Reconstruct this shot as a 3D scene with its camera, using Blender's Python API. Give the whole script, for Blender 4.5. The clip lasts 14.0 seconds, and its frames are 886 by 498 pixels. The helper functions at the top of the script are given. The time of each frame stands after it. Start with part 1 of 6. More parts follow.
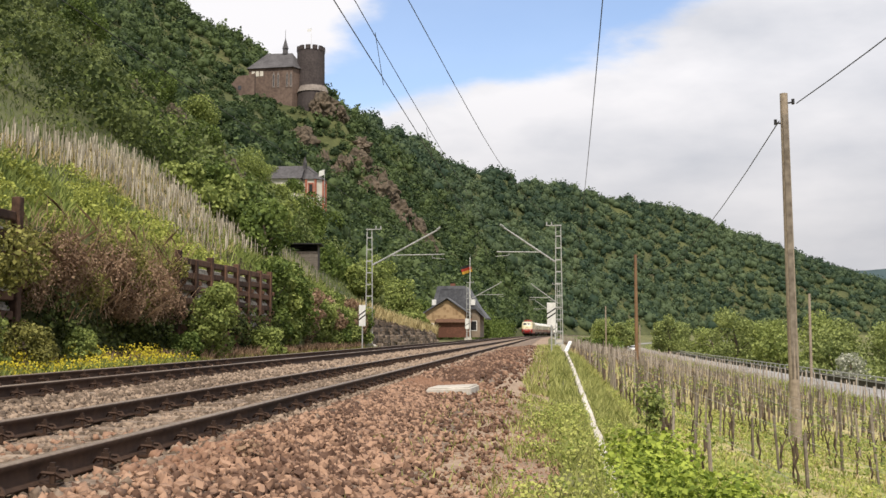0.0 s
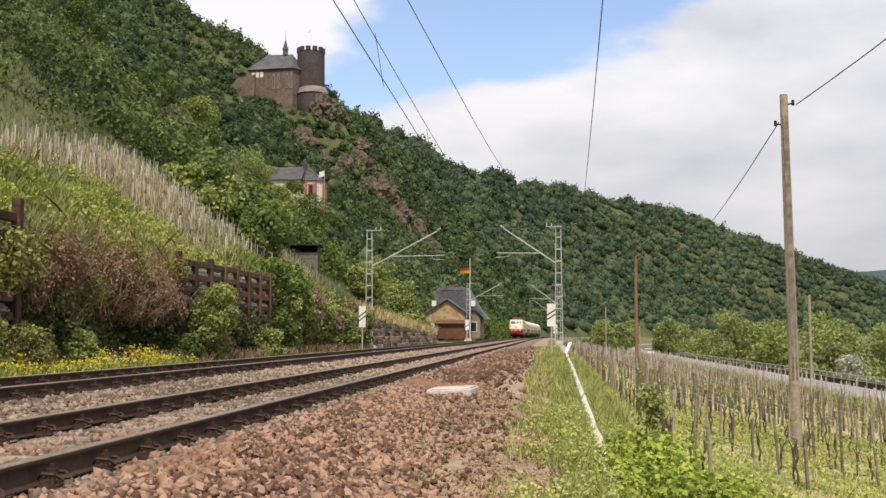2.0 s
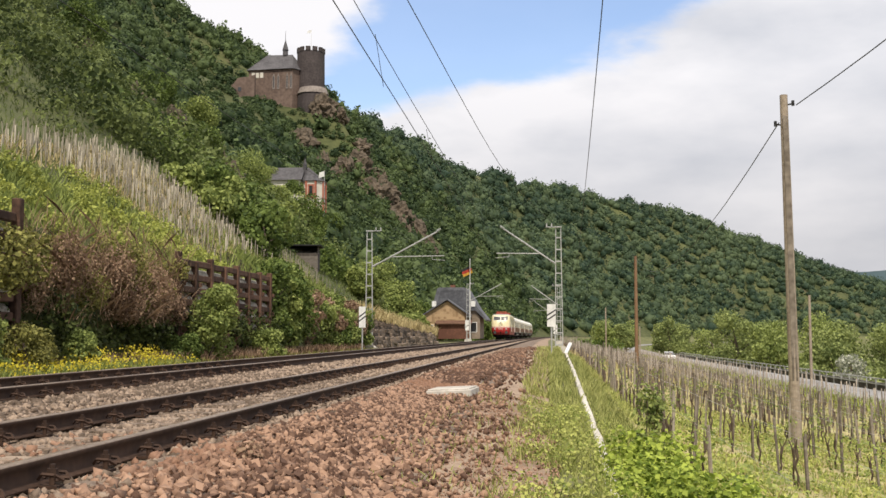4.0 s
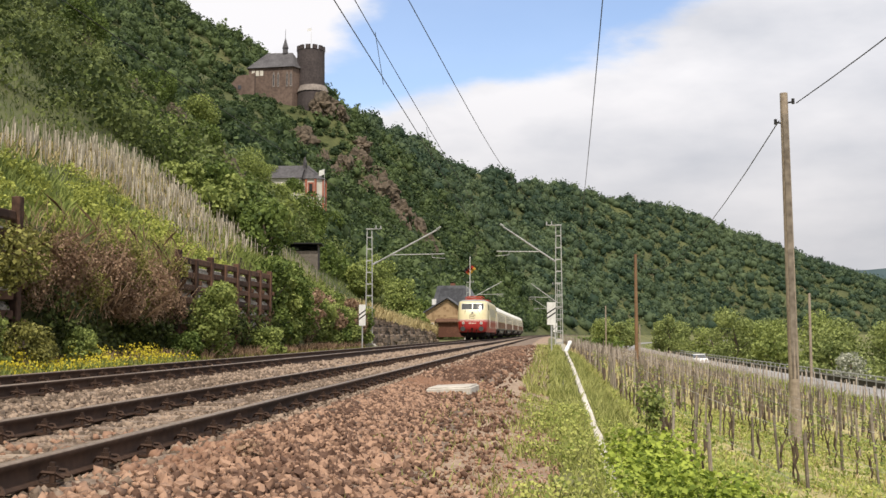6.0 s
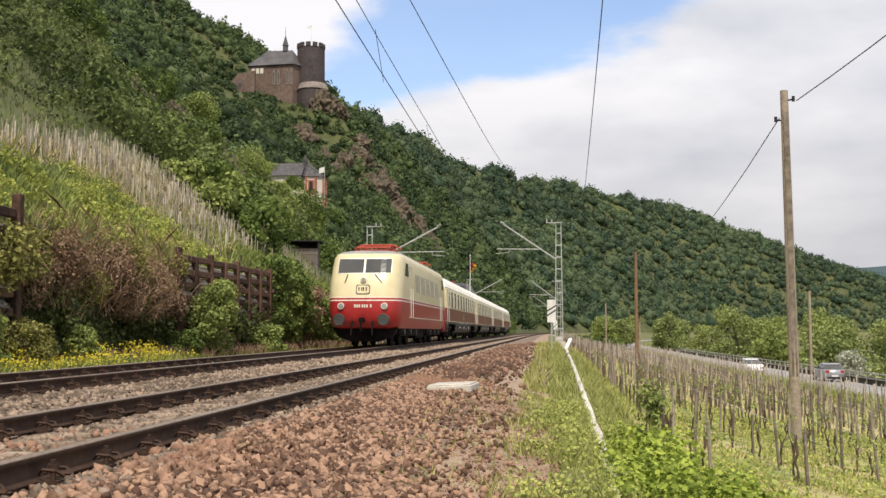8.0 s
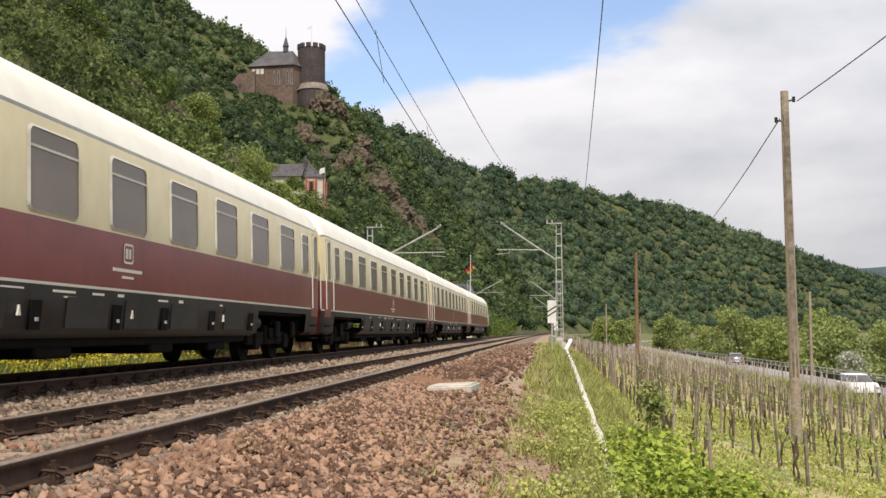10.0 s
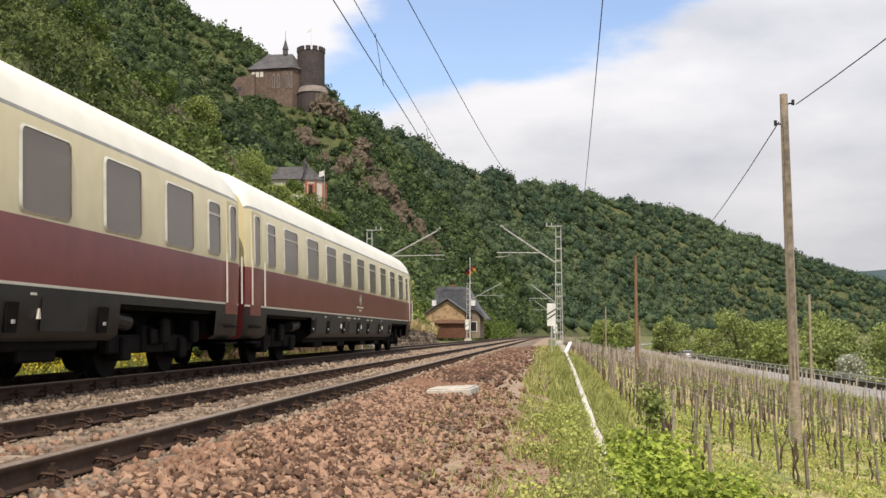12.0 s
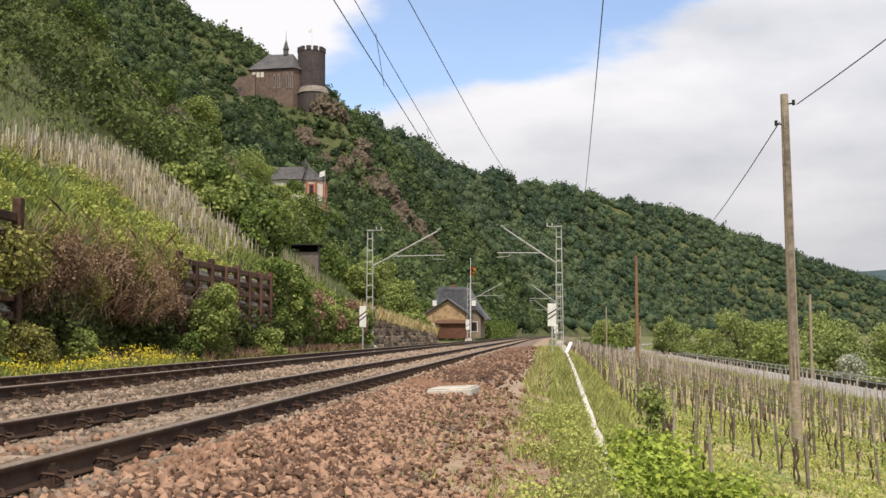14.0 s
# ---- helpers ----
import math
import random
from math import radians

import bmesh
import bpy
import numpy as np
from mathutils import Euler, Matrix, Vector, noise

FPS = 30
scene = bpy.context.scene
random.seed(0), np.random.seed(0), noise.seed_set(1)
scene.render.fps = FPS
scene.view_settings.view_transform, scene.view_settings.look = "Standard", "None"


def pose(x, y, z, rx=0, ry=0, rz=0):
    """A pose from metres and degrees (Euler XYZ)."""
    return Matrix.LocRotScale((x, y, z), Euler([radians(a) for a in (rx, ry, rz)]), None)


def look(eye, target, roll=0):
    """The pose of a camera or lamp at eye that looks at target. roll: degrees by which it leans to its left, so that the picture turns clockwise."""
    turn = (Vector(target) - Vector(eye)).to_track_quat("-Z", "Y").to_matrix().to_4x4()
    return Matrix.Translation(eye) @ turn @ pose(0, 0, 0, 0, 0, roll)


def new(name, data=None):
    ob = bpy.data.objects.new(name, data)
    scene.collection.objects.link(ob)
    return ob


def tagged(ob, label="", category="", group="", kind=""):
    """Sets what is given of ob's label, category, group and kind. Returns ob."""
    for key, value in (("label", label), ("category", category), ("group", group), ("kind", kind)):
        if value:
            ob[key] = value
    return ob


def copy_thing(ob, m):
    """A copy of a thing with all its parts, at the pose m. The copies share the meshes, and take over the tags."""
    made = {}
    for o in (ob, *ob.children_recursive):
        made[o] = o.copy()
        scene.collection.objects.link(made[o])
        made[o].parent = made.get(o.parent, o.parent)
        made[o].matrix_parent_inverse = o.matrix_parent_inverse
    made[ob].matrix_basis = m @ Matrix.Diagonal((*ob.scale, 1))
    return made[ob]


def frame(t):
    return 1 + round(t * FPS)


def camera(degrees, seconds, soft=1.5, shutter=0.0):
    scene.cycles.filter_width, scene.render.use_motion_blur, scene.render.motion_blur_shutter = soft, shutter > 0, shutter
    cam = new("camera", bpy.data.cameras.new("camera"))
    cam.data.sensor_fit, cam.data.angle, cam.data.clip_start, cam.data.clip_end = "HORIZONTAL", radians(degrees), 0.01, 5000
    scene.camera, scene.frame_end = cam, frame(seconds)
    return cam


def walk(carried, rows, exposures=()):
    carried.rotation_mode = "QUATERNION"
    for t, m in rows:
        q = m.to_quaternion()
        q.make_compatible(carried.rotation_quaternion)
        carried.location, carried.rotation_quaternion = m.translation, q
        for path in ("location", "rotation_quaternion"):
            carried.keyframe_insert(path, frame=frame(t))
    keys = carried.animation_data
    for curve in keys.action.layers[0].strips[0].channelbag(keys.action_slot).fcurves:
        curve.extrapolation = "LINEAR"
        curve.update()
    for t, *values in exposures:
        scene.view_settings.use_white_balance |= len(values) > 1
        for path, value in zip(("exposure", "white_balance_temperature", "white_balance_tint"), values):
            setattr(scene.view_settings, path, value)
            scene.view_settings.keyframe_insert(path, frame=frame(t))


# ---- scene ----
CZ = 1.40                      # eye height over the path
cam = camera(45.7, 14.0)


def view(dx, dy):
    """The turn of the standing camera, from small shifts of its aim."""
    return pose(0, 0, CZ, 90 + math.degrees(math.atan((150 + dy) / 1860)), 0,
                math.degrees(math.atan((186 + dx) / 1860 * 0.997)))


walk(cam, [(t, view(dx, dy)) for t, dx, dy in (
    (0, 0, 0), (0.5, 0.4, 1.5), (1, 0.2, 1.6), (1.5, 0, 1.6), (2, 0, 2), (2.5, 0, 2.5), (3, 0, 3), (4.2, 0, 2.6),
    (5.5, 0, 1.7), (6, 0, -0.7), (6.5, 0, -4.5), (7, 0, -5), (7.5, 0, -3.2), (8, 0.3, -5), (9.2, 0.8, -4.2),
    (10.5, 1, -3), (11, 1.2, -1.5), (11.5, 0.8, -0.3), (12, 0, 1.4), (12.5, 0, 2.2), (13, 0, 2), (13.5, 0.8, 1.8),
    (14, 1, 1.6))],
     exposures=[(0, 0.34, 6600, 13), (14, 0.34, 6600, 13)])

# ---- light ----
SUN_EL, SUN_AZ = 57, 176       # degrees; azimuth clockwise from +y
world = bpy.data.worlds.new("sky")
scene.world = world
world.use_nodes = True
wn, wl = world.node_tree.nodes, world.node_tree.links
wn.clear()
sky = wn.new("ShaderNodeTexSky")
sky.sky_type, sky.sun_disc = "NISHITA", False
sky.ozone_density = 3.0
sky.sun_elevation, sky.sun_rotation = radians(SUN_EL), radians(SUN_AZ)
sky_bg = wn.new("ShaderNodeBackground")
sky_bg.inputs[1].default_value = 0.165
cloud_bg = wn.new("ShaderNodeBackground")
coord = wn.new("ShaderNodeTexCoord")
flat = wn.new("ShaderNodeMapping")
flat.inputs["Location"].default_value = (0.35, 0.12, 0.2)
flat.inputs["Rotation"].default_value = (0, 0, radians(11))
flat.inputs["Scale"].default_value = (1.0, 1.0, 2.6)
big = wn.new("ShaderNodeTexNoise")
big.inputs["Scale"].default_value, big.inputs["Detail"].default_value = 2.6, 9.0
big.inputs["Roughness"].default_value = 0.52
edge = wn.new("ShaderNodeMapRange")
edge.interpolation_type = "SMOOTHSTEP"
edge.inputs[1].default_value, edge.inputs[2].default_value = 0.40, 0.50
edge.inputs[3].default_value, edge.inputs[4].default_value = 0.12, 1.0
grey = wn.new("ShaderNodeTexNoise")
grey.inputs["Scale"].default_value, grey.inputs["Detail"].default_value = 4.5, 6.0
tone = wn.new("ShaderNodeValToRGB")
tone.color_ramp.elements[0].position, tone.color_ramp.elements[0].color = 0.3, (0.62, 0.66, 0.72, 1)
tone.color_ramp.elements[1].position, tone.color_ramp.elements[1].color = 0.62, (0.95, 0.96, 0.98, 1)
both = wn.new("ShaderNodeMixShader")
wout = wn.new("ShaderNodeOutputWorld")
wl.new(coord.outputs["Generated"], flat.inputs[0])
wl.new(flat.outputs[0], big.inputs["Vector"])
wl.new(flat.outputs[0], grey.inputs["Vector"])
banks = []
for normal, soft_ in ((-0.2606, -0.25, 0.9325), 0.055), ((0.4406, 0.3253, -0.8367), 0.05):
    facing = wn.new("ShaderNodeVectorMath")
    facing.operation = "DOT_PRODUCT"
    facing.inputs[1].default_value = normal
    bank = wn.new("ShaderNodeMapRange")
    bank.inputs[1].default_value, bank.inputs[2].default_value = -soft_, soft_
    bank.inputs[3].default_value, bank.inputs[4].default_value = 0.20, -0.13
    wl.new(coord.outputs["Generated"], facing.inputs[0])
    wl.new(facing.outputs["Value"], bank.inputs[0])
    banks.append(bank.outputs[0])
lower = wn.new("ShaderNodeMath")
lower.operation = "MAXIMUM"
total = wn.new("ShaderNodeMath")
level = wn.new("ShaderNodeSeparateXYZ")
dim = wn.new("ShaderNodeMapRange")            # flat grey cloud bases towards the horizon
dim.inputs[1].default_value, dim.inputs[2].default_value = 0.08, 0.24
dim.inputs[3].default_value, dim.inputs[4].default_value = 0.60, 0.80
wl.new(coord.outputs["Generated"], level.inputs[0])
wl.new(level.outputs[2], dim.inputs[0])
wl.new(dim.outputs[0], cloud_bg.inputs[1])
wl.new(banks[0], lower.inputs[0])
wl.new(banks[1], lower.inputs[1])
wl.new(big.outputs[0], total.inputs[0])
wl.new(lower.outputs[0], total.inputs[1])
wl.new(total.outputs[0], edge.inputs[0])
wl.new(grey.outputs[0], tone.inputs[0])
wl.new(tone.outputs[0], cloud_bg.inputs[0])
wl.new(sky.outputs[0], sky_bg.inputs[0])
wl.new(edge.outputs[0], both.inputs[0])
wl.new(sky_bg.outputs[0], both.inputs[1])
wl.new(cloud_bg.outputs[0], both.inputs[2])
wl.new(both.outputs[0], wout.inputs[0])

sun = new("sun", bpy.data.lights.new("sun", "SUN"))
sun.data.energy, sun.data.angle, sun.data.color = 3.2, radians(0.9), (1.0, 0.93, 0.80)
sun.matrix_world = look((0, 0, 60), (-math.sin(radians(SUN_AZ)), -math.cos(radians(SUN_AZ)),
                                     60 - math.tan(radians(SUN_EL))))

# ---- materials ----


def material(name, low, high, scale=6.0, rough=0.85, metal=0.0, bump=0.0, bump_scale=None, island=0.0, thing=0.0,
             coarse=None, leaf=0.0, detail=6.0, spot=None, spec=0.3, crown=0.0):
    """A surface between two colours: fine grain, a coarser drift, and chance by piece or by thing."""
    m = bpy.data.materials.new(name)
    m.use_nodes = True
    n, l = m.node_tree.nodes, m.node_tree.links
    b = n["Principled BSDF"]
    b.inputs["Roughness"].default_value, b.inputs["Metallic"].default_value = rough, metal
    b.inputs["Specular IOR Level"].default_value = spec
    co = n.new("ShaderNodeTexCoord")
    geo = n.new("ShaderNodeNewGeometry")
    obi = n.new("ShaderNodeObjectInfo")
    fine = n.new("ShaderNodeTexNoise")
    fine.inputs["Scale"].default_value, fine.inputs["Detail"].default_value = scale, detail
    wide = n.new("ShaderNodeTexNoise")
    wide.inputs["Scale"].default_value, wide.inputs["Detail"].default_value = coarse or scale * 0.13, 3.0
    l.new(co.outputs["Object"], fine.inputs["Vector"])
    l.new(co.outputs["Object"], wide.inputs["Vector"])

    def calc(op, a, c):
        k = n.new("ShaderNodeMath")
        k.operation = op
        for i, v in enumerate((a, c)):
            if isinstance(v, (int, float)):
                k.inputs[i].default_value = v
            else:
                l.new(v, k.inputs[i])
        return k.outputs[0]

    f = calc("ADD", calc("MULTIPLY", fine.outputs[0], 0.9), calc("MULTIPLY", wide.outputs[0], 0.9))
    f = calc("SUBTRACT", f, 0.4)
    if island:
        f = calc("ADD", f, calc("MULTIPLY", calc("SUBTRACT", geo.outputs["Random Per Island"], 0.5), island))
    if thing:
        f = calc("ADD", f, calc("MULTIPLY", calc("SUBTRACT", obi.outputs["Random"], 0.5), thing))
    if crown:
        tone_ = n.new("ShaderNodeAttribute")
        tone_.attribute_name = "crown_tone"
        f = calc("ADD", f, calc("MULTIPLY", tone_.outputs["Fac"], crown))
    ramp = n.new("ShaderNodeValToRGB")
    ramp.color_ramp.elements[0].position, ramp.color_ramp.elements[0].color = 0.22, (*low, 1)
    ramp.color_ramp.elements[1].position, ramp.color_ramp.elements[1].color = 0.78, (*high, 1)
    l.new(f, ramp.inputs[0])
    colour = ramp.outputs[0]
    if spot:
        patch = n.new("ShaderNodeTexNoise")
        patch.inputs["Scale"].default_value, patch.inputs["Detail"].default_value = spot[1], 5.0
        l.new(co.outputs["Object"], patch.inputs["Vector"])
        ran = n.new("ShaderNodeMapRange")
        ran.inputs[1].default_value, ran.inputs[2].default_value = spot[2], spot[2] + 0.1
        l.new(patch.outputs[0], ran.inputs[0])
        mix = n.new("ShaderNodeMix")
        mix.data_type = "RGBA"
        l.new(ran.outputs[0], mix.inputs[0])
        l.new(colour, mix.inputs[6])
        mix.inputs[7].default_value = (*spot[0], 1)
        colour = mix.outputs[2]
    l.new(colour, b.inputs["Base Color"])
    if bump:
        bm_ = n.new("ShaderNodeBump")
        bm_.inputs["Strength"].default_value, bm_.inputs["Distance"].default_value = 0.7, bump
        if bump_scale:
            rel = n.new("ShaderNodeTexNoise")
            rel.inputs["Scale"].default_value, rel.inputs["Detail"].default_value = bump_scale, 5.0
            l.new(co.outputs["Object"], rel.inputs["Vector"])
            l.new(rel.outputs[0], bm_.inputs["Height"])
        else:
            l.new(fine.outputs[0], bm_.inputs["Height"])
        l.new(bm_.outputs[0], b.inputs["Normal"])
    if leaf:
        tr = n.new("ShaderNodeBsdfTranslucent")
        l.new(colour, tr.inputs[0])
        mx = n.new("ShaderNodeMixShader")
        mx.inputs[0].default_value = leaf
        l.new(b.outputs[0], mx.inputs[1])
        l.new(tr.outputs[0], mx.inputs[2])
        l.new(mx.outputs[0], n["Material Output"].inputs[0])
    return m


def leafy(name, low, high, coarse=0.25, leaf=0.3, island=0.75, crown=0.0, scale=1.2):
    return material(name, low, high, scale=scale, rough=0.65, island=island, coarse=coarse, leaf=leaf, spec=0.2, crown=crown)


M_HILL = material("hill_soil", (0.044, 0.055, 0.018), (0.115, 0.125, 0.044), 0.5, coarse=0.03, bump=0.3, bump_scale=0.8,
                  spot=((0.115, 0.10, 0.055), 0.06, 0.62))
M_GROUND = material("ground_grass", (0.06, 0.075, 0.02), (0.20, 0.19, 0.08), 3.0, coarse=0.12, bump=0.05)
M_PATH = material("path_soil", (0.190, 0.129, 0.087), (0.403, 0.302, 0.218), 9.0, coarse=0.5, bump=0.03)
M_VINEGROUND = material("vineyard_soil", (0.24, 0.21, 0.09), (0.50, 0.43, 0.21), 2.5, coarse=0.4, bump=0.05,
                        spot=((0.20, 0.24, 0.06), 0.9, 0.52))
M_BALLASTBED = material("ballast_bed", (0.10, 0.070, 0.052), (0.27, 0.205, 0.155), 22.0, coarse=1.0, bump=0.03)
M_STONE = material("ballast_stone", (0.098, 0.054, 0.036), (0.37, 0.230, 0.155), 14.0, island=1.0, thing=1.0, coarse=0.6,
                   spot=((0.25, 0.14, 0.09), 0.35, 0.55))
M_STONEGREY = material("ballast_stone_grey", (0.112, 0.081, 0.058), (0.336, 0.252, 0.188), 14.0, island=0.8, thing=0.8,
                       coarse=0.6)
M_ROAD = material("asphalt", (0.20, 0.195, 0.19), (0.33, 0.32, 0.31), 6.0, coarse=0.2, bump=0.005)
M_RAIL = material("rusty_rail", (0.024, 0.013, 0.009), (0.078, 0.044, 0.028), 12.0, rough=0.85, coarse=0.4)
M_RAILHEAD = material("rail_head", (0.15, 0.105, 0.075), (0.33, 0.26, 0.20), 20.0, rough=0.45, metal=0.35, coarse=0.7)
M_SLEEPER = material("sleeper", (0.14, 0.10, 0.075), (0.34, 0.265, 0.20), 9.0, thing=0.4, coarse=1.2, bump=0.01)
M_CONCRETE = material("pale_concrete", (0.34, 0.31, 0.27), (0.62, 0.58, 0.52), 9.0, coarse=0.8, bump=0.008)
M_WHITE = material("white_paint", (0.60, 0.60, 0.57), (0.84, 0.84, 0.81), 5.0, rough=0.6, coarse=0.6,
                   spot=((0.42, 0.40, 0.35), 3.0, 0.62))
M_EDGING = material("pale_edging", (0.40, 0.37, 0.32), (0.70, 0.66, 0.58), 6.0, coarse=0.7, bump=0.006, spot=((0.30, 0.27, 0.21), 2.5, 0.6))
M_BLACK = material("black_paint", (0.012, 0.012, 0.013), (0.03, 0.03, 0.03), 5.0, rough=0.6)
M_STEEL = material("galvanised_steel", (0.27, 0.275, 0.265), (0.50, 0.505, 0.49), 6.0, rough=0.6, metal=0.1, coarse=0.8)
M_WIRE = material("dark_wire", (0.02, 0.02, 0.022), (0.05, 0.05, 0.05), 4.0, rough=0.6)
M_POLE = material("weathered_pole", (0.21, 0.165, 0.125), (0.42, 0.35, 0.275), 14.0, coarse=0.5, bump=0.008)
M_REDPOLE = material("brown_pole", (0.15, 0.088, 0.05), (0.26, 0.155, 0.09), 9.0, coarse=0.5)
M_STAKE = material("weathered_stake", (0.12, 0.098, 0.078), (0.35, 0.30, 0.245), 7.0, thing=0.6, island=0.6, coarse=0.8)
M_STAKEPALE = material("pale_stake", (0.16, 0.14, 0.105), (0.40, 0.36, 0.28), 5.0, island=0.7, coarse=0.4)
M_VINE = material("vine_wood", (0.045, 0.032, 0.022), (0.15, 0.11, 0.078), 10.0, coarse=1.0)
M_CRIB = material("dark_timber", (0.035, 0.019, 0.013), (0.150, 0.082, 0.054), 6.0, thing=0.5, coarse=0.8, bump=0.01)
M_BARK = material("bark", (0.06, 0.045, 0.033), (0.16, 0.125, 0.095), 8.0, coarse=1.0, bump=0.02)
# distance haze is put into these two greens; the far one is bluer
L_FOREST = leafy("forest_leaves", (0.030, 0.054, 0.022), (0.120, 0.165, 0.062), coarse=0.03, island=0.28, crown=0.75, scale=0.4)
L_HAZEWOOD = leafy("haze_tinted_leaves", (0.034, 0.064, 0.038), (0.125, 0.170, 0.082), coarse=0.010, island=0.22, crown=0.55, scale=0.2)
L_SCRUB = leafy("scrub_leaves", (0.042, 0.062, 0.020), (0.185, 0.225, 0.074), coarse=0.08, island=0.4, crown=0.8)
# sunlit haze along the river is put into this paler green
L_RIVER = leafy("hazy_river_leaves", (0.125, 0.165, 0.055), (0.38, 0.43, 0.15), island=0.5)
L_MID = leafy("broad_leaves", (0.050, 0.082, 0.020), (0.20, 0.265, 0.066), island=0.5)
L_LIGHT = leafy("fresh_leaves", (0.115, 0.155, 0.042), (0.38, 0.435, 0.13), island=0.5)
L_BRIGHT = leafy("bright_leaves", (0.115, 0.17, 0.020), (0.42, 0.50, 0.085))
L_BANKWEED = leafy("bank_weed_leaves", (0.16, 0.19, 0.035), (0.46, 0.49, 0.12), island=0.55)
L_WHITEBLOOM = leafy("white_blossom", (0.20, 0.22, 0.15), (0.62, 0.62, 0.52))
L_OLIVE = leafy("olive_leaves", (0.12, 0.122, 0.034), (0.35, 0.335, 0.10))
# the hollow's shade is put into these near-black leaf greens
L_SHADE = leafy("shade_dark_leaves", (0.022, 0.034, 0.010), (0.10, 0.125, 0.034))
L_BROWN = leafy("dry_twigs", (0.16, 0.098, 0.064), (0.46, 0.32, 0.21))
L_VINEGRASS = leafy("vineyard_grass_blades", (0.17, 0.22, 0.045), (0.50, 0.52, 0.15), coarse=0.9)
L_YELLOW = leafy("yellow_flowers", (0.40, 0.33, 0.02), (0.66, 0.56, 0.06))
L_GRASS = leafy("grass_blades", (0.20, 0.23, 0.06), (0.54, 0.54, 0.20), coarse=0.5)
L_DRY = leafy("dry_grass", (0.34, 0.27, 0.12), (0.66, 0.55, 0.30), coarse=0.5)

# ---- mesh helpers ----


def part(name, bm, mat, parent=None, label=""):
    me = bpy.data.meshes.new(name)
    bmesh.ops.recalc_face_normals(bm, faces=bm.faces)
    bm.to_mesh(me)
    bm.free()
    for k in (mat if isinstance(mat, (list, tuple)) else (mat,)):
        me.materials.append(k)
    ob = new(name, me)
    ob.parent = parent
    return tagged(ob, label)


def thing(name, m, label, category, group="", kind=""):
    ob = new(name)
    ob.empty_display_size = 0.2
    ob.matrix_basis = m
    return tagged(ob, label, category, group, kind)


def same(name, ob, m, parent=None):
    """Another piece on the mesh of ob."""
    o = new(name, ob.data)
    o.parent = parent
    o.matrix_basis = m
    return o


def array_mesh(name, verts, faces, mat, parent=None, smooth=False, idx=None):
    """A mesh from arrays; faces all of one size."""
    verts, faces = np.asarray(verts, np.float32), np.asarray(faces, np.int32)
    me = bpy.data.meshes.new(name)
    k = faces.shape[1]
    me.vertices.add(len(verts))
    me.vertices.foreach_set("co", verts.ravel())
    me.loops.add(faces.size)
    me.loops.foreach_set("vertex_index", faces.ravel())
    me.polygons.add(len(faces))
    me.polygons.foreach_set("loop_start", np.arange(0, faces.size, k, dtype=np.int32))
    if idx is not None:
        me.polygons.foreach_set("material_index", np.asarray(idx, np.int32))
    if smooth:
        me.polygons.foreach_set("use_smooth", np.ones(len(faces), bool))
    me.update(calc_edges=True)
    for m in (mat if isinstance(mat, (list, tuple)) else (mat,)):
        me.materials.append(m)
    ob = new(name, me)
    ob.parent = parent
    return ob


def box(bm, x0, x1, y0, y1, z0, z1, bevel=0.0, mat=0, turn=None):
    r = bmesh.ops.create_cube(bm, size=1.0, matrix=Matrix.Translation(((x0 + x1) / 2, (y0 + y1) / 2, (z0 + z1) / 2))
                              @ Matrix.Diagonal((x1 - x0, y1 - y0, z1 - z0, 1)))
    vs = r["verts"]
    if turn is not None:
        bmesh.ops.transform(bm, verts=vs, matrix=turn)
    fs = {f for v in vs for f in v.link_faces}
    for f in fs:
        f.material_index = mat
    if bevel:
        es = {e for v in vs for e in v.link_edges}
        out = bmesh.ops.bevel(bm, geom=list(es), offset=bevel, segments=1, affect="EDGES", profile=0.5)
        for f in out["faces"]:
            f.material_index = mat


def beam(bm, a, b, w, d=None, mat=0):
    """A bar from a to b."""
    a, b = Vector(a), Vector(b)
    v = b - a
    q = v.to_track_quat("Z", "Y").to_matrix().to_4x4()
    m = Matrix.Translation((a + b) / 2) @ q @ Matrix.Diagonal((w, d or w, v.length, 1))
    r = bmesh.ops.create_cube(bm, size=1.0, matrix=m)
    for f in {f for v in r["verts"] for f in v.link_faces}:
        f.material_index = mat


def rod(bm, a, b, r0, r1=None, seg=8, mat=0):
    a, b = Vector(a), Vector(b)
    v = b - a
    q = v.to_track_quat("Z", "Y").to_matrix().to_4x4()
    r = bmesh.ops.create_cone(bm, cap_ends=True, segments=seg, radius1=r0, radius2=r0 if r1 is None else r1,
                              depth=v.length, matrix=Matrix.Translation((a + b) / 2) @ q)
    for f in {f for v in r["verts"] for f in v.link_faces}:
        f.material_index = mat


def prism(bm, outline, axis, t0, t1, mat=0):
    """A flat outline of (a, b) pairs swept along an axis ("x": pairs are y, z; "y": x, z; "z": x, y)."""
    def at(p, t):
        return {"x": (t, p[0], p[1]), "y": (p[0], t, p[1]), "z": (p[0], p[1], t)}[axis]
    lo, hi = [bm.verts.new(at(p, t0)) for p in outline], [bm.verts.new(at(p, t1)) for p in outline]
    k = len(outline)
    fs = [bm.faces.new(lo), bm.faces.new(hi)]
    fs += [bm.faces.new((lo[i], lo[(i + 1) % k], hi[(i + 1) % k], hi[i])) for i in range(k)]
    for f in fs:
        f.material_index = mat


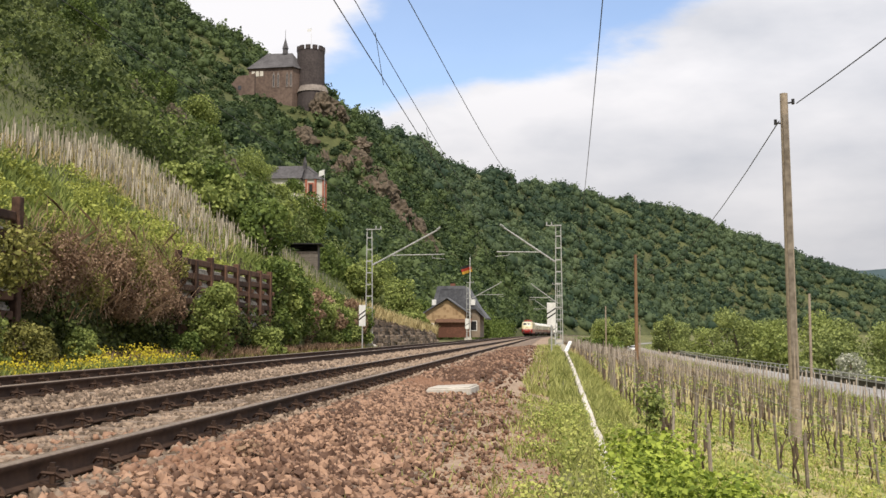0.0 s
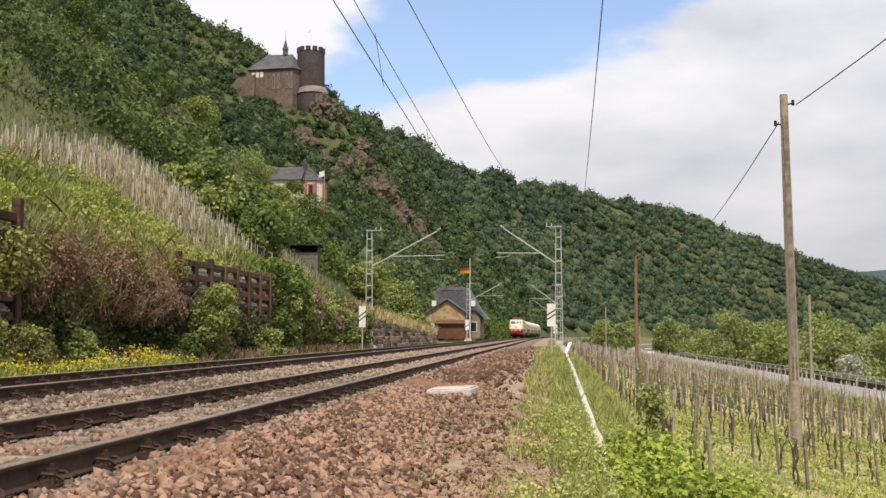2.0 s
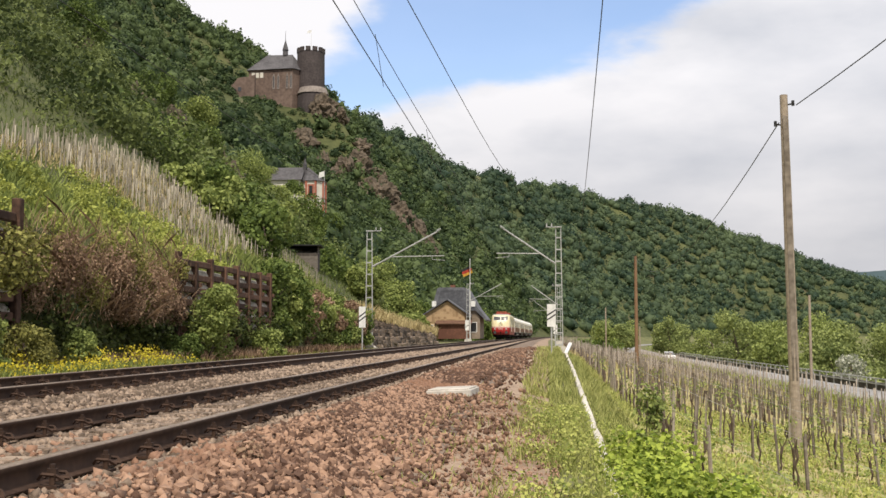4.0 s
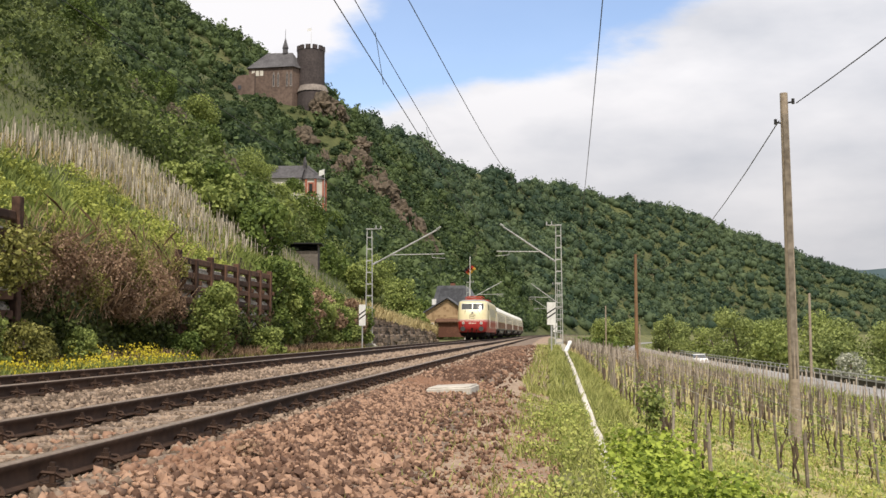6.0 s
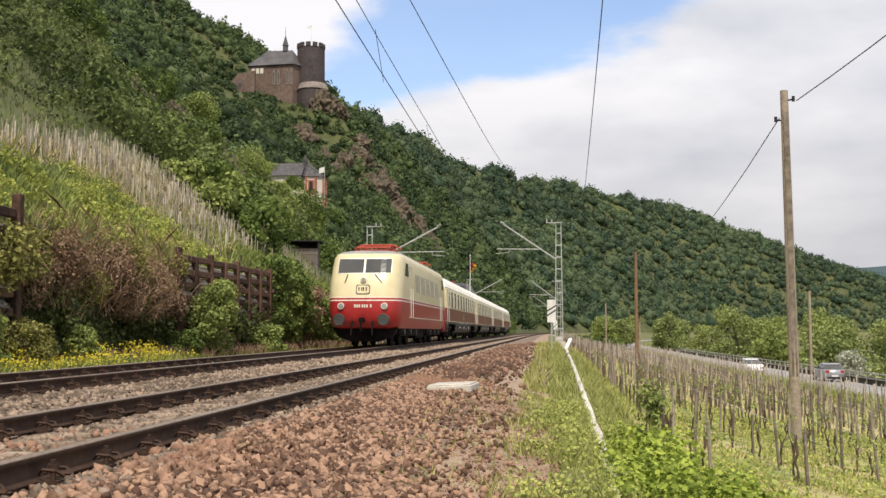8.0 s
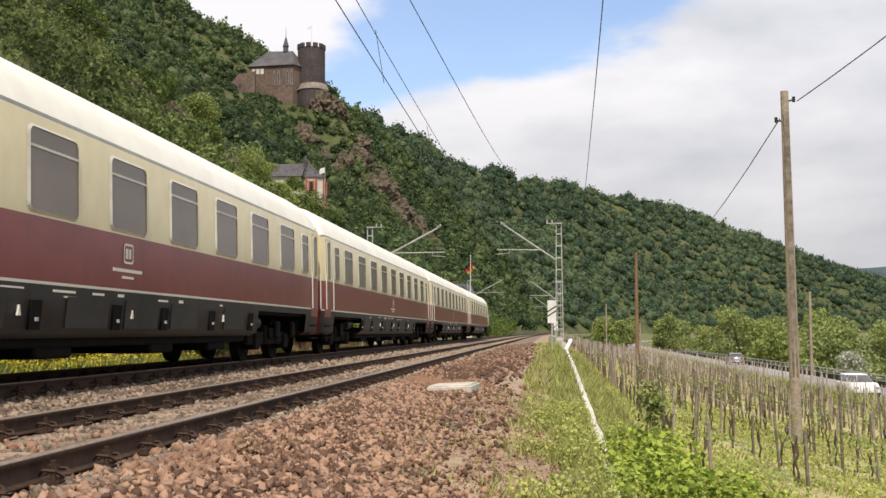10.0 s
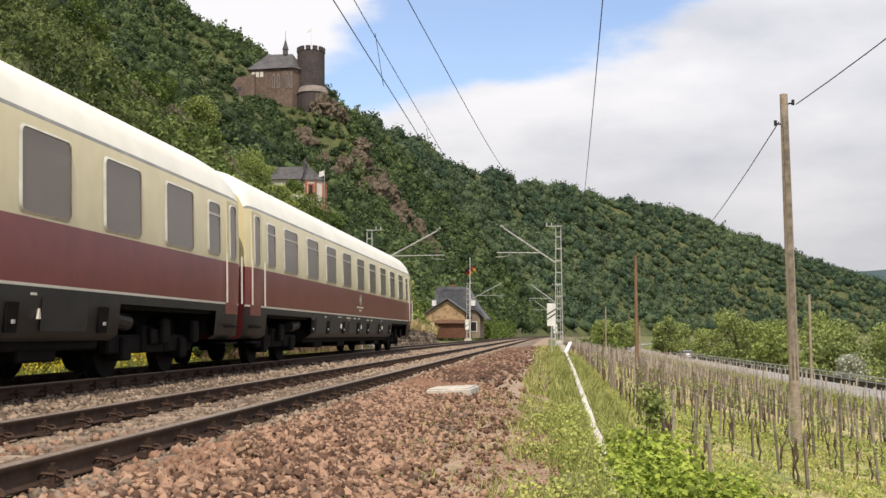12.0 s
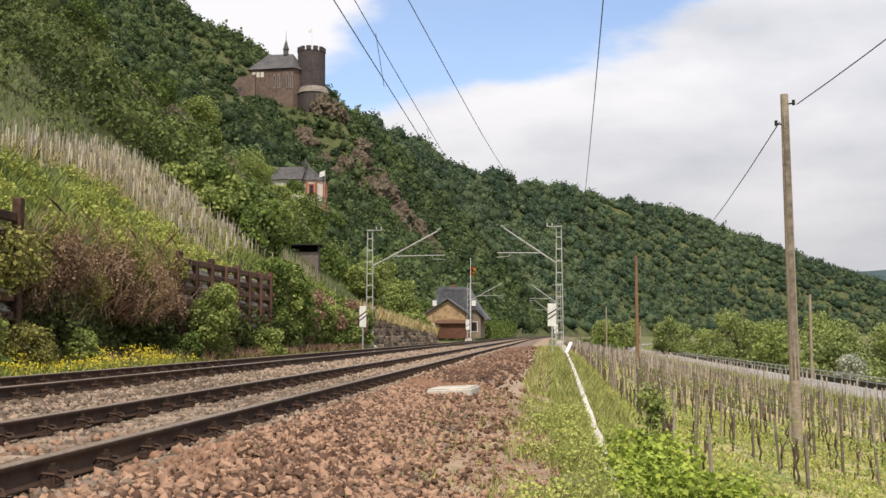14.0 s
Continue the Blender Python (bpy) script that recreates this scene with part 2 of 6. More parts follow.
def wire(name, pts, r, mat=None, parent=None):
    """A thin line through points, as a four-sided tube."""
    p = np.array([tuple(q) for q in pts], float)
    d = np.gradient(p, axis=0)
    d /= np.linalg.norm(d, axis=1, keepdims=True)
    u = np.cross(d, (1.0, 0.0, 0.02))
    u /= np.linalg.norm(u, axis=1, keepdims=True)
    w = np.cross(d, u)
    v = np.stack([p + u * r, p + w * r, p - u * r, p - w * r], 1).reshape(-1, 3)
    i = (np.arange(len(p) - 1)[:, None] * 4 + np.arange(4)).ravel()
    j = (np.arange(len(p) - 1)[:, None] * 4 + (np.arange(4) + 1) % 4).ravel()
    return array_mesh(name, v, np.stack([i, j, j + 4, i + 4], 1), mat or M_WIRE, parent)


def sag(a, b, drop, n=14):
    a, b = Vector(a), Vector(b)
    return [a.lerp(b, i / n) - Vector((0, 0, drop * 4 * (i / n) * (1 - i / n))) for i in range(n + 1)]


RNG = np.random.default_rng(7)


def leaves(points, normals, size, jitter=0.8, long=1.35, fold=0.25):
    """Small folded leaf blades at points, turned about their normals: vertices and quads."""
    n = len(points)
    nr = normals + RNG.normal(0, jitter, (n, 3))
    nr /= np.linalg.norm(nr, axis=1, keepdims=True) + 1e-9
    u = np.cross(nr, RNG.normal(0, 1, (n, 3)))
    u /= np.linalg.norm(u, axis=1, keepdims=True) + 1e-9
    v = np.cross(nr, u)
    s = (np.asarray(size) * RNG.uniform(0.6, 1.25, n))[:, None] * 0.5
    p = np.stack([points - u * s * long, points - v * s + nr * s * fold, points + u * s * long,
                  points + v * s + nr * s * fold], 1).reshape(-1, 3)
    return p, np.arange(4 * n).reshape(n, 4)


def crown_points(n, lobes, rough=0.22):
    """Points near the skins of a set of lobes (centre, radii), facing out."""
    c = np.array([l[0] for l in lobes], float)
    r = np.array([l[1] for l in lobes], float)
    w = (r.prod(1)) ** (2 / 3)
    k = RNG.choice(len(lobes), n, p=w / w.sum())
    d = RNG.normal(0, 1, (n, 3))
    d /= np.linalg.norm(d, axis=1, keepdims=True)
    q = 1 - np.abs(RNG.normal(0, rough, n))[:, None]
    return c[k] + d * r[k] * q, d


def lobes_for(r, h, n, flat_=0.8):
    out = [((0, 0, h * 0.5), (r * 0.72, r * 0.72, h * 0.46))]
    for _ in range(n):
        a, z = RNG.uniform(0, 6.283), RNG.uniform(0.15, 0.92)
        rr = r * (1 - abs(z - 0.4) * 0.75)
        s = r * RNG.uniform(0.28, 0.48)
        out.append(((math.cos(a) * rr * 0.66, math.sin(a) * rr * 0.66, z * h), (s, s, s * flat_)))
    return out


def tree(name, x, y, z, h, r, size, n, mat, label, trunk=0.25, lift=0.25, group="", category="tree", lobes=11):
    t = thing(name, pose(x, y, z), label, category, group)
    bm = bmesh.new()
    w = max(0.04, h * 0.022)
    top = h * 0.75
    rod(bm, (0, 0, -0.4), (0.1 * r, 0, top * 0.55), w * 1.5, w, 8)
    rod(bm, (0.1 * r, 0, top * 0.55), (-0.05 * r, 0.06 * r, top), w, w * 0.3, 6)
    for i in range(6):
        a, z0 = i * 1.05 + RNG.uniform(0, 0.5), h * RNG.uniform(lift, 0.55)
        rod(bm, (0.1 * r * z0 / top, 0, z0), (math.cos(a) * r * 0.6, math.sin(a) * r * 0.6, z0 + h * 0.2), w * 0.5,
            w * 0.15, 5)
    part("trunk", bm, M_BARK, t)
    ch = h * (1 - lift)
    p, d = crown_points(n, lobes_for(r, ch, lobes))
    p[:, 2] += h * lift
    array_mesh("crown", *leaves(p, d, size), mat, t)
    return t

# ---- the lie of the land ----


def off(y):
    """How far the valley, with its tracks and road, has swung to the right at y."""
    y = np.asarray(y, float)
    a = np.clip(y - 140, 0, 190)
    b = np.clip(y - 330, 0, 1000)
    return a * a / 12000 + b * 190 / 6000 + b * b / 1400


RAIL1, RAIL2 = CZ - 0.707, CZ - 0.62     # rail tops, near and far track
X1, X2 = -3.71, -7.25                    # track centres
FOOT = -12.6                             # foot of the bank
VINE_EDGE = 0.85

# heights across the valley: lateral place, height
CROSS = np.array([(-14, 0.5), (-10.2, 0.45), (-9.6, 0.40), (-9.0, 0.535), (-5.75, 0.535), (-5.35, 0.45), (-2.95, 0.45), (-2.75, 0.475), (-2.42, 0.465), (-1.35, 0.06), (-0.6, 0.0), (0.6, -0.02),
                  (0.95, -0.25), (2.2, -0.62), (5.7, -1.20), (10, -1.95), (16.4, -2.65), (17.2, -2.74), (24.6, -2.74),
                  (25.4, -3.1), (31, -5.5), (45, -6.5), (160, -6.5), (200, -2), (3200, 6)])


def cross_z(lat, y):
    """Height at a lateral place; the path climbs to the rails' level farther on."""
    up = np.interp(y, (18, 36, 55), (0, 0.22, 0.55)) * np.interp(lat, (-2.4, -1.2, 0.9, 6.0), (0, 1, 1, 0))
    bank = np.interp(y, (9, 17), (0, 0.36)) * np.interp(lat, (-2.4, -1.4, -0.9, 0.0, 0.6), (0, 1, 0.75, 0.1, 0))
    return np.interp(lat, CROSS[:, 0], CROSS[:, 1]) + np.maximum(up, bank * np.interp(lat, (-2.4, -1.35), (0.35, 1)))


def ground_z(x, y):
    return cross_z(x - off(y), y)


def strip(name, lat, ys, mat, lift=0.0, noise_=0.0, kind="structure", label=""):
    """A sheet of the valley floor between the given lateral places."""
    L, Y = np.meshgrid(lat, ys)
    Z = cross_z(L, Y) + lift
    if noise_:
        Z = Z + RNG.normal(0, noise_, Z.shape)
    v = np.stack([L + off(Y), Y, Z], -1).reshape(-1, 3)
    a, b = len(lat), len(ys)
    i = (np.arange(b - 1)[:, None] * a + np.arange(a - 1)).ravel()
    ob = array_mesh(name, v, np.stack([i, i + 1, i + 1 + a, i + a], 1), mat, smooth=True)
    return tagged(ob, label, kind=kind)


near_y = np.concatenate([np.arange(-60, 60, 0.5), np.arange(60, 200, 4), np.arange(200, 1300, 25), [1330, 1500, 2200, 3400]])
ground = strip("ground", np.concatenate([[-40, -30, -22, -14, -12, -10.2, -9.6, -9.0], np.arange(-8, 6, 0.4), np.arange(6.5, 33, 1.5), [45, 80, 160, 200, 600, 3200]]),
               near_y, M_GROUND, label="grassy valley floor with worn soil beside the railway")
fine_y = np.arange(-4, 70, 0.25)
strip("ballast_bed", np.arange(-9.5, -0.9, 0.2), np.concatenate([np.arange(-60, -4, 4), fine_y, np.arange(70, 460, 5)]), M_BALLASTBED, 0.052, 0.01,
      label="brown stone ballast bed under two railway tracks")
strip("path", np.arange(-1.5, 0.05, 0.15), np.concatenate([np.arange(-60, -4, 4), fine_y, np.arange(70, 300, 10)]), M_PATH, 0.035, 0.012,
      label="trodden gravelly soil path beside the ballast")
strip("vineyard_floor", np.arange(1.6, 17.8, 0.5), np.arange(-20, 330, 0.8), M_VINEGROUND, 0.07, 0.02,
      label="vineyard floor of dry grass and weeds")
strip("road", [18.0, 19.5, 21, 23, 24.7], np.concatenate([np.arange(-120, 330, 6), np.arange(330, 700, 15)]), M_ROAD, 0.04, label="pale grey asphalt road along the river")

# the hillside: foot along the valley's left edge, and the ridge above it: foot y, ridge x, y, z
RIDGE = [(-80, -170, -80, 120), (20, -165, 24, 113), (60, -165, 64, 122), (92, -165, 100, 134), (108, -165, 120, 116),
         (135, -160, 158, 112), (195, -165, 240, 104), (270, -165, 330, 136), (350, -150, 395, 135), (440, -105, 470, 113),
         (600, -66, 690, 112), (800, 20, 860, 116), (1000, 123, 1000, 115), (1150, 223, 1100, 89), (1300, 302, 1200, 54),
         (1450, 416, 1300, 12)]
RK = np.array(RIDGE, float)


def hill(fy, v):
    """A place on the hillside: fy along the foot, v from foot (0) to ridge (1) and past it."""
    fy, v = np.asarray(fy, float), np.asarray(v, float)
    rx, ry, rz = (np.interp(fy, RK[:, 0], RK[:, i]) for i in (1, 2, 3))
    fx = off(fy) + np.interp(fy, (62, 104, 120, 180, 205), (FOOT, FOOT, -23, -23, -13.5))
    up = np.where(v < 1, v, 1 - 0.25 * (v - 1))
    wave = 1.6 * np.sin(fy * 0.11 + v * 9) + 1.2 * np.sin(fy * 0.053 - v * 17 + 2) + 0.8 * np.sin(fy * 0.23 + v * 31)
    z0 = 4.05 + np.clip(fy - 50, 0, 50) / 50 * -3.2
    z0 = z0 - 2.5 * np.exp(-np.clip(v, 0, 1) / 0.010) * np.interp(fy, (31, 32.4, 44, 45.5), (0, 1, 1, 0))
    spur = (17.0 * np.exp(-((fy - 330) / 16) ** 2 - ((v - 0.44) / 0.11) ** 2) - 22.0 * np.exp(-((fy - 294) / 23) ** 2 - ((v - 0.70) / 0.095) ** 2)
            + 6.0 * np.exp(-((fy - 184) / 24) ** 2 - ((v - 0.17) / 0.10) ** 2))
    return np.stack([fx + (rx - fx) * v, fy + (ry - fy) * v,
                     spur + z0 + (rz - z0) * up + wave * np.clip(v * 5, 0, 1) * np.clip(fy / 120, 0.25, 1)], -1)


def hill_at(x, y, steps=5):
    """fy and v of the hillside above a place in plan."""
    fy, v = y, 0.1
    for _ in range(60):
        p, a, b = hill(fy, v), hill(fy + 0.5, v), hill(fy, v + 0.004)
        j = np.array([(a - p)[:2] / 0.5, (b - p)[:2] / 0.004]).T
        s = np.linalg.lstsq(j, np.array((x, y)) - p[:2], rcond=None)[0]
        fy, v = fy + s[0] * 0.7, v + s[1] * 0.7
    return fy, v


def hill_z(x, y):
    return float(hill(*hill_at(x, y))[2])


fys = np.concatenate([np.arange(-80, 120, 2.0), np.arange(120, 400, 5), np.arange(400, 1451, 14)])
vs_ = np.concatenate([[-0.004], np.arange(0, 0.3, 0.012), np.arange(0.3, 1.0, 0.035), [1.0, 1.1, 1.3, 1.8]])
A, B = np.meshgrid(vs_, fys)
hv = hill(B.ravel(), A.ravel())
hv = hv.reshape(len(fys), len(vs_), 3)
hv[:, 0, 2] = -1.0
hv = hv.reshape(-1, 3)
hi = (np.arange(len(fys) - 1)[:, None] * len(vs_) + np.arange(len(vs_) - 1)).ravel()
tagged(array_mesh("hillside", hv, np.stack([hi, hi + 1, hi + 1 + len(vs_), hi + len(vs_)], 1), M_HILL, smooth=True),
       "steep valley side of soil, scrub and reddish rock", kind="structure")

# a far range that closes the valley
far_v, far_f = [], []
for i in range(61):
    a = i / 60
    x = 250 + a * 2400
    z = 138 + 50 * math.sin(a * 5 + 0.4) + 18 * math.sin(a * 23)
    far_v += [(x, 2600, -10), (x + 40, 2720, z * 0.6), (x + 80, 2900, z), (x + 90, 3300, -10)]
for i in range(60):
    for j in range(3):
        k = i * 4 + j
        far_f.append((k, k + 1, k + 5, k + 4))
# the blue of aerial haze is mixed into this woods colour
M_FARHAZE = material("far_woods", (0.035, 0.062, 0.068), (0.060, 0.098, 0.105), 0.02, coarse=0.004, bump=6.0, bump_scale=0.02)
tagged(array_mesh("backdrop", far_v, far_f, M_FARHAZE, smooth=True), "wooded hills far down the valley, tinted blue-green for haze", kind="structure")

# ---- woods on the hillside ----


def ball(sub_):
    bm = bmesh.new()
    bmesh.ops.create_icosphere(bm, subdivisions=sub_, radius=1.0)
    bm.verts.index_update()
    out = np.array([tuple(v.co) for v in bm.verts]), np.array([[v.index for v in f.verts] for f in bm.faces])
    bm.free()
    return out


BALL_V, BALL_F = ball(1)
CROWNS = []
for k in range(8):
    p, d = crown_points(240, lobes_for(1.0, 1.75, 8), 0.24)
    lump = np.array([1 + 0.42 * noise.noise(Vector(v) * 1.9 + Vector((k * 7.3, 0, 0))) + 0.22 * noise.noise(Vector(v) * 4.5 + Vector((0, k * 5.1, 0))) for v in BALL_V])
    core = BALL_V * lump[:, None] * (0.58, 0.58, 0.56) + (0, 0, 0.80)
    CROWNS.append((p, d, core))


def woods(name, fy0, fy1, v0, v1, count, radius, size, mat, label, n=40, keep=None, core=True):
    """A joined stand on the hillside: each crown a lumpy body under loose sprays of leaves."""
    V, F, T, base = [], [], [], 0
    for _ in range(count):
        fy = RNG.uniform(fy0, fy1)
        v = RNG.uniform(v0, v1)
        s = radius * RNG.uniform(0.55, 1.35)
        if keep and not keep(fy, v):
            continue
        q = hill(fy, v)
        if not clear(*q, s * 1.5):
            continue
        p, d, c = CROWNS[RNG.integers(8)]
        a = RNG.uniform(0, 6.283)
        R = np.array([[math.cos(a), -math.sin(a), 0], [math.sin(a), math.cos(a), 0], [0, 0, 1]])
        tall = np.array((s, s, s * RNG.uniform(0.75, 1.15)))
        pv, pf = leaves((p[:n] * tall) @ R.T + q - (0, 0, s * 0.4), d[:n] @ R.T, size * s / radius, 0.36)
        tone_ = float(RNG.uniform(-0.5, 0.5))
        V.append(pv)
        F.append(np.concatenate([pf[:, (0, 1, 2)], pf[:, (0, 2, 3)]]) + base)
        base += len(pv)
        T.append(np.full(len(pv), tone_))
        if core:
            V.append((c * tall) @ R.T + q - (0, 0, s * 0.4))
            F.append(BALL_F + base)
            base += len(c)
            # shade inside the crown is put into the body as a darker tone
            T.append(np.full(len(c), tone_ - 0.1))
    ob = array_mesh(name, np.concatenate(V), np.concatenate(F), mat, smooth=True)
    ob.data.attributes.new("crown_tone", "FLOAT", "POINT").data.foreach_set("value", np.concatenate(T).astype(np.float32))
    return tagged(ob, label, kind="stuff")


def clear(x, y, z, h):
    """No trees inside the buildings or on the cleared ground below them."""
    if (x + 90) ** 2 / 1.5 + (y - 353) ** 2 < 15 ** 2 or (-57 < x < -39 and abs(y - 197) < 8):
        return False
    if 255 < y < 352 and -0.350 < x / y < -0.285 and z + h > 1.4 + 0.238 * y:
        return False
    if 300 < y < 352 and -0.302 < x / y < -0.205 and z + h > 1.4 + 0.236 * y:
        return False
    if 270 < y <= 300 and -0.302 < x / y < -0.205 and z + h > 1.4 + 0.221 * y:
        return False
    if 100 < y < 196 and -0.275 < x / y < -0.207 and z + h > 1.4 + 0.134 * y:
        return False
    if 250 < y < 350 and -0.265 < x / y < -0.19 and 0.14 < (z - 1.4) / y < 0.212 and RNG.uniform() < 0.62:
        return False
    if 50 < y < 80 and -0.256 < x / y < -0.208 and z + h > 1.4 + 0.062 * y:
        return False
    if 100 < y < 350 and -0.20 < x / y < -0.165 and 0.10 < (z - 1.4) / y < 0.2 and RNG.uniform() < 0.2:
        return False
    return True


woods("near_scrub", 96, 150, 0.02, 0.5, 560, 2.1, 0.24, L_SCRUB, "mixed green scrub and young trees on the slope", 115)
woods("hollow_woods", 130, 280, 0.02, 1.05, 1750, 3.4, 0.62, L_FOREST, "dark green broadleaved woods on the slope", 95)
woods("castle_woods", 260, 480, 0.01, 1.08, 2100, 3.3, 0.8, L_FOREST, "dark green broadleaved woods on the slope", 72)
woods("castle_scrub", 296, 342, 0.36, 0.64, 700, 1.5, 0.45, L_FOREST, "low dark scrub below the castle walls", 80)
woods("far_woods", 480, 1450, 0.01, 1.06, 4500, 5.3, 1.15, L_HAZEWOOD, "dense woods on the long far slope", 48)

# ---- railway ----
RAIL_SHAPE = [(-0.0625, 0), (0.0625, 0), (0.0625, 0.012), (0.012, 0.03), (0.010, 0.108), (0.034, 0.122), (0.034, 0.148),
              (0.028, 0.158), (-0.028, 0.158), (-0.034, 0.148), (-0.034, 0.122), (-0.010, 0.108), (-0.012, 0.03), (-0.0625, 0.012)]
SPACING = 0.735
track_ys = np.concatenate([np.arange(-160, 140, 10), np.arange(140, 470, 6)])


def rail(parent, lat, top):
    k = len(RAIL_SHAPE)
    v, f, idx = [], [], []
    for y in track_ys:
        x = lat + float(off(y))
        v += [(x + a, y, top - 0.158 + b) for a, b in RAIL_SHAPE]
    for i in range(len(track_ys) - 1):
        for j in range(k):
            f.append((i * k + j, i * k + (j + 1) % k, (i + 1) * k + (j + 1) % k, (i + 1) * k + j))
            idx.append(1 if j in (6, 7, 8) else 0)
    return array_mesh("rail", v, f, [M_RAIL, M_RAILHEAD], parent, idx=idx)


def clip_mesh():
    """One rail fastening: rib plate, bolt and a bent spring clip."""
    bm = bmesh.new()
    box(bm, 0.06, 0.17, -0.05, 0.05, -0.012, 0.006)
    rod(bm, (0.12, 0, 0), (0.12, 0, 0.125), 0.018, seg=6)
    rod(bm, (0.12, 0, 0.07), (0.12, 0, 0.10), 0.032, seg=6)
    arc = [(0.05, -0.03, 0.04), (0.09, -0.07, 0.075), (0.17, -0.075, 0.07), (0.205, -0.04, 0.04), (0.15, 0, 0.05),
           (0.205, 0.04, 0.04), (0.17, 0.075, 0.07), (0.09, 0.07, 0.075), (0.05, 0.03, 0.04)]
    for a, b in zip(arc, arc[1:]):
        rod(bm, a, b, 0.0105, seg=4)
    return bm


def sleeper_mesh():
    bm = bmesh.new()
    prism(bm, [(-0.13, -0.17), (0.13, -0.17), (0.115, 0), (-0.115, 0)], "x", -1.3, 1.3)
    return bm


def railway(name, centre, top, y0, y1, clips_to, label):
    t = thing(name, pose(0, 0, 0), label, "railway track", kind="structure")
    rail(t, centre - 0.7515, top)
    rail(t, centre + 0.7515, top)
    bed = top - 0.158
    first = part("sleeper", sleeper_mesh(), M_SLEEPER, t)
    clip = part("rail_clip", clip_mesh(), M_RAIL, t)
    first.location, clip.location = (centre, y0, bed - 0.018), (centre - 0.7515, y0, bed + 0.003)
    k = 1
    while y0 + k * SPACING < y1:
        y = y0 + k * SPACING
        x = centre + float(off(y))
        same("sleeper", first, pose(x, y, bed - 0.018 + RNG.uniform(-0.006, 0.006), 0, 0, RNG.uniform(-0.6, 0.6)), t)
        if y < clips_to:
            for lat in (-0.7515, 0.7515):
                for turn in (0, 180):
                    same("rail_clip", clip, pose(x + lat, y, bed + 0.003, 0, 0, turn), t)
        k += 1
    # the sleepers behind and far off, in one piece
    V, F = [], []
    for i, y in enumerate(np.concatenate([np.arange(y0 - SPACING, -12, -SPACING), np.arange(y1, 330, SPACING)])):
        x = centre + float(off(y))
        b = len(V)
        V += [(x + sx * 1.3, y + sy * 0.12, bed - 0.018 + sz * 0.1) for sz in (-1, 0) for sx, sy in ((-1, -1), (1, -1), (1, 1), (-1, 1))]
        F += [(b + 4, b + 5, b + 6, b + 7), (b, b + 1, b + 5, b + 4), (b + 1, b + 2, b + 6, b + 5), (b + 3, b, b + 4, b + 7)]
    tagged(array_mesh("far_sleepers", V, F, M_SLEEPER, t), kind="stuff")
    return t


railway("railway_track", X1, RAIL1, 4.4, 75, 38, "near railway track of rusty rails on sleepers in ballast")
railway("railway_track", X2, RAIL2, 10.0, 75, 26, "far railway track of rusty rails on sleepers in ballast")

# ---- train ----
M_CREAM = material("cream_paint", (0.60, 0.525, 0.31), (0.70, 0.62, 0.385), 3.0, rough=0.32, coarse=0.35, spec=0.5)
M_COACHRED = material("wine_red_paint", (0.17, 0.030, 0.030), (0.245, 0.05, 0.046), 3.0, rough=0.3, coarse=0.4, spec=0.5)
M_LOCORED = material("traffic_red_paint", (0.30, 0.018, 0.018), (0.40, 0.03, 0.028), 3.0, rough=0.35, coarse=0.4, spec=0.5)
M_ROOFWHITE = material("pale_roof_paint", (0.72, 0.70, 0.62), (0.85, 0.83, 0.75), 2.0, rough=0.5, coarse=0.3)
M_SKIRT = material("grey_black_skirt", (0.012, 0.011, 0.011), (0.034, 0.031, 0.030), 3.0, rough=0.5, coarse=0.4)
M_UNDER = material("underframe_black", (0.004, 0.0035, 0.0035), (0.014, 0.012, 0.011), 6.0, rough=0.9, coarse=0.8, spec=0.12)
M_GLASS = material("tinted_glass", (0.165, 0.135, 0.112), (0.215, 0.18, 0.15), 0.8, rough=0.22, spec=0.3)
M_CABGLASS = material("cab_glass", (0.05, 0.05, 0.05), (0.10, 0.10, 0.095), 0.8, rough=0.08, spec=0.6)
M_ALU = material("bright_frame", (0.60, 0.58, 0.50), (0.78, 0.76, 0.68), 3.0, rough=0.4, metal=0.2)
M_FRAME = material("window_frame_metal", (0.50, 0.48, 0.40), (0.74, 0.71, 0.62), 5.0, rough=0.35, metal=0.3, coarse=1.2)
M_LINE = material("pale_line", (0.66, 0.62, 0.52), (0.76, 0.72, 0.62), 3.0, rough=0.4)
M_PANTO = material("red_frame_paint", (0.33, 0.05, 0.03), (0.46, 0.09, 0.06), 6.0, rough=0.6)
M_GREYPLATE = material("grey_roof_metal", (0.20, 0.20, 0.19), (0.36, 0.36, 0.34), 3.0, rough=0.6, coarse=0.5)
M_BUFFER = material("buffer_steel", (0.030, 0.030, 0.029), (0.075, 0.075, 0.07), 5.0, rough=0.7)
M_LAMP = material("lamp_lens", (0.22, 0.21, 0.20), (0.42, 0.41, 0.38), 3.0, rough=0.1, spec=0.8)
M_SILVERLINE = material("louvre_silver", (0.40, 0.39, 0.33), (0.56, 0.54, 0.46), 3.0, rough=0.4, metal=0.3)

COACH_L = 24.85
SECTION = [(1.24, 0.54), (1.36, 0.62), (1.397, 1.04), (1.405, 1.17), (1.408, 1.205), (1.412, 1.95), (1.372, 3.13), (1.345, 3.19),
           (1.24, 3.46), (1.03, 3.72), (0.72, 3.91), (0.36, 4.02), (0.0, 4.05)]


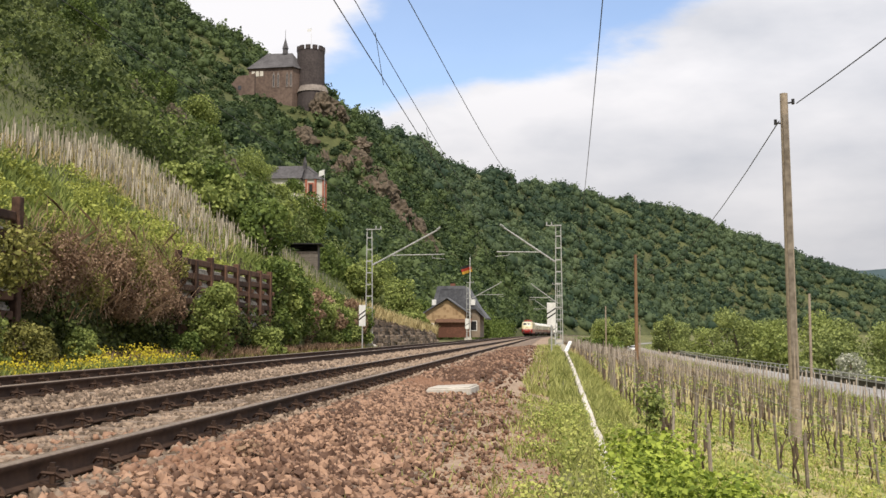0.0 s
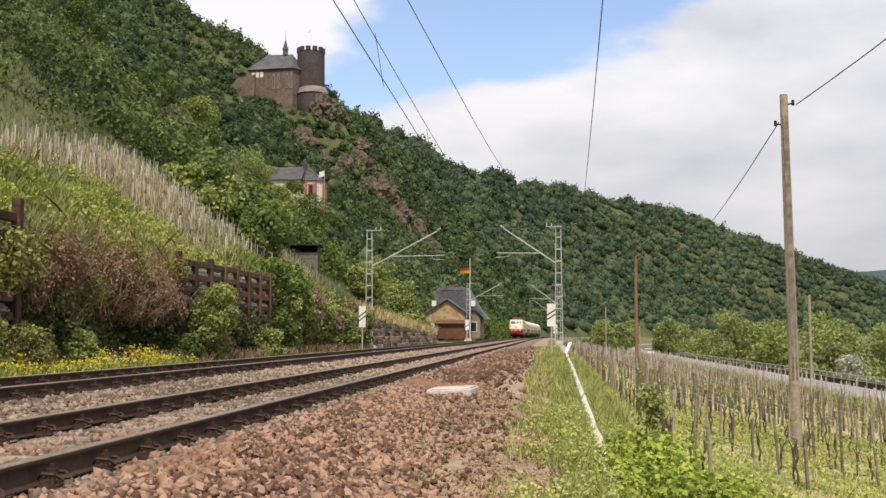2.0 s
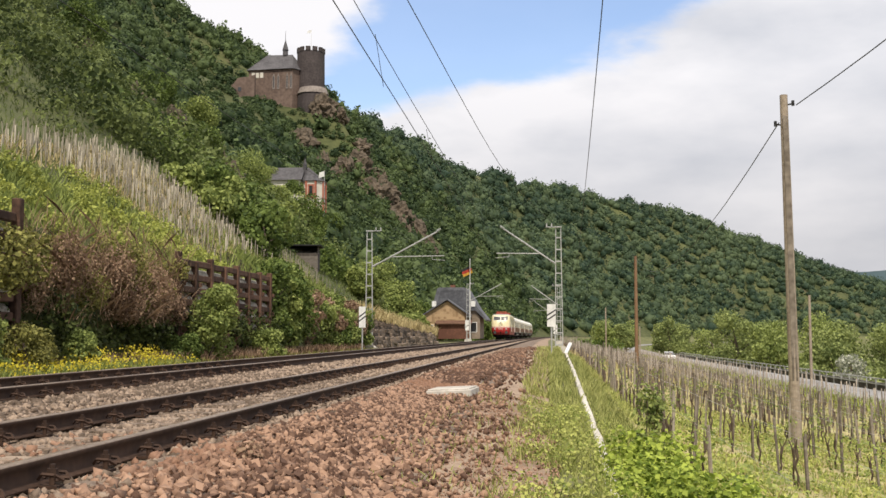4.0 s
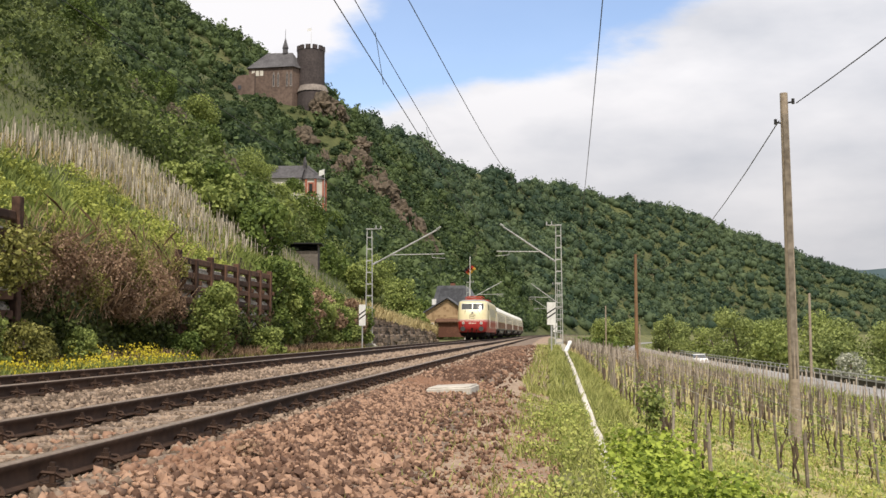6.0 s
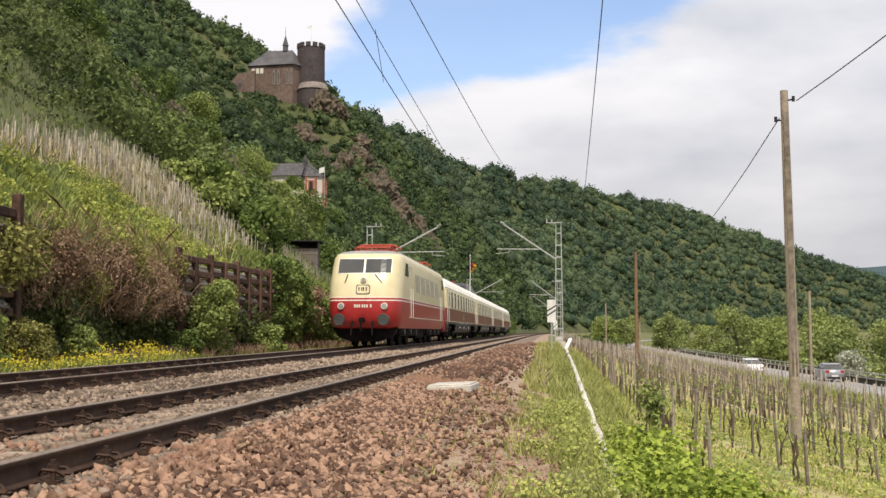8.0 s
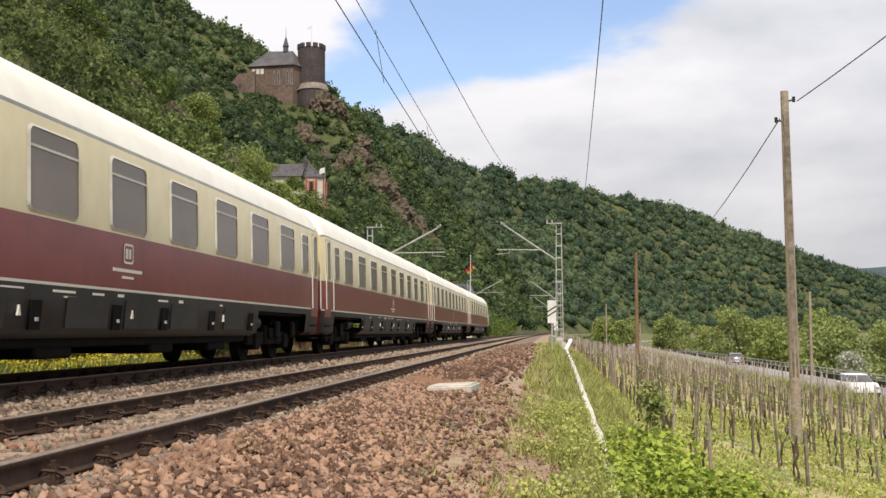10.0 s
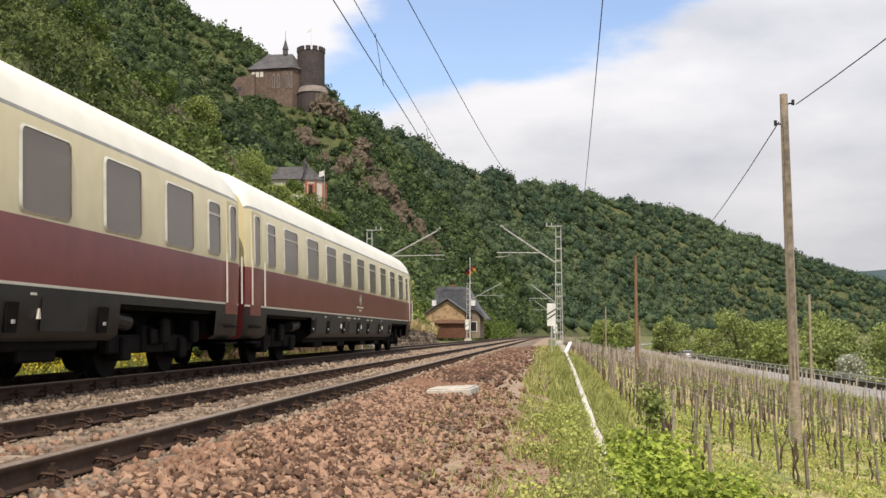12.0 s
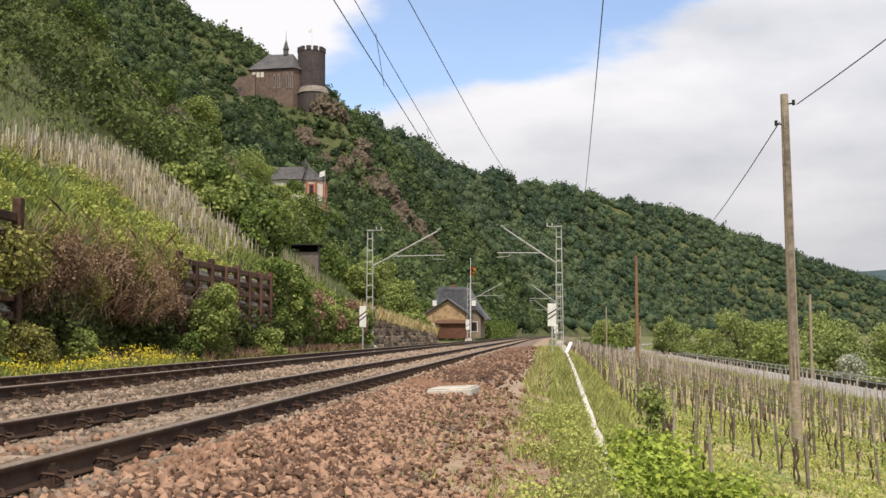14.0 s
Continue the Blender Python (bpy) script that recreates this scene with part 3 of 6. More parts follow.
def coach_body(t):
    half = SECTION + [(-x, z) for x, z in SECTION[-2::-1]]
    k = len(half)
    rings = [(-COACH_L / 2, 0.30, 0.955), (-COACH_L / 2 + 0.10, 0.12, 0.985), (-COACH_L / 2 + 0.35, 0.03, 0.997), (-COACH_L / 2 + 0.8, 0.0, 1.0)]
    rings = rings + [(y, 0.0, 1.0) for y in (-10.95, -10.85, -7.15, -6.75)]
    rings = rings + [(-y, d, w) for y, d, w in rings[::-1]]
    v, f, idx = [], [], []
    for y, d, w in rings:
        v += [(x * w, y, z - d * max(0, (z - 3.0) / 1.05)) for x, z in half]
    for i in range(len(rings) - 1):
        for j in range(k - 1):
            z = (half[j][1] + half[j + 1][1]) / 2
            if z < 1.04 and 6.75 < abs(rings[i][0] + rings[i + 1][0]) / 2 < 10.9:
                continue                     # the skirt is cut away over the bogies
            f.append((i * k + j, (i + 1) * k + j, (i + 1) * k + j + 1, i * k + j + 1))
            idx.append(0 if z < 1.17 else 1 if z < 1.205 else 2 if z < 1.95 else 3 if z < 3.13 else 4 if z < 3.19 else 5)
    body = array_mesh("body", v, f, [M_SKIRT, M_LINE, M_COACHRED, M_CREAM, M_GREYPLATE, M_ROOFWHITE], t, smooth=False, idx=idx)
    for e in (-1, 1):
        bm = bmesh.new()
        y = e * (COACH_L / 2)
        ring = [bm.verts.new((x * 0.955, y, z - 0.30 * max(0, (z - 3.0) / 1.05))) for x, z in half]
        k4 = [i for i, (x, z) in enumerate(half) if z >= 1.94]
        up = bm.faces.new([ring[i] for i in k4])
        up.material_index = 1
        bm.faces.new(ring[:k4[0] + 1] + ring[k4[-1]:])
        part("end_wall", bm, [M_COACHRED, M_CREAM], t, "red and cream end wall of the coach")
        bm = bmesh.new()
        box(bm, -0.55, 0.55, min(y, y + e * 0.28), max(y, y + e * 0.28), 1.15, 3.3, 0.06)
        part("gangway", bm, M_UNDER, t, "black rubber gangway bellows")
    return body


def rounded(w, h, r, n=4):
    out = []
    for cx, cz, a0 in ((w / 2 - r, h / 2 - r, 0), (-w / 2 + r, h / 2 - r, 90), (-w / 2 + r, -h / 2 + r, 180), (w / 2 - r, -h / 2 + r, 270)):
        out += [(cx + r * math.cos(radians(a0 + 90 * i / n)), cz + r * math.sin(radians(a0 + 90 * i / n))) for i in range(n + 1)]
    return out


def side_x(z):
    return float(np.interp(z, [p[1] for p in SECTION[:8]], [p[0] for p in SECTION[:8]]))


def pane(t, side, y, z, w, h, name="window", split=True):
    """A coach window on one side: frame with rounded corners, glass and the bar of its drop light."""
    def ring(o, i, d0, d1):
        bm = bmesh.new()
        a = [bm.verts.new((side * (side_x(z + q) + d0), y + p, z + q)) for p, q in o]
        b = [bm.verts.new((side * (side_x(z + q) + d1), y + p, z + q)) for p, q in i]
        k = len(a)
        for j in range(k):
            bm.faces.new((a[j], a[(j + 1) % k], b[(j + 1) % k], b[j]))
        return bm
    o, i = rounded(w + 0.07, h + 0.07, 0.11), rounded(w, h, 0.085)
    bm = ring(o, i, 0.002, 0.030)
    fr = part(name, bm, M_FRAME, t)
    bm = bmesh.new()
    bm.faces.new([bm.verts.new((side * (side_x(z + q) + 0.016), y + p, z + q)) for p, q in i])
    part("glass", bm, M_GLASS, fr, "dark tinted glass")
    if split:
        bm = bmesh.new()
        zz = z + h * 0.27
        x = side * (side_x(zz) + 0.018)
        box(bm, min(x, x + side * 0.012), max(x, x + side * 0.012), y - w / 2, y + w / 2, zz - 0.016, zz + 0.016)
        part("transom", bm, M_FRAME, fr)
    return fr


def bogie(t, y, r, base, name="bogie"):
    bm = bmesh.new()
    for s in (-1, 1):
        box(bm, s * 1.0 - 0.08, s * 1.0 + 0.08, y - base / 2 - 0.55, y + base / 2 + 0.55, r - 0.12, r + 0.16, 0.03)
        for a in (-0.5, 0.5):
            box(bm, s * 1.0 - 0.14, s * 1.0 + 0.14, y + a * base - 0.17, y + a * base + 0.17, r - 0.22, r + 0.12, 0.03)
        for a in (-0.2, 0.2):
            rod(bm, (s * 1.02, y + a * base, r - 0.1), (s * 1.02, y + a * base, r + 0.3), 0.12, seg=8)
        box(bm, s * 1.12 - 0.03, s * 1.12 + 0.03, y - 0.3, y + 0.3, r + 0.02, r + 0.25, 0.02)
    box(bm, -0.95, 0.95, y - 0.3, y + 0.3, r, r + 0.3)
    b = part(name, bm, M_UNDER, t)
    n = 3 if base > 3.5 else 2
    for a in np.linspace(-0.5, 0.5, n):
        for s in (-1, 1):
            bm = bmesh.new()
            rod(bm, (s * 0.69, y + a * base, r), (s * 0.82, y + a * base, r), r, seg=24)
            rod(bm, (s * 0.66, y + a * base, r), (s * 0.70, y + a * base, r), r + 0.03, seg=24)
            rod(bm, (s * 0.82, y + a * base, r), (s * 0.86, y + a * base, r), 0.14, seg=10)
            part("wheel", bm, M_UNDER, b)
    return b


def buffer_pair(t, y, e, mat):
    for s in (-0.875, 0.875):
        bm = bmesh.new()
        rod(bm, (s, y, 1.06), (s, y + e * 0.45, 1.06), 0.11, seg=10)
        rod(bm, (s, y + e * 0.45, 1.06), (s, y + e * 0.50, 1.06), 0.24, 0.22, seg=18)
        part("buffer", bm, mat, t, "grey round buffer")


def coach(split=True):
    t = thing("passenger_coach", pose(0, 0, 0), "wine-red and cream express passenger coach with white roof" if split else
              "wine-red and cream coach with undivided windows and white roof", "train coach", "coaches of the train")
    coach_body(t)
    ys = [(-4 + i) * 2.248 for i in range(9)]
    for side in (-1, 1):
        for y in ys:
            pane(t, side, y, 2.49, 1.23, 0.96, split=split)
        for e in (-1, 1):
            pane(t, side, e * 10.72, 2.49, 0.62, 0.90, split=True)
            bm = bmesh.new()
            for z0, z1, k in ((1.0, 1.945, 0), (1.955, 3.08, 1)):
                a, b = side_x(z0), side_x(z1)
                prism(bm, [(side * (a - 0.02), z0), (side * (a + 0.012), z0), (side * (b + 0.012), z1), (side * (b - 0.02), z1)], "y", e * 11.82 - 0.36, e * 11.82 + 0.36, k)
            d = part("door", bm, [M_COACHRED, M_CREAM], t, "narrow folding entrance door")
            pane(d, side, e * 11.82, 2.50, 0.36, 1.0, "door_window", False)
            for dy in (-0.46, 0.46):
                bm = bmesh.new()
                rod(bm, (side * 1.47, e * 11.82 + dy, 1.2), (side * 1.45, e * 11.82 + dy, 2.1), 0.016, seg=5)
                part("handrail", bm, M_ALU, d)
            for zz in (0.45, 0.75):
                bm = bmesh.new()
                box(bm, side * 1.3 - 0.12, side * 1.3 + 0.12, e * 11.82 - 0.35, e * 11.82 + 0.35, zz, zz + 0.03)
                part("footstep", bm, M_UNDER, d)
        # equipment lids, handles and lettering as bars along the skirt
        for y in (-5.6, -3.9, -1.2, 0.6, 2.4, 5.1):
            bm = bmesh.new()
            prism(bm, [(side * 1.366, 0.66), (side * 1.397, 1.05), (side * 1.412, 1.05), (side * 1.380, 0.66)], "y", y - 0.62, y + 0.62)
            part("skirt_lid", bm, M_SKIRT, t)
        for y in (-6.6, -4.8, -2.6, -0.3, 1.5, 3.8, 6.2):
            bm = bmesh.new()
            prism(bm, [(side * 1.355, 0.64), (side * 1.39, 0.98), (side * 1.418, 0.98), (side * 1.388, 0.64)], "y", y - 0.13, y + 0.13)
            r = part("skirt_recess", bm, M_UNDER, t)
            bm = bmesh.new()
            box(bm, side * 1.412 - 0.012, side * 1.412 + 0.012, y - 0.025, y + 0.03, 0.74, 0.785)
            part("handle", bm, M_STEEL, r, "pale recessed handle")
        bm = bmesh.new()
        x = side * 1.402
        for y0, w, z0, h in ((-2.2, 0.6, 1.09, 0.03), (-1.1, 0.35, 1.09, 0.03), (-0.3, 0.2, 1.09, 0.04), (-1.9, 0.35, 1.03, 0.022)):
            box(bm, x - 0.006, x + 0.006, y0, y0 + w, z0, z0 + h)
        for y0, w, z0, h in ((1.2, 0.4, 1.07, 0.03), (2.1, 0.18, 1.07, 0.045), (-3.4, 0.5, 1.10, 0.02), (4.2, 0.14, 1.07, 0.03), (-5.2, 0.18, 1.07, 0.03)):
            box(bm, x - 0.006, x + 0.006, y0, y0 + w, z0, z0 + h)
        tagged(part("lettering", bm, M_LINE, t), "pale small lettering bars", kind="stuff")
        for y in (-3.0, 0.2, 4.4):
            bm = bmesh.new()
            prism(bm, [(y - 0.035, 0.80), (y + 0.035, 0.80), (y + 0.008, 0.92), (y - 0.008, 0.92)], "x", side * 1.40 - 0.016, side * 1.40 + 0.016)
            part("jacking_mark", bm, M_LINE, t, "small pale triangular mark on the skirt")
        for e in (-1, 1):
            bm = bmesh.new()
            rod(bm, (side * 1.05, e * 7.0, 0.86), (side * 1.05, e * 7.75, 0.80), 0.13, seg=12)
            part("air_tank", bm, M_SKIRT, t, "black cylindrical air tank beside the bogie")
            for y in (9.0, 10.4):
                bm = bmesh.new()
                box(bm, side * 1.18 - 0.05, side * 1.18 + 0.05, e * y - 0.16, e * y + 0.16, 0.48, 0.86, 0.03)
                part("damper_bracket", bm, M_UNDER, t)
        bm = bmesh.new()
        x = side * 1.4115
        for y0, w, z0, h in ((-0.5, 1.0, 1.44, 0.045), (-0.2, 0.4, 1.35, 0.035)):
            box(bm, x - 0.006, x + 0.006, y0, y0 + w, z0, z0 + h)
        o, i = rounded(0.34, 0.28, 0.06), rounded(0.28, 0.22, 0.04)
        a = [bm.verts.new((side * 1.419, p, 1.70 + q)) for p, q in o]
        b = [bm.verts.new((side * 1.419, p, 1.70 + q)) for p, q in i]
        for j in range(len(a)):
            bm.faces.new((a[j], a[(j + 1) % len(a)], b[(j + 1) % len(a)], b[j]))
        box(bm, x - 0.008, x + 0.008, -0.09, -0.02, 1.63, 1.77)
        box(bm, x - 0.008, x + 0.008, 0.02, 0.09, 1.63, 1.77)
        part("emblem", bm, M_LINE, t, "pale outlined emblem plate")
    bm = bmesh.new()
    box(bm, -1.15, 1.15, -6.6, 6.6, 0.42, 0.75, 0.03)
    box(bm, -1.3, 1.3, -12.2, 12.2, 0.98, 1.12)
    # filler blocks added to close the bogie bays and keep them dark
    for e in (-1, 1):
        box(bm, -0.62, 0.62, min(e * 6.7, e * 12.1), max(e * 6.7, e * 12.1), 0.50, 0.97)
        box(bm, -1.2, 1.2, min(e * 11.0, e * 12.1), max(e * 11.0, e * 12.1), 0.62, 0.97)
    part("underframe", bm, M_UNDER, t)
    for y in (-4.6, -1.5, 2.2, 5.0):
        bm = bmesh.new()
        box(bm, -1.1, 1.1, y - 0.5, y + 0.5, 0.28, 0.5, 0.03)
        part("equipment_box", bm, M_UNDER, t)
    for e in (-1, 1):
        bogie(t, e * 8.85, 0.46, 2.4)
        buffer_pair(t, e * (COACH_L / 2 - 0.35), e, M_UNDER)
    return t


LOCO_L = 19.0
# level: half width, half length, blunt power
LEVELS = [(0.72, 1.36, 9.05, 5), (0.80, 1.42, 9.30, 5), (1.05, 1.49, 9.48, 5), (1.45, 1.53, 9.52, 5), (1.80, 1.545, 9.50, 5), (1.845, 1.545, 9.49, 5), (1.92, 1.545, 9.48, 5),
          (1.96, 1.545, 9.47, 5), (2.3, 1.542, 9.38, 5.5), (2.62, 1.535, 9.25, 5.5), (2.95, 1.52, 9.06, 5.5), (3.25, 1.495, 8.88, 5.5),
          (3.42, 1.465, 8.77, 5.5), (3.54, 1.40, 8.62, 5), (3.63, 1.28, 8.38, 4.6), (3.69, 1.05, 7.95, 4), (3.715, 0.55, 7.2, 3)]
LEVELS = [(z if z < 2 else 1.96 + (z - 1.96) * 1.115, w * 0.957, l, p) for z, w, l, p in LEVELS]
LV = np.array(LEVELS)


def loco_nose(x, z):
    """How far forward the nose stands at a place across and a height."""
    w, l, p = (float(np.interp(z, LV[:, 0], LV[:, i])) for i in (1, 2, 3))
    bulge = 1.15
    a = min(1.0, abs(x) / w)
    return l - bulge + bulge * (1 - a ** p) ** (1 / 2.8)


def loco():
    t = thing("electric_locomotive", pose(0, 0, 0), "cream and red streamlined six-axle electric locomotive", "locomotive")
    n = 15
    v, f, idx = [], [], []
    xs = np.sin(np.linspace(-1, 1, n) * math.pi / 2)
    for z, w, l, p in LEVELS:
        ring = [(a * w, -loco_nose(a * w * 0.9999, z), z) for a in xs]
        v += ring + [(x, -y, zz) for x, y, zz in ring[::-1]]
    k = 2 * n
    for i in range(len(LEVELS) - 1):
        z = (LEVELS[i][0] + LEVELS[i + 1][0]) / 2
        for j in range(k):
            f.append((i * k + j, i * k + (j + 1) % k, (i + 1) * k + (j + 1) % k, (i + 1) * k + j))
            if z < 1.8:
                m = 0
            elif z < 1.845:
                m = 2
            elif z < 1.92:
                m = 0
            elif z < 1.96:
                m = 2
            else:
                m = 1 if z < 3.72 else 4
            idx.append(m)
    i = (len(LEVELS) - 1) * k
    body = array_mesh("body", v, f, [M_LOCORED, M_CREAM, M_LINE, M_SILVERLINE, M_GREYPLATE], t, idx=idx)
    bm = bmesh.new()
    bm.faces.new([bm.verts.new(p) for p in v[i:i + k]])
    part("roof_plate", bm, M_GREYPLATE, t)

    def patch(name, x0, x1, z0, z1, e, mat, out, parent, label="", nx=6, nz=4):
        bm = bmesh.new()
        g = [[bm.verts.new((x, e * (loco_nose(x, z) + out), z)) for x in np.linspace(x0, x1, nx)] for z in np.linspace(z0, z1, nz)]
        for a in range(nz - 1):
            for b in range(nx - 1):
                bm.faces.new((g[a][b], g[a][b + 1], g[a + 1][b + 1], g[a + 1][b]))
        return part(name, bm, mat, parent, label)

    for e in (-1, 1):
        for x0, x1 in ((-1.06, -0.035), (0.035, 1.06)):
            w = patch("windscreen", x0 - 0.035, x1 + 0.035, 2.89, 3.53, e, M_ALU, 0.012, t, "two-part cab windscreen in a thin frame")
            patch("glass", x0, x1, 2.925, 3.495, e, M_CABGLASS, 0.022, w, "dark cab glass")
            bm = bmesh.new()
            xm = (x0 + x1) / 2
            beam(bm, (xm + 0.2 * (1 if xm > 0 else -1), e * (loco_nose(xm, 2.6) + 0.03), 2.50), (xm - 0.1, e * (loco_nose(xm, 2.85) + 0.05), 2.86), 0.025)
            part("wiper", bm, M_BLACK, w)
        for x in (-0.86, 0.86):
            bm = bmesh.new()
            y = e * loco_nose(x, 1.60)
            rod(bm, (x, y - e * 0.12, 1.60), (x, y + e * 0.07, 1.60), 0.145, 0.13, seg=18)
            h = part("headlight", bm, M_ALU, t, "round headlight in a pale ring")
            bm = bmesh.new()
            rod(bm, (x, y + e * 0.06, 1.60), (x, y + e * 0.085, 1.60), 0.095, seg=16)
            part("lens", bm, M_LAMP, h)
        bm = bmesh.new()
        y = e * loco_nose(0, 2.63)
        rod(bm, (0, y - e * 0.1, 2.63), (0, y + e * 0.10, 2.63), 0.125, 0.11, seg=18)
        h = part("headlight", bm, M_ALU, t, "round upper headlight below the windscreen")
        bm = bmesh.new()
        rod(bm, (0, y + e * 0.09, 2.63), (0, y + e * 0.115, 2.63), 0.08, seg=16)
        part("lens", bm, M_LAMP, h)
        # emblem plate, outlined, and number bars
        bm = bmesh.new()
        for out, (w, h_) in ((0.014, (0.56, 0.38)), (0.018, (0.50, 0.32)), (0.022, (0.44, 0.26))):
            fc = bm.faces.new([bm.verts.new((p, e * (loco_nose(p, 2.25 + q) + out), 2.25 + q)) for p, q in rounded(w, h_, 0.08)])
            fc.material_index = 0 if out == 0.014 else 1
        for p in (-0.09, 0.09):
            for fx in (-0.07, 0.04):
                box(bm, p + fx - 0.02, p + fx + 0.02, -0.5, 0.5, 2.16, 2.34, mat=0, turn=Matrix.Translation((0, e * (loco_nose(0, 2.25) + 0.02), 0)) @ Matrix.Diagonal((1, 0.03, 1, 1)))
        part("emblem", bm, [M_BLACK, M_CREAM], t, "dark outlined emblem plate")
        for p in (-0.30, -0.21, -0.12, 0.0, 0.09, 0.18, 0.33):
            bm = bmesh.new()
            yy = e * (loco_nose(p, 1.60) + 0.008)
            box(bm, p - 0.030, p + 0.030, yy - 0.008, yy + 0.008, 1.54, 1.66)
            part("number_bar", bm, M_LINE, t, "white painted bar")
        buffer_pair(t, e * 9.35, e, M_BUFFER)
        bm = bmesh.new()
        box(bm, -0.09, 0.09, min(e * 9.4, e * 9.85), max(e * 9.4, e * 9.85), 0.95, 1.14, 0.02)
        for s in (-1, 1):
            rod(bm, (s * 0.4, e * 9.5, 1.0), (s * 0.42, e * 9.75, 0.45), 0.035, seg=6)
        rod(bm, (0, e * 9.8, 1.0), (0, e * 9.82, 0.62), 0.05, seg=6)
        part("coupling", bm, M_UNDER, t, "screw coupling with hanging hoses")
        bm = bmesh.new()
        prism(bm, [(-1.3, 0.76), (-1.1, 0.42), (-0.55, 0.20), (0.55, 0.20), (1.1, 0.42), (1.3, 0.76)], "y", e * 8.4, e * 8.9)
        part("snowplough", bm, M_UNDER, t)
    for s in (-1, 1):
        for e in (-1, 1):
            bm = bmesh.new()
            pts = [(e * 7.95, 2.86), (e * 6.85, 2.86), (e * 6.85, 3.40), (e * 7.55, 3.40)]
            bm.faces.new([bm.verts.new((s * (float(np.interp(z, LV[:, 0], LV[:, 1])) + 0.02), y, z)) for y, z in pts])
            part("side_window", bm, M_CABGLASS, t, "dark slanted cab side window")
            bm = bmesh.new()
            for y in (e * 5.75, e * 6.45):
                for z0, z1 in ((1.2, 2.3), (2.3, 3.3)):
                    beam(bm, (s * (float(np.interp(z0, LV[:, 0], LV[:, 1])) + 0.004), y, z0), (s * (float(np.interp(z1, LV[:, 0], LV[:, 1])) + 0.004), y, z1), 0.016)
            for z in (1.2, 3.3):
                x = s * (float(np.interp(z, LV[:, 0], LV[:, 1])) + 0.004)
                beam(bm, (x, e * 5.75, z), (x, e * 6.45, z), 0.016)
            door = part("cab_door", bm, M_GREYPLATE, t)
            for y in (e * 5.75, e * 6.45):
                bm = bmesh.new()
                rod(bm, (s * 1.52, y + 0.08, 1.2), (s * 1.51, y + 0.08, 2.4), 0.016, seg=5)
                part("handrail", bm, M_ALU, door)
        for i in range(5):
            y = -3.9 + i * 1.95
            bm = bmesh.new()
            for j in range(7):
                z = 2.32 + j * 0.115
                x = s * (float(np.interp(z, LV[:, 0], LV[:, 1])) + 0.004)
                box(bm, x - 0.012, x + 0.012, y - 0.86, y + 0.86, z, z + 0.075)
            part("ventilation_grille", bm, M_SILVERLINE, t, "silver ventilation grille")
        bm = bmesh.new()
        box(bm, s * 1.535 - 0.012, s * 1.535 + 0.012, -7.0, 7.0, 1.16, 1.19)
        part("side_line", bm, M_LINE, t)
    for e in (-1, 1):
        bogie(t, e * 4.8, 0.62, 4.5)
    bm = bmesh.new()
    box(bm, -1.1, 1.1, -1.6, 1.6, 0.3, 0.75, 0.05)
    part("underframe", bm, M_UNDER, t)
    for s in (-1, 1):
        for y in (-6.8, -4.8, -2.9, 2.9, 4.8, 6.8):
            bm = bmesh.new()
            rod(bm, (s * 1.1, y, 0.62), (s * 1.32, y, 0.62), 0.2, seg=12)
            part("axle_box", bm, M_BUFFER, t, "grey round axle box")
    # roof: two folded pantographs, each on its base frame
    for e in (-1, 1):
        c = e * 5.75
        bm = bmesh.new()
        for s in (-0.85, 0.85):
            rod(bm, (s, c - 1.15, 3.91), (s, c + 1.15, 3.91), 0.05, seg=6)
        for y in (-1.15, 0, 1.15):
            rod(bm, (-0.85, c + y, 3.91), (0.85, c + y, 3.91), 0.045, seg=6)
        panto = part("pantograph", bm, M_PANTO, t, "red folded scissor pantograph")
        for s in (-0.85, 0.85):
            for y in (-1.0, 1.0):
                bm = bmesh.new()
                for i in range(4):
                    rod(bm, (s, c + y, 3.68 + 0.055 * i), (s, c + y, 3.71 + 0.055 * i), 0.10, 0.07, seg=8)
                part("insulator", bm, M_PANTO, panto)
            for y in (-1, 1):
                bm = bmesh.new()
                rod(bm, (s, c + y * 0.95, 3.95), (s * 0.8, c - y * 1.2, 4.10), 0.042, seg=6)
                rod(bm, (s * 0.8, c - y * 1.2, 4.10), (s * 0.62, c + y * 0.1, 4.25), 0.036, seg=6)
                part("scissor_arm", bm, M_PANTO, panto)
                bm = bmesh.new()
                rod(bm, (s, c + y * 0.95, 3.98), (-s * 0.8, c - y * 0.3, 4.12), 0.026, seg=5)
                part("cross_brace", bm, M_PANTO, panto)
        for y in (-1.2, 1.2):
            bm = bmesh.new()
            rod(bm, (-0.7, c + y, 4.10), (0.7, c + y, 4.10), 0.04, seg=6)
            part("knee_tube", bm, M_PANTO, panto)
        for y in (-0.2, 0.2):
            bm = bmesh.new()
            rod(bm, (-0.72, c + y, 4.27), (0.72, c + y, 4.27), 0.045, seg=6)
            for s in (-1, 1):
                rod(bm, (s * 0.72, c + y, 4.27), (s * 0.98, c + y, 4.12), 0.035, seg=6)
            part("collector_bow", bm, M_PANTO, panto)
    bm = bmesh.new()
    for i in range(4):
        box(bm, -0.9, 0.9, -3.6 + i * 1.9, -2.1 + i * 1.9, 3.70, 3.97, 0.05)
    part("roof_hatch", bm, M_GREYPLATE, t)
    return t


LOCO = loco()
COACHES = [coach()]
COACHES.append(copy_thing(COACHES[0], pose(0, 0, 0)))
COACHES.append(coach(split=False))
COACHES.append(copy_thing(COACHES[0], pose(0, 0, 0)))


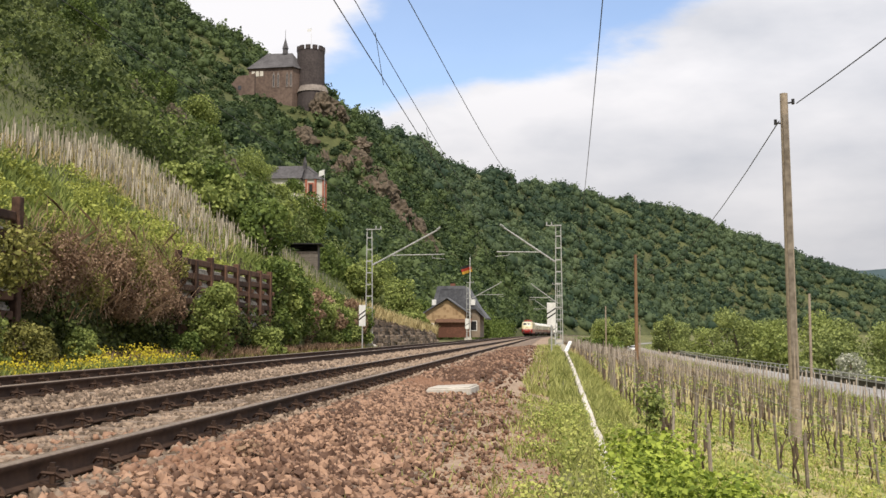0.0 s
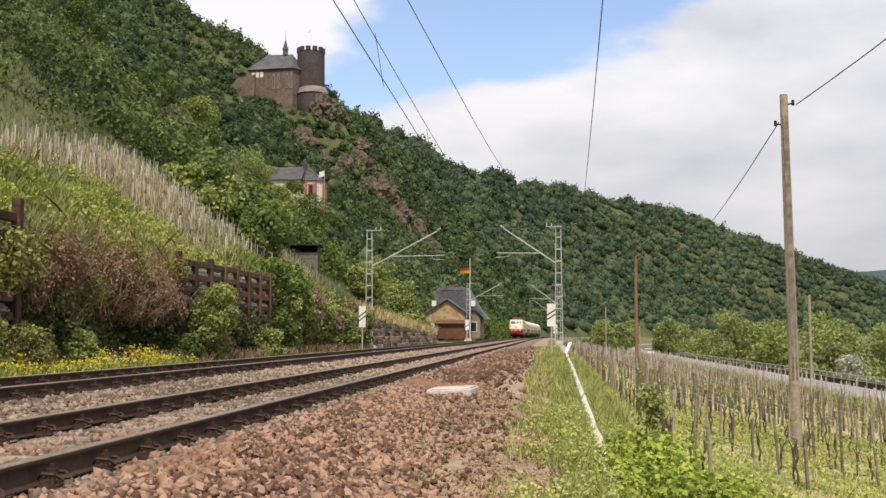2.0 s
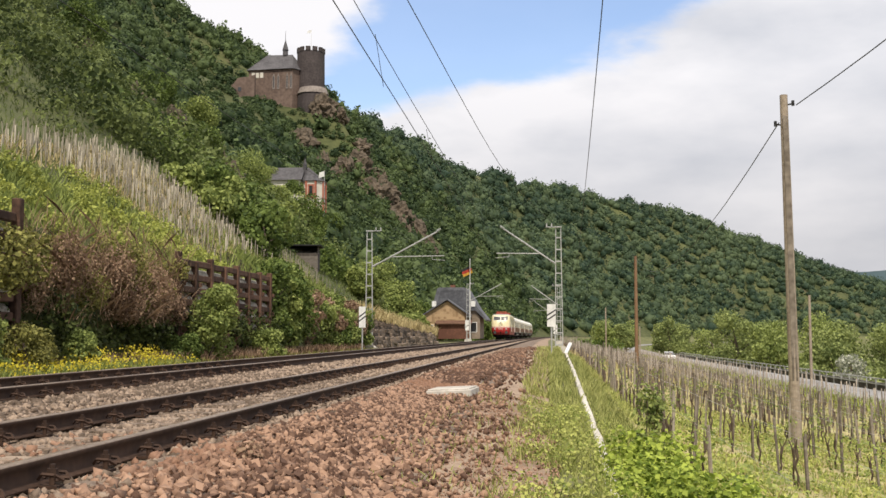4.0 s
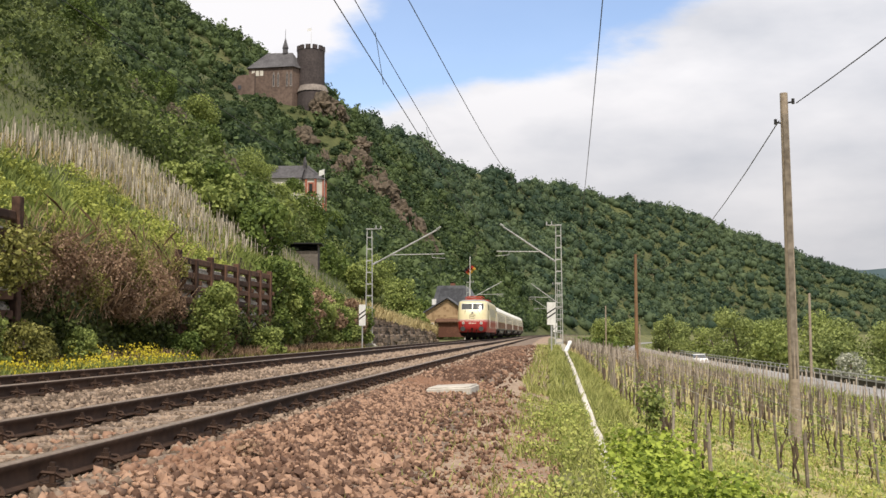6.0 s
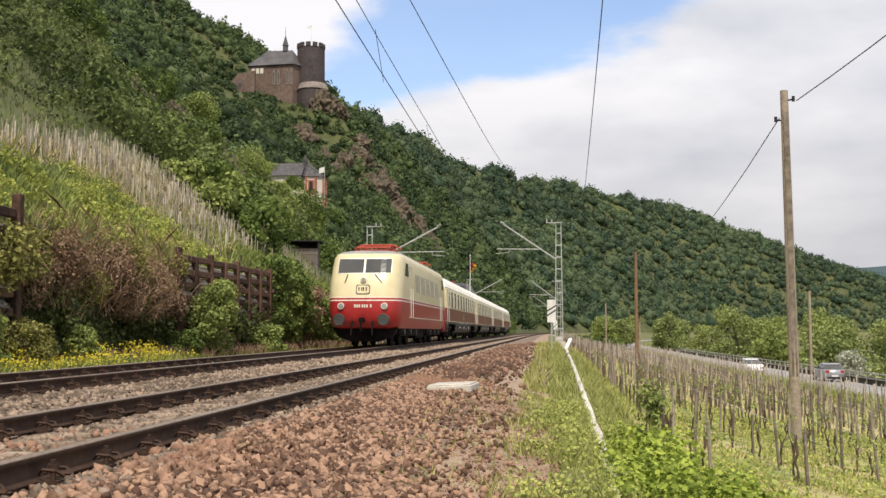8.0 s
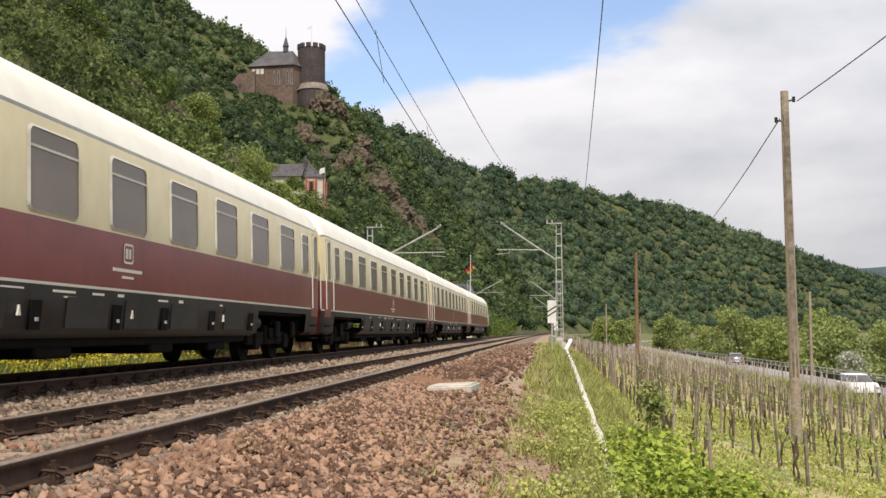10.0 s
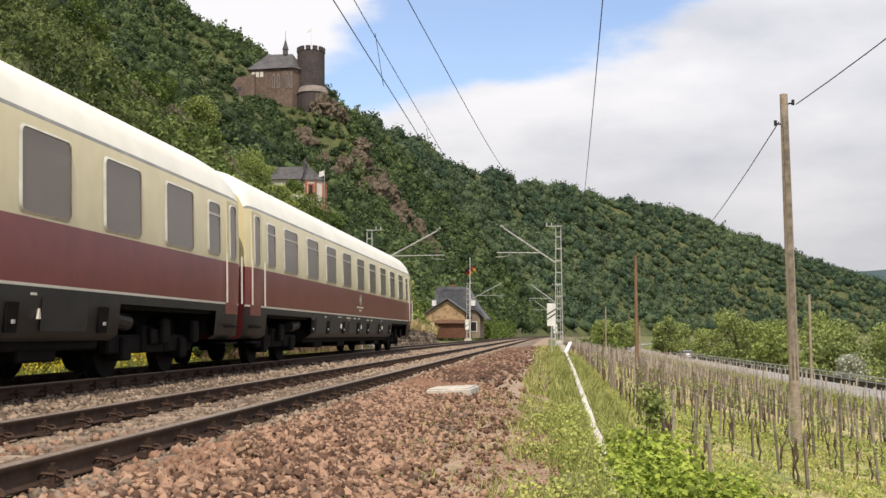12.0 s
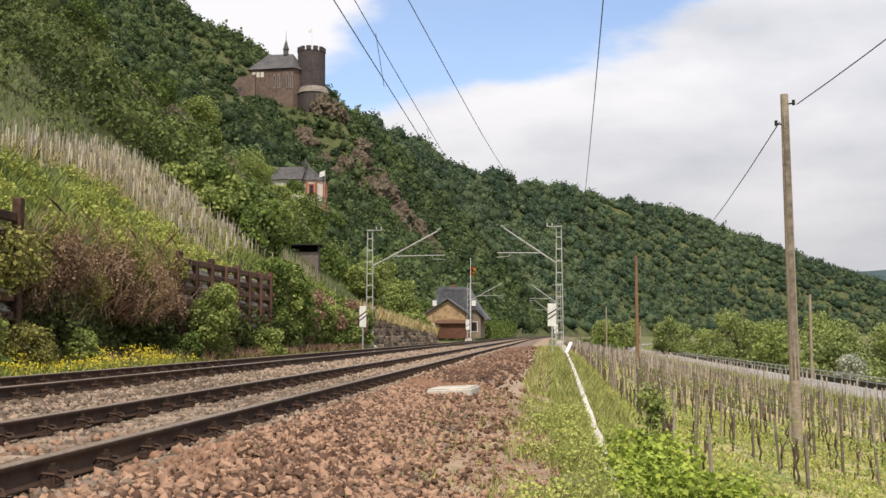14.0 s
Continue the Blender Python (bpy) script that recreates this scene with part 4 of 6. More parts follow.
def front_y(t):
    """Where the train's nose is: it comes at 30.1 m/s and slows a little as it passes."""
    a, b = 40.2, -33.07
    if t <= 8:
        return a + 30.1 * (8 - t)
    if t >= 10.5:
        return b - 28.73 * (t - 10.5)
    u, h = (t - 8) / 2.5, 2.5
    return ((2 * u ** 3 - 3 * u ** 2 + 1) * a + (u ** 3 - 2 * u ** 2 + u) * h * -30.1 + (3 * u ** 2 - 2 * u ** 3) * b
            + (u ** 3 - u ** 2) * h * -28.73)


def train_pose(y):
    turn = math.degrees(math.atan(float(off(y + 1) - off(y - 1)) / 2))
    return pose(X2 + float(off(y)), y, RAIL2, 0, 0, -turn)


def motions():
    ts = [i * 0.5 for i in range(29)]
    for t_, back in [(LOCO, 10.1)] + [(c, 32.81 + 25.29 * i) for i, c in enumerate(COACHES)]:
        walk(t_, [(t, train_pose(front_y(t) + back)) for t in ts])
    more_motions()

# ---- masts, wires, boards, poles ----


def lattice(bm, w0, w1, h, step=0.55, leg=0.07):
    """A ladder-like steel mast: two channels with flat rungs."""
    for s in (-1, 1):
        beam(bm, (s * w0 / 2, 0, 0), (s * w1 / 2, 0, h), leg, leg)
    z = 0.2
    while z < h:
        w = w0 + (w1 - w0) * z / h
        box(bm, -w / 2, w / 2, -0.03, -0.018, z, z + 0.07)
        box(bm, -w / 2, w / 2, 0.018, 0.03, z, z + 0.07)
        z += step


def catenary_mast(x, y, z, h, side, reach, label):
    """A mast with its swivel arm: side is the way to its track."""
    t = thing("catenary_mast", pose(x, y, z), label, "railway mast", "catenary masts")
    bm = bmesh.new()
    lattice(bm, 0.44, 0.30, h, 0.72, 0.055)
    part("mast", bm, M_STEEL, t)
    bm = bmesh.new()
    prism(bm, [(-0.45, -0.4), (0.45, -0.4), (0.45, 0.05), (0.3, 0.16), (-0.3, 0.16), (-0.45, 0.05)], "y", -0.4, 0.4)
    part("foundation", bm, M_CONCRETE, t, "pale concrete footing")
    arm = h - 2.2
    bm = bmesh.new()
    rod(bm, (side * 0.2, 0, arm), (side * (reach + 0.15), 0, h - 0.05), 0.05, seg=8)
    a = part("cantilever", bm, M_STEEL, t, "slanting grey tube arm")
    bm = bmesh.new()
    rod(bm, (side * 0.55 * reach * 0.62, 0, arm + 0.6), (side * (reach + 0.55), 0, arm + 0.64), 0.032, seg=8)
    part("register_tube", bm, M_STEEL, a)
    bm = bmesh.new()
    rod(bm, (side * (reach - 0.2), 0, arm + 0.62), (side * (reach - 0.2), 0, arm + 0.42), 0.02, seg=6)
    rod(bm, (side * (reach - 0.2), 0, arm + 0.42), (side * (reach + 0.6), 0, arm + 0.36), 0.018, seg=6)
    part("steady_arm", bm, M_STEEL, a)
    for k in (0.25, reach + 0.1):
        bm = bmesh.new()
        zz = arm + (h - arm) * (k - 0.2) / (reach - 0.05)
        for i in range(5):
            rod(bm, (side * (k + i * 0.05), 0, zz + i * 0.03), (side * (k + i * 0.05 + 0.03), 0, zz + i * 0.03 + 0.018), 0.075, 0.06, seg=8)
        part("insulator", bm, M_STEEL, t)
    bm = bmesh.new()
    box(bm, -0.2, 0.2, -0.1, 0.1, h - 0.02, h + 0.05)
    rod(bm, (side * -0.1, 0, h), (side * 0.75, 0, h + 0.02), 0.03, seg=6)
    for k in (0.4, 0.7):
        rod(bm, (side * k, 0, h + 0.02), (side * k, 0, h + 0.24), 0.05, 0.035, seg=6)
    part("cap_bracket", bm, M_STEEL, t)
    return t


MAST_Y = 64
catenary_mast(0.66, MAST_Y, 0.60, 7.35, -1, 3.2, "pale grey lattice catenary mast with slanting arm beside vines")
catenary_mast(-10.95, MAST_Y, 0.60, 7.22, 1, 4.1, "pale grey lattice catenary mast with slanting arm on the bank")
catenary_mast(-10.45, 138, 0.75, 7.35, 1, 4.1, "distant grey lattice catenary mast before the station house")
catenary_mast(1.0, 205, 0.4, 7.4, -1, 3.2, "distant grey lattice catenary mast beside the curve")
catenary_mast(1.3, 128, 0.55, 6.8, -1, 3.0, "short grey lattice catenary mast farther along the vines")


def overhead(name, pts, r, label):
    return tagged(wire(name, pts, r), label, "overhead wire", "overhead wires")


def smooth_line(pts, n=28):
    """Points along a soft curve through the given ones, y rising."""
    p = np.array(pts, float)
    y = np.linspace(p[0, 1], p[-1, 1], n)
    d = [np.gradient(p[:, i], p[:, 1]) for i in (0, 2)]
    out = []
    for t in y:
        i = min(max(int(np.searchsorted(p[:, 1], t)) - 1, 0), len(p) - 2)
        h = p[i + 1, 1] - p[i, 1]
        u = (t - p[i, 1]) / h
        a, b, c, e = 2 * u ** 3 - 3 * u ** 2 + 1, u ** 3 - 2 * u ** 2 + u, -2 * u ** 3 + 3 * u ** 2, u ** 3 - u ** 2
        x, z = (a * p[i, k] + b * h * g[i] + c * p[i + 1, k] + e * h * g[i + 1] for k, g in zip((0, 2), d))
        out.append((float(x), float(t), float(z)))
    return out


overhead("contact_wire", smooth_line([(-2.9, -20, 6.25), (-3.07, 14.7, 6.25), (-3.13, 27, 6.25), (-3.6, 64, 6.2)]), 0.010, "thin dark contact wire above the near track")
overhead("messenger_wire", smooth_line([(-3.3, -20, 8.3), (-3.37, 18, 7.3), (-3.2, 33, 7.0), (-3.55, 64, 7.85)]), 0.009, "thin dark sagging messenger wire above the near track")
overhead("feeder_wire", smooth_line([(-3.6, -10, 7.6), (-2.3, 17.1, 7.0), (-1.53, 34.4, 7.0), (0.55, 64, 7.95)]), 0.009, "thin dark feeder wire running to the mast top")
overhead("contact_wire", smooth_line([(-7.0, -20, 6.25), (-7.0, 30, 6.25), (-6.8, 64, 6.2)]), 0.008, "thin dark contact wire above the far track")
for dy, x, z0, z1 in ((19.8, -3.15, 6.25, 7.24), (28.4, -3.14, 6.25, 7.06), (11.0, -3.2, 6.25, 7.6), (42.0, -3.28, 6.23, 7.08)):
    tagged(wire("dropper", [(x - 0.15, dy, z1), (x - 0.02, dy + 0.25, z0)], 0.006), "thin dropper wire between two overhead wires", "overhead wire", "overhead wires")


def board(x, y, z, foot, label, w=0.40, h=1.0, stripes=2, tilt=0.0):
    t = thing("signal_board", pose(x, y, foot, 0, 0, tilt), label, "railway sign", "signal boards")
    bm = bmesh.new()
    box(bm, -w / 2, w / 2, -0.012, 0.012, z - foot, z - foot + h, 0.008)
    part("panel", bm, M_WHITE, t)
    for i in range(stripes):
        z0 = z - foot + h * (0.38 + 0.2 * i)
        bm = bmesh.new()
        prism(bm, [(-w / 2, z0 - 0.12), (w / 2, z0 + 0.14), (w / 2, z0 + 0.21), (-w / 2, z0 - 0.05)], "y", -0.020, -0.013)
        part("stripe", bm, M_BLACK, t, "black diagonal stripe")
    bm = bmesh.new()
    rod(bm, (0, 0.03, -0.3), (0, 0.03, z - foot + h * 0.8), 0.035, seg=10)
    part("post", bm, M_STEEL, t)
    return t


board(0.155, 50, 1.80, 0.05, "white signal board with two black diagonal stripes on a post", 0.40, 1.07)
board(-9.24, 52, 1.78, 0.55, "white signal board with black zigzag stripes on a post", 0.34, 1.05, 2)
board(-9.05, 118, 1.95, 0.5, "white signal board with one black diagonal stripe near the station house", 0.42, 1.15, 1)
board(0.55, 82, 1.5, 0.1, "small white board behind the lattice mast", 0.3, 0.7, 1)


def pole(name, x, y, z, h, r0, r1, mat, label, lean=(0, 0)):
    t = thing(name, pose(x, y, z, lean[0], lean[1]), label, "pole", "wooden poles")
    bm = bmesh.new()
    rod(bm, (0, 0, -0.5), (0, 0, h), r0, r1, seg=14)
    p = part("shaft", bm, mat, t)
    return t


p = pole("wooden_pole", 5.41, 24, -1.2, 8.0, 0.125, 0.085, M_POLE, "weathered wooden utility pole standing among the vines", (0, -0.6))
bm = bmesh.new()
box(bm, -0.06, 0.06, -0.11, -0.095, 1.6, 7.5, 0.004)
part("cable_duct", bm, M_STAKE, p, "pale strip running up the pole")
for z, s in ((7.78, 1), (7.32, -1)):
    bm = bmesh.new()
    rod(bm, (s * 0.08, 0, z), (s * 0.22, 0, z + 0.02), 0.02, seg=6)
    rod(bm, (s * 0.20, 0, z - 0.03), (s * 0.20, 0, z + 0.09), 0.035, seg=8)
    part("insulator", bm, M_BLACK, p)
pole("wooden_pole", 8.64, 105, -1.9, 11.1, 0.20, 0.14, M_REDPOLE, "reddish brown wooden utility pole beyond the vineyard")
pole("wooden_pole", 22.1, 92, -3.1, 7.9, 0.13, 0.10, M_POLE, "slim grey utility pole beside the river road")
pole("wooden_pole", 16.2, 190, -3.0, 6.0, 0.13, 0.10, M_POLE, "short grey pole beyond the vineyard")
pole("wooden_pole", 8.9, 165, -1.9, 7.6, 0.12, 0.09, M_POLE, "thin grey utility pole beyond the vineyard")
tagged(wire("utility_wire", sag((5.21, 24, 6.17), (8.60, 105, 9.1), 2.3, 16), 0.014), "dark sagging cable between two wooden poles", "cable")
tagged(wire("utility_wire", sag((5.60, 24, 6.57), (8.1, 6, 8.3), 0.25, 10), 0.014), "dark cable rising from the wooden pole", "cable")
tagged(wire("utility_wire", smooth_line([(0.3, -12, 7.9), (0.99, 18, 7.2), (1.73, 52.7, 7.2), (3.0, 112, 8.2)]), 0.010), "thin dark wire above the path", "cable")

# ---- pale edging along the vineyard, slab ----
edging = thing("concrete_edging", pose(0, 0, 0), "broken whitish concrete edging between path and vines", "edging")
ey = np.concatenate([np.arange(8.0, 24, 2.4), np.arange(24, 55, 3.2)])
for i, (a, b) in enumerate(zip(ey, ey[1:])):
    za, zb = np.interp([a, b], (8, 17.8, 36, 55), (-0.03, -0.02, 0.23, 0.60))
    xa, xb = np.interp([a, b], (8, 9.5, 17.8, 36, 55), (0.59, 0.61, 0.72, 0.85, 0.87))
    bm = bmesh.new()
    j = float(RNG.uniform(-0.022, 0.022))
    pts = [(xa + j - 0.06, a + 0.02, za), (xa + j + 0.06, a + 0.02, za - 0.02), (xb - j + 0.06, b - 0.02, zb - 0.02), (xb - j - 0.06, b - 0.02, zb)]
    top, low = [bm.verts.new(q) for q in pts], [bm.verts.new((q[0], q[1], q[2] - 0.55)) for q in pts]
    bm.faces.new(top)
    bm.faces.new(low)
    for q in range(4):
        bm.faces.new((top[q], top[(q + 1) % 4], low[(q + 1) % 4], low[q]))
    bmesh.ops.bevel(bm, geom=list(bm.edges), offset=0.015, segments=1, affect="EDGES")
    part("edging_stone", bm, M_EDGING, edging)
bm = bmesh.new()
beam(bm, (0.87, 52.8, 0.50), (1.13, 54.4, 0.98), 0.16, 0.10)
part("bent_end", bm, M_WHITE, edging, "bent pale end piece")

slab = thing("concrete_slab", pose(-1.55, 17.2, 0.42, 0, -2.5, -4), "pale concrete cover slab lying in the ballast", "slab")
bm = bmesh.new()
box(bm, -0.36, 0.36, -0.45, 0.55, -0.2, 0.11, 0.012)
part("slab_body", bm, M_CONCRETE, slab)
bm = bmesh.new()
box(bm, -0.34, 0.33, -0.42, 0.52, 0.11, 0.13, 0.006)
part("slab_lid", bm, M_CONCRETE, slab)

# ---- timber crib wall on the bank ----


M_CRIBFILL = material("crushed_stone", (0.16, 0.145, 0.12), (0.50, 0.46, 0.39), 9.0, coarse=1.2, bump=0.05, bump_scale=14.0)


def crib(y0, y1, z0, z1, x, label, bays):
    t = thing("timber_crib_wall", pose(x, (y0 + y1) / 2, z0), label, "retaining wall", "timber crib walls")
    half, h = (y1 - y0) / 2, z1 - z0
    for i in range(bays + 1):
        y = -half + 2 * half * i / bays + float(RNG.uniform(-0.06, 0.06))
        bm = bmesh.new()
        box(bm, -0.10, 0.10, y - 0.11, y + 0.11, -0.3, h + float(RNG.uniform(-0.08, 0.25)), 0.02)
        part("post", bm, M_CRIB, t)
    z = 0.1
    while z < h - 0.1:
        for i in range(bays):
            a, b = -half + 2 * half * i / bays, -half + 2 * half * (i + 1) / bays
            bm = bmesh.new()
            d = float(RNG.uniform(-0.04, 0.04))
            box(bm, -0.16, 0.05, a + 0.09, b - 0.09, z + d, z + d + 0.20, 0.02)
            part("plank", bm, M_CRIB, t)
            if z + 0.5 > h:
                continue
            bm = bmesh.new()
            prism(bm, [(-0.04, z + 0.16), (-0.04, z + 0.24), (-0.16, z + 0.36), (-0.6, z + 0.46), (-0.6, z + 0.16)], "y", a + 0.09, b - 0.09)
            part("stone_fill", bm, M_CRIBFILL, t, "pale crushed stone fill")
        z += 0.43
    for i in range(bays + 1):
        y = -half + 2 * half * i / bays
        bm = bmesh.new()
        for zz in (0.33, 1.2, 2.0):
            box(bm, -1.1, 0.16, y + 0.14, y + 0.30, zz, zz + 0.16, 0.02)
        part("anchor_beam", bm, M_CRIB, t)
    return t


crib(32.6, 43.6, 1.0, 3.85, -11.75, "dark stained timber crib wall holding the vineyard slope", 7)
crib(16.0, 22.2, 1.2, 4.2, -11.75, "dark stained timber crib wall overgrown with bramble", 4)

# dry stone wall before the station
M_WALLSTONE = material("dry_stone", (0.06, 0.046, 0.034), (0.20, 0.152, 0.112), 5.0, thing=1.0, coarse=0.8, bump=0.02)
wall = thing("dry_stone_wall", pose(0, 0, 0), "low rough dark stone wall along the bank", "stone wall")
bm = bmesh.new()
box(bm, -0.5, 0.5, -0.5, 0.5, -0.5, 0.5, 0.13)
block = part("stone", bm, M_WALLSTONE, wall)
block.matrix_basis = pose(-11.6, 66, 0.9) @ Matrix.Diagonal((0.4, 0.7, 0.34, 1))
for row in range(8):
    y = 66.5 + 0.3 * (row % 2)
    while y < 108:
        w = float(RNG.uniform(0.6, 1.4))
        top = 0.60 + 0.26 * row + float(RNG.uniform(-0.06, 0.06))
        if top < 2.7 - (y - 66) * 0.028:
            same("stone", block, pose(-11.5 - 0.14 * row + float(RNG.uniform(-0.12, 0.12)), y + w / 2, top, float(RNG.uniform(-9, 9)), float(RNG.uniform(-9, 9)), float(RNG.uniform(-12, 12)))
                 @ Matrix.Diagonal((0.5, w, 0.33, 1)), wall)
        y += w

# ---- hut above the crib wall ----
M_OLDWOOD = material("grey_boards", (0.06, 0.05, 0.042), (0.19, 0.165, 0.14), 6.0, thing=0.5, coarse=0.6)
M_SLATE = material("slate_roof", (0.075, 0.078, 0.088), (0.17, 0.175, 0.19), 3.0, coarse=0.4, bump=0.01, island=0.3, thing=0.5)
hut = thing("wooden_hut", pose(-18.4, 78, 6.1, 0, 0, 8), "small grey weathered board hut under a flat dark roof", "hut")
for i in range(6):
    bm = bmesh.new()
    box(bm, -1.15, 1.15, -1.0, -0.95, 0.25 * i, 0.25 * i + 0.235, 0.01)
    part("board", bm, M_OLDWOOD, hut)
for s in (-1.15, 1.1):
    bm = bmesh.new()
    box(bm, s, s + 0.06, -0.95, 1.0, 0, 1.95)
    part("side_wall", bm, M_OLDWOOD, hut)
bm = bmesh.new()
box(bm, -1.15, 1.15, 1.0, 1.06, 0, 1.95)
part("back_wall", bm, M_OLDWOOD, hut)
bm = bmesh.new()
box(bm, -1.45, 1.45, -1.35, 1.3, 1.95, 2.05, 0.02)
part("roof", bm, M_BLACK, hut, "thin dark flat roof")

# ---- station house with flag ----
M_SHINGLE = material("brown_shingle", (0.27, 0.175, 0.095), (0.44, 0.31, 0.18), 4.0, thing=0.7, coarse=0.4)
M_BRICK = material("dark_brick", (0.11, 0.048, 0.032), (0.22, 0.10, 0.066), 5.0, thing=0.6, coarse=0.5)
M_PLASTER = material("cream_plaster", (0.17, 0.135, 0.10), (0.28, 0.225, 0.17), 2.0, coarse=0.5, bump=0.01)
M_WINDOW = material("house_glass", (0.02, 0.022, 0.025), (0.06, 0.06, 0.062), 1.0, rough=0.08, spec=0.8)
house = thing("station_house", pose(-13.4, 150, 0.9), "small station house with slate half-hip roof and shingled gable", "house")
bm = bmesh.new()
prism(bm, [(-3.6, 0), (3.7, 0), (3.7, 3.1), (2.2, 5.2), (-1.9, 5.2), (-3.6, 3.1)], "y", 0.6, 10)
part("main_wall", bm, M_PLASTER, house, "pale plastered walls")
bm = bmesh.new()
prism(bm, [(-4.3, 2.6), (-4.5, 2.75), (-3.15, 4.5), (-2.40, 7.25), (-2.1, 7.35), (1.4, 7.35), (1.75, 7.25), (3.35, 4.5), (4.75, 2.75), (4.6, 2.55), (3.2, 3.9),
           (1.5, 6.9), (-1.9, 6.9), (-2.7, 4.2)], "y", 0.2, 10.6)
part("roof", bm, M_SLATE, house, "blue-grey slate roof")
bm = bmesh.new()
prism(bm, [(-3.0, 4.2), (3.3, 4.0), (1.6, 7.1), (-2.1, 7.1)], "y", 0.24, 0.5)
part("gable", bm, M_SLATE, house, "slate-hung gable")
annex = part("annex_wall", (lambda b: (prism(b, [(-4.4, 0), (1.9, 0), (1.9, 3.6), (-0.55, 5.25), (-4.4, 3.0)], "y", -4.0, 0.55), b)[1])(bmesh.new()), M_SHINGLE, house,
             "shingled brown gable annex")
bm = bmesh.new()
box(bm, -0.5, 0.5, -0.5, 0.5, -0.5, 0.5)
sh = part("shingle", bm, M_SHINGLE, annex)
sh.matrix_basis = pose(-0.5, -4.03, 4.9) @ Matrix.Diagonal((0.36, 0.05, 0.33, 1))
for r in range(7):
    z = 2.55 + r * 0.36
    lo = np.interp(z + 0.2, (3.0, 5.25), (-4.4, -0.55))
    hi_ = np.interp(z + 0.2, (3.6, 5.25), (1.9, -0.55))
    x = lo + 0.2 * (r % 2)
    while x + 0.3 < hi_:
        same("shingle", sh, pose(float(x) + 0.2, -4.03, z, -4) @ Matrix.Diagonal((0.39, 0.05, 0.38, 1)), annex)
        x += 0.42
bm = bmesh.new()
for s, (a, b) in ((-1, ((-5.0, 2.62), (-0.55, 5.42))), (1, ((-0.55, 5.42), (2.6, 3.2)))):
    prism(bm, [a, b, (b[0], b[1] + 0.14), (a[0], a[1] + 0.14)], "y", -4.5, 0.4)
part("annex_roof", bm, M_SLATE, house, "dark annex roof edge")
bm = bmesh.new()
box(bm, -1.7, 2.6, -4.9, -4.1, 0, 2.2)
part("porch", bm, M_BRICK, house, "dark brick lean-to")
bm = bmesh.new()
prism(bm, [(-5.3, 2.15), (-3.9, 2.62), (-3.9, 2.5), (-5.3, 2.02)], "x", -2.1, 2.9)
part("porch_roof", bm, M_CRIB, house, "dark lean-to roof")
for x0, x1, z0, z1, y in ((-3.4, -2.5, 0.9, 1.9, -4.03), (2.4, 3.2, 1.0, 2.3, 0.57)):
    bm = bmesh.new()
    box(bm, x0 - 0.08, x1 + 0.08, y - 0.03, y + 0.02, z0 - 0.08, z1 + 0.08)
    w = part("window", bm, M_WHITE, house, "white framed window")
    bm = bmesh.new()
    box(bm, x0, x1, y - 0.045, y - 0.02, z0, z1)
    part("pane", bm, M_WINDOW, w)
bm = bmesh.new()
box(bm, -0.9, -0.2, 4.5, 5.0, 6.5, 7.9)
part("chimney", bm, M_BRICK, house)
for s in (-2.85, 2.75):
    bm = bmesh.new()
    box(bm, s - 0.3, s + 0.3, 0.1, 1.0, 4.6, 5.4)
    part("dormer_window", bm, M_WHITE, house, "white dormer window front")
for x in (-2.1, 2.5):
    bm = bmesh.new()
    box(bm, x - 0.09, x + 0.09, -5.2, -5.02, 0, 2.2)
    part("porch_post", bm, M_CRIB, house)

M_FLAGBLACK = material("flag_black", (0.02, 0.02, 0.02), (0.04, 0.04, 0.04), 2.0, leaf=0.2)
M_FLAGRED = material("flag_red", (0.36, 0.04, 0.025), (0.46, 0.06, 0.04), 2.0, leaf=0.3)
M_FLAGGOLD = material("flag_gold", (0.50, 0.28, 0.04), (0.60, 0.36, 0.06), 2.0, leaf=0.3)
flagpole = thing("flagpole", pose(-10.55, 143, 0.8), "slim white flagpole beside the station house", "flagpole")
bm = bmesh.new()
rod(bm, (0, 0, 0), (0, 0, 10.9), 0.06, 0.04, 8)
rod(bm, (0, 0, 10.9), (0, 0, 11.05), 0.08, 0.02, 8)
part("pole", bm, M_WHITE, flagpole)
# the flag: five stiff leaves in a chain, each swinging on its own
FLAG = thing("flag", pose(-10.55, 143, 10.9), "black, red and gold flag fluttering on the pole", "flag")
FLAG_LEAVES = []
for i in range(5):
    L = thing("leaf", pose(0, 0, 0), "", "")
    L.parent = FLAG
    for k, m in enumerate((M_FLAGBLACK, M_FLAGRED, M_FLAGGOLD)):
        bm = bmesh.new()
        box(bm, -0.30, 0.02, -0.012, 0.012, -0.36 * (k + 1), -0.36 * k)
        part("stripe", bm, m, L)
    FLAG_LEAVES.append(L)

# ---- chapel on the slope ----
M_PALEWALL = material("pale_plaster", (0.52, 0.49, 0.42), (0.70, 0.67, 0.58), 1.5, coarse=0.4, bump=0.01)
M_REDSTONE = material("red_sandstone", (0.30, 0.10, 0.065), (0.44, 0.17, 0.115), 3.0, coarse=0.4)
M_DARKSLATE = material("dark_slate", (0.055, 0.052, 0.056), (0.13, 0.125, 0.13), 2.0, coarse=0.25, bump=0.02)
chapel = thing("hill_chapel", pose(-47.0, 195, 27.0), "small pale chapel with red stone corners on the slope", "chapel")
bm = bmesh.new()
box(bm, -8.0, 0.1, 0.5, 6.5, -3.5, 4.1)
part("nave", bm, M_PALEWALL, chapel)
bm = bmesh.new()
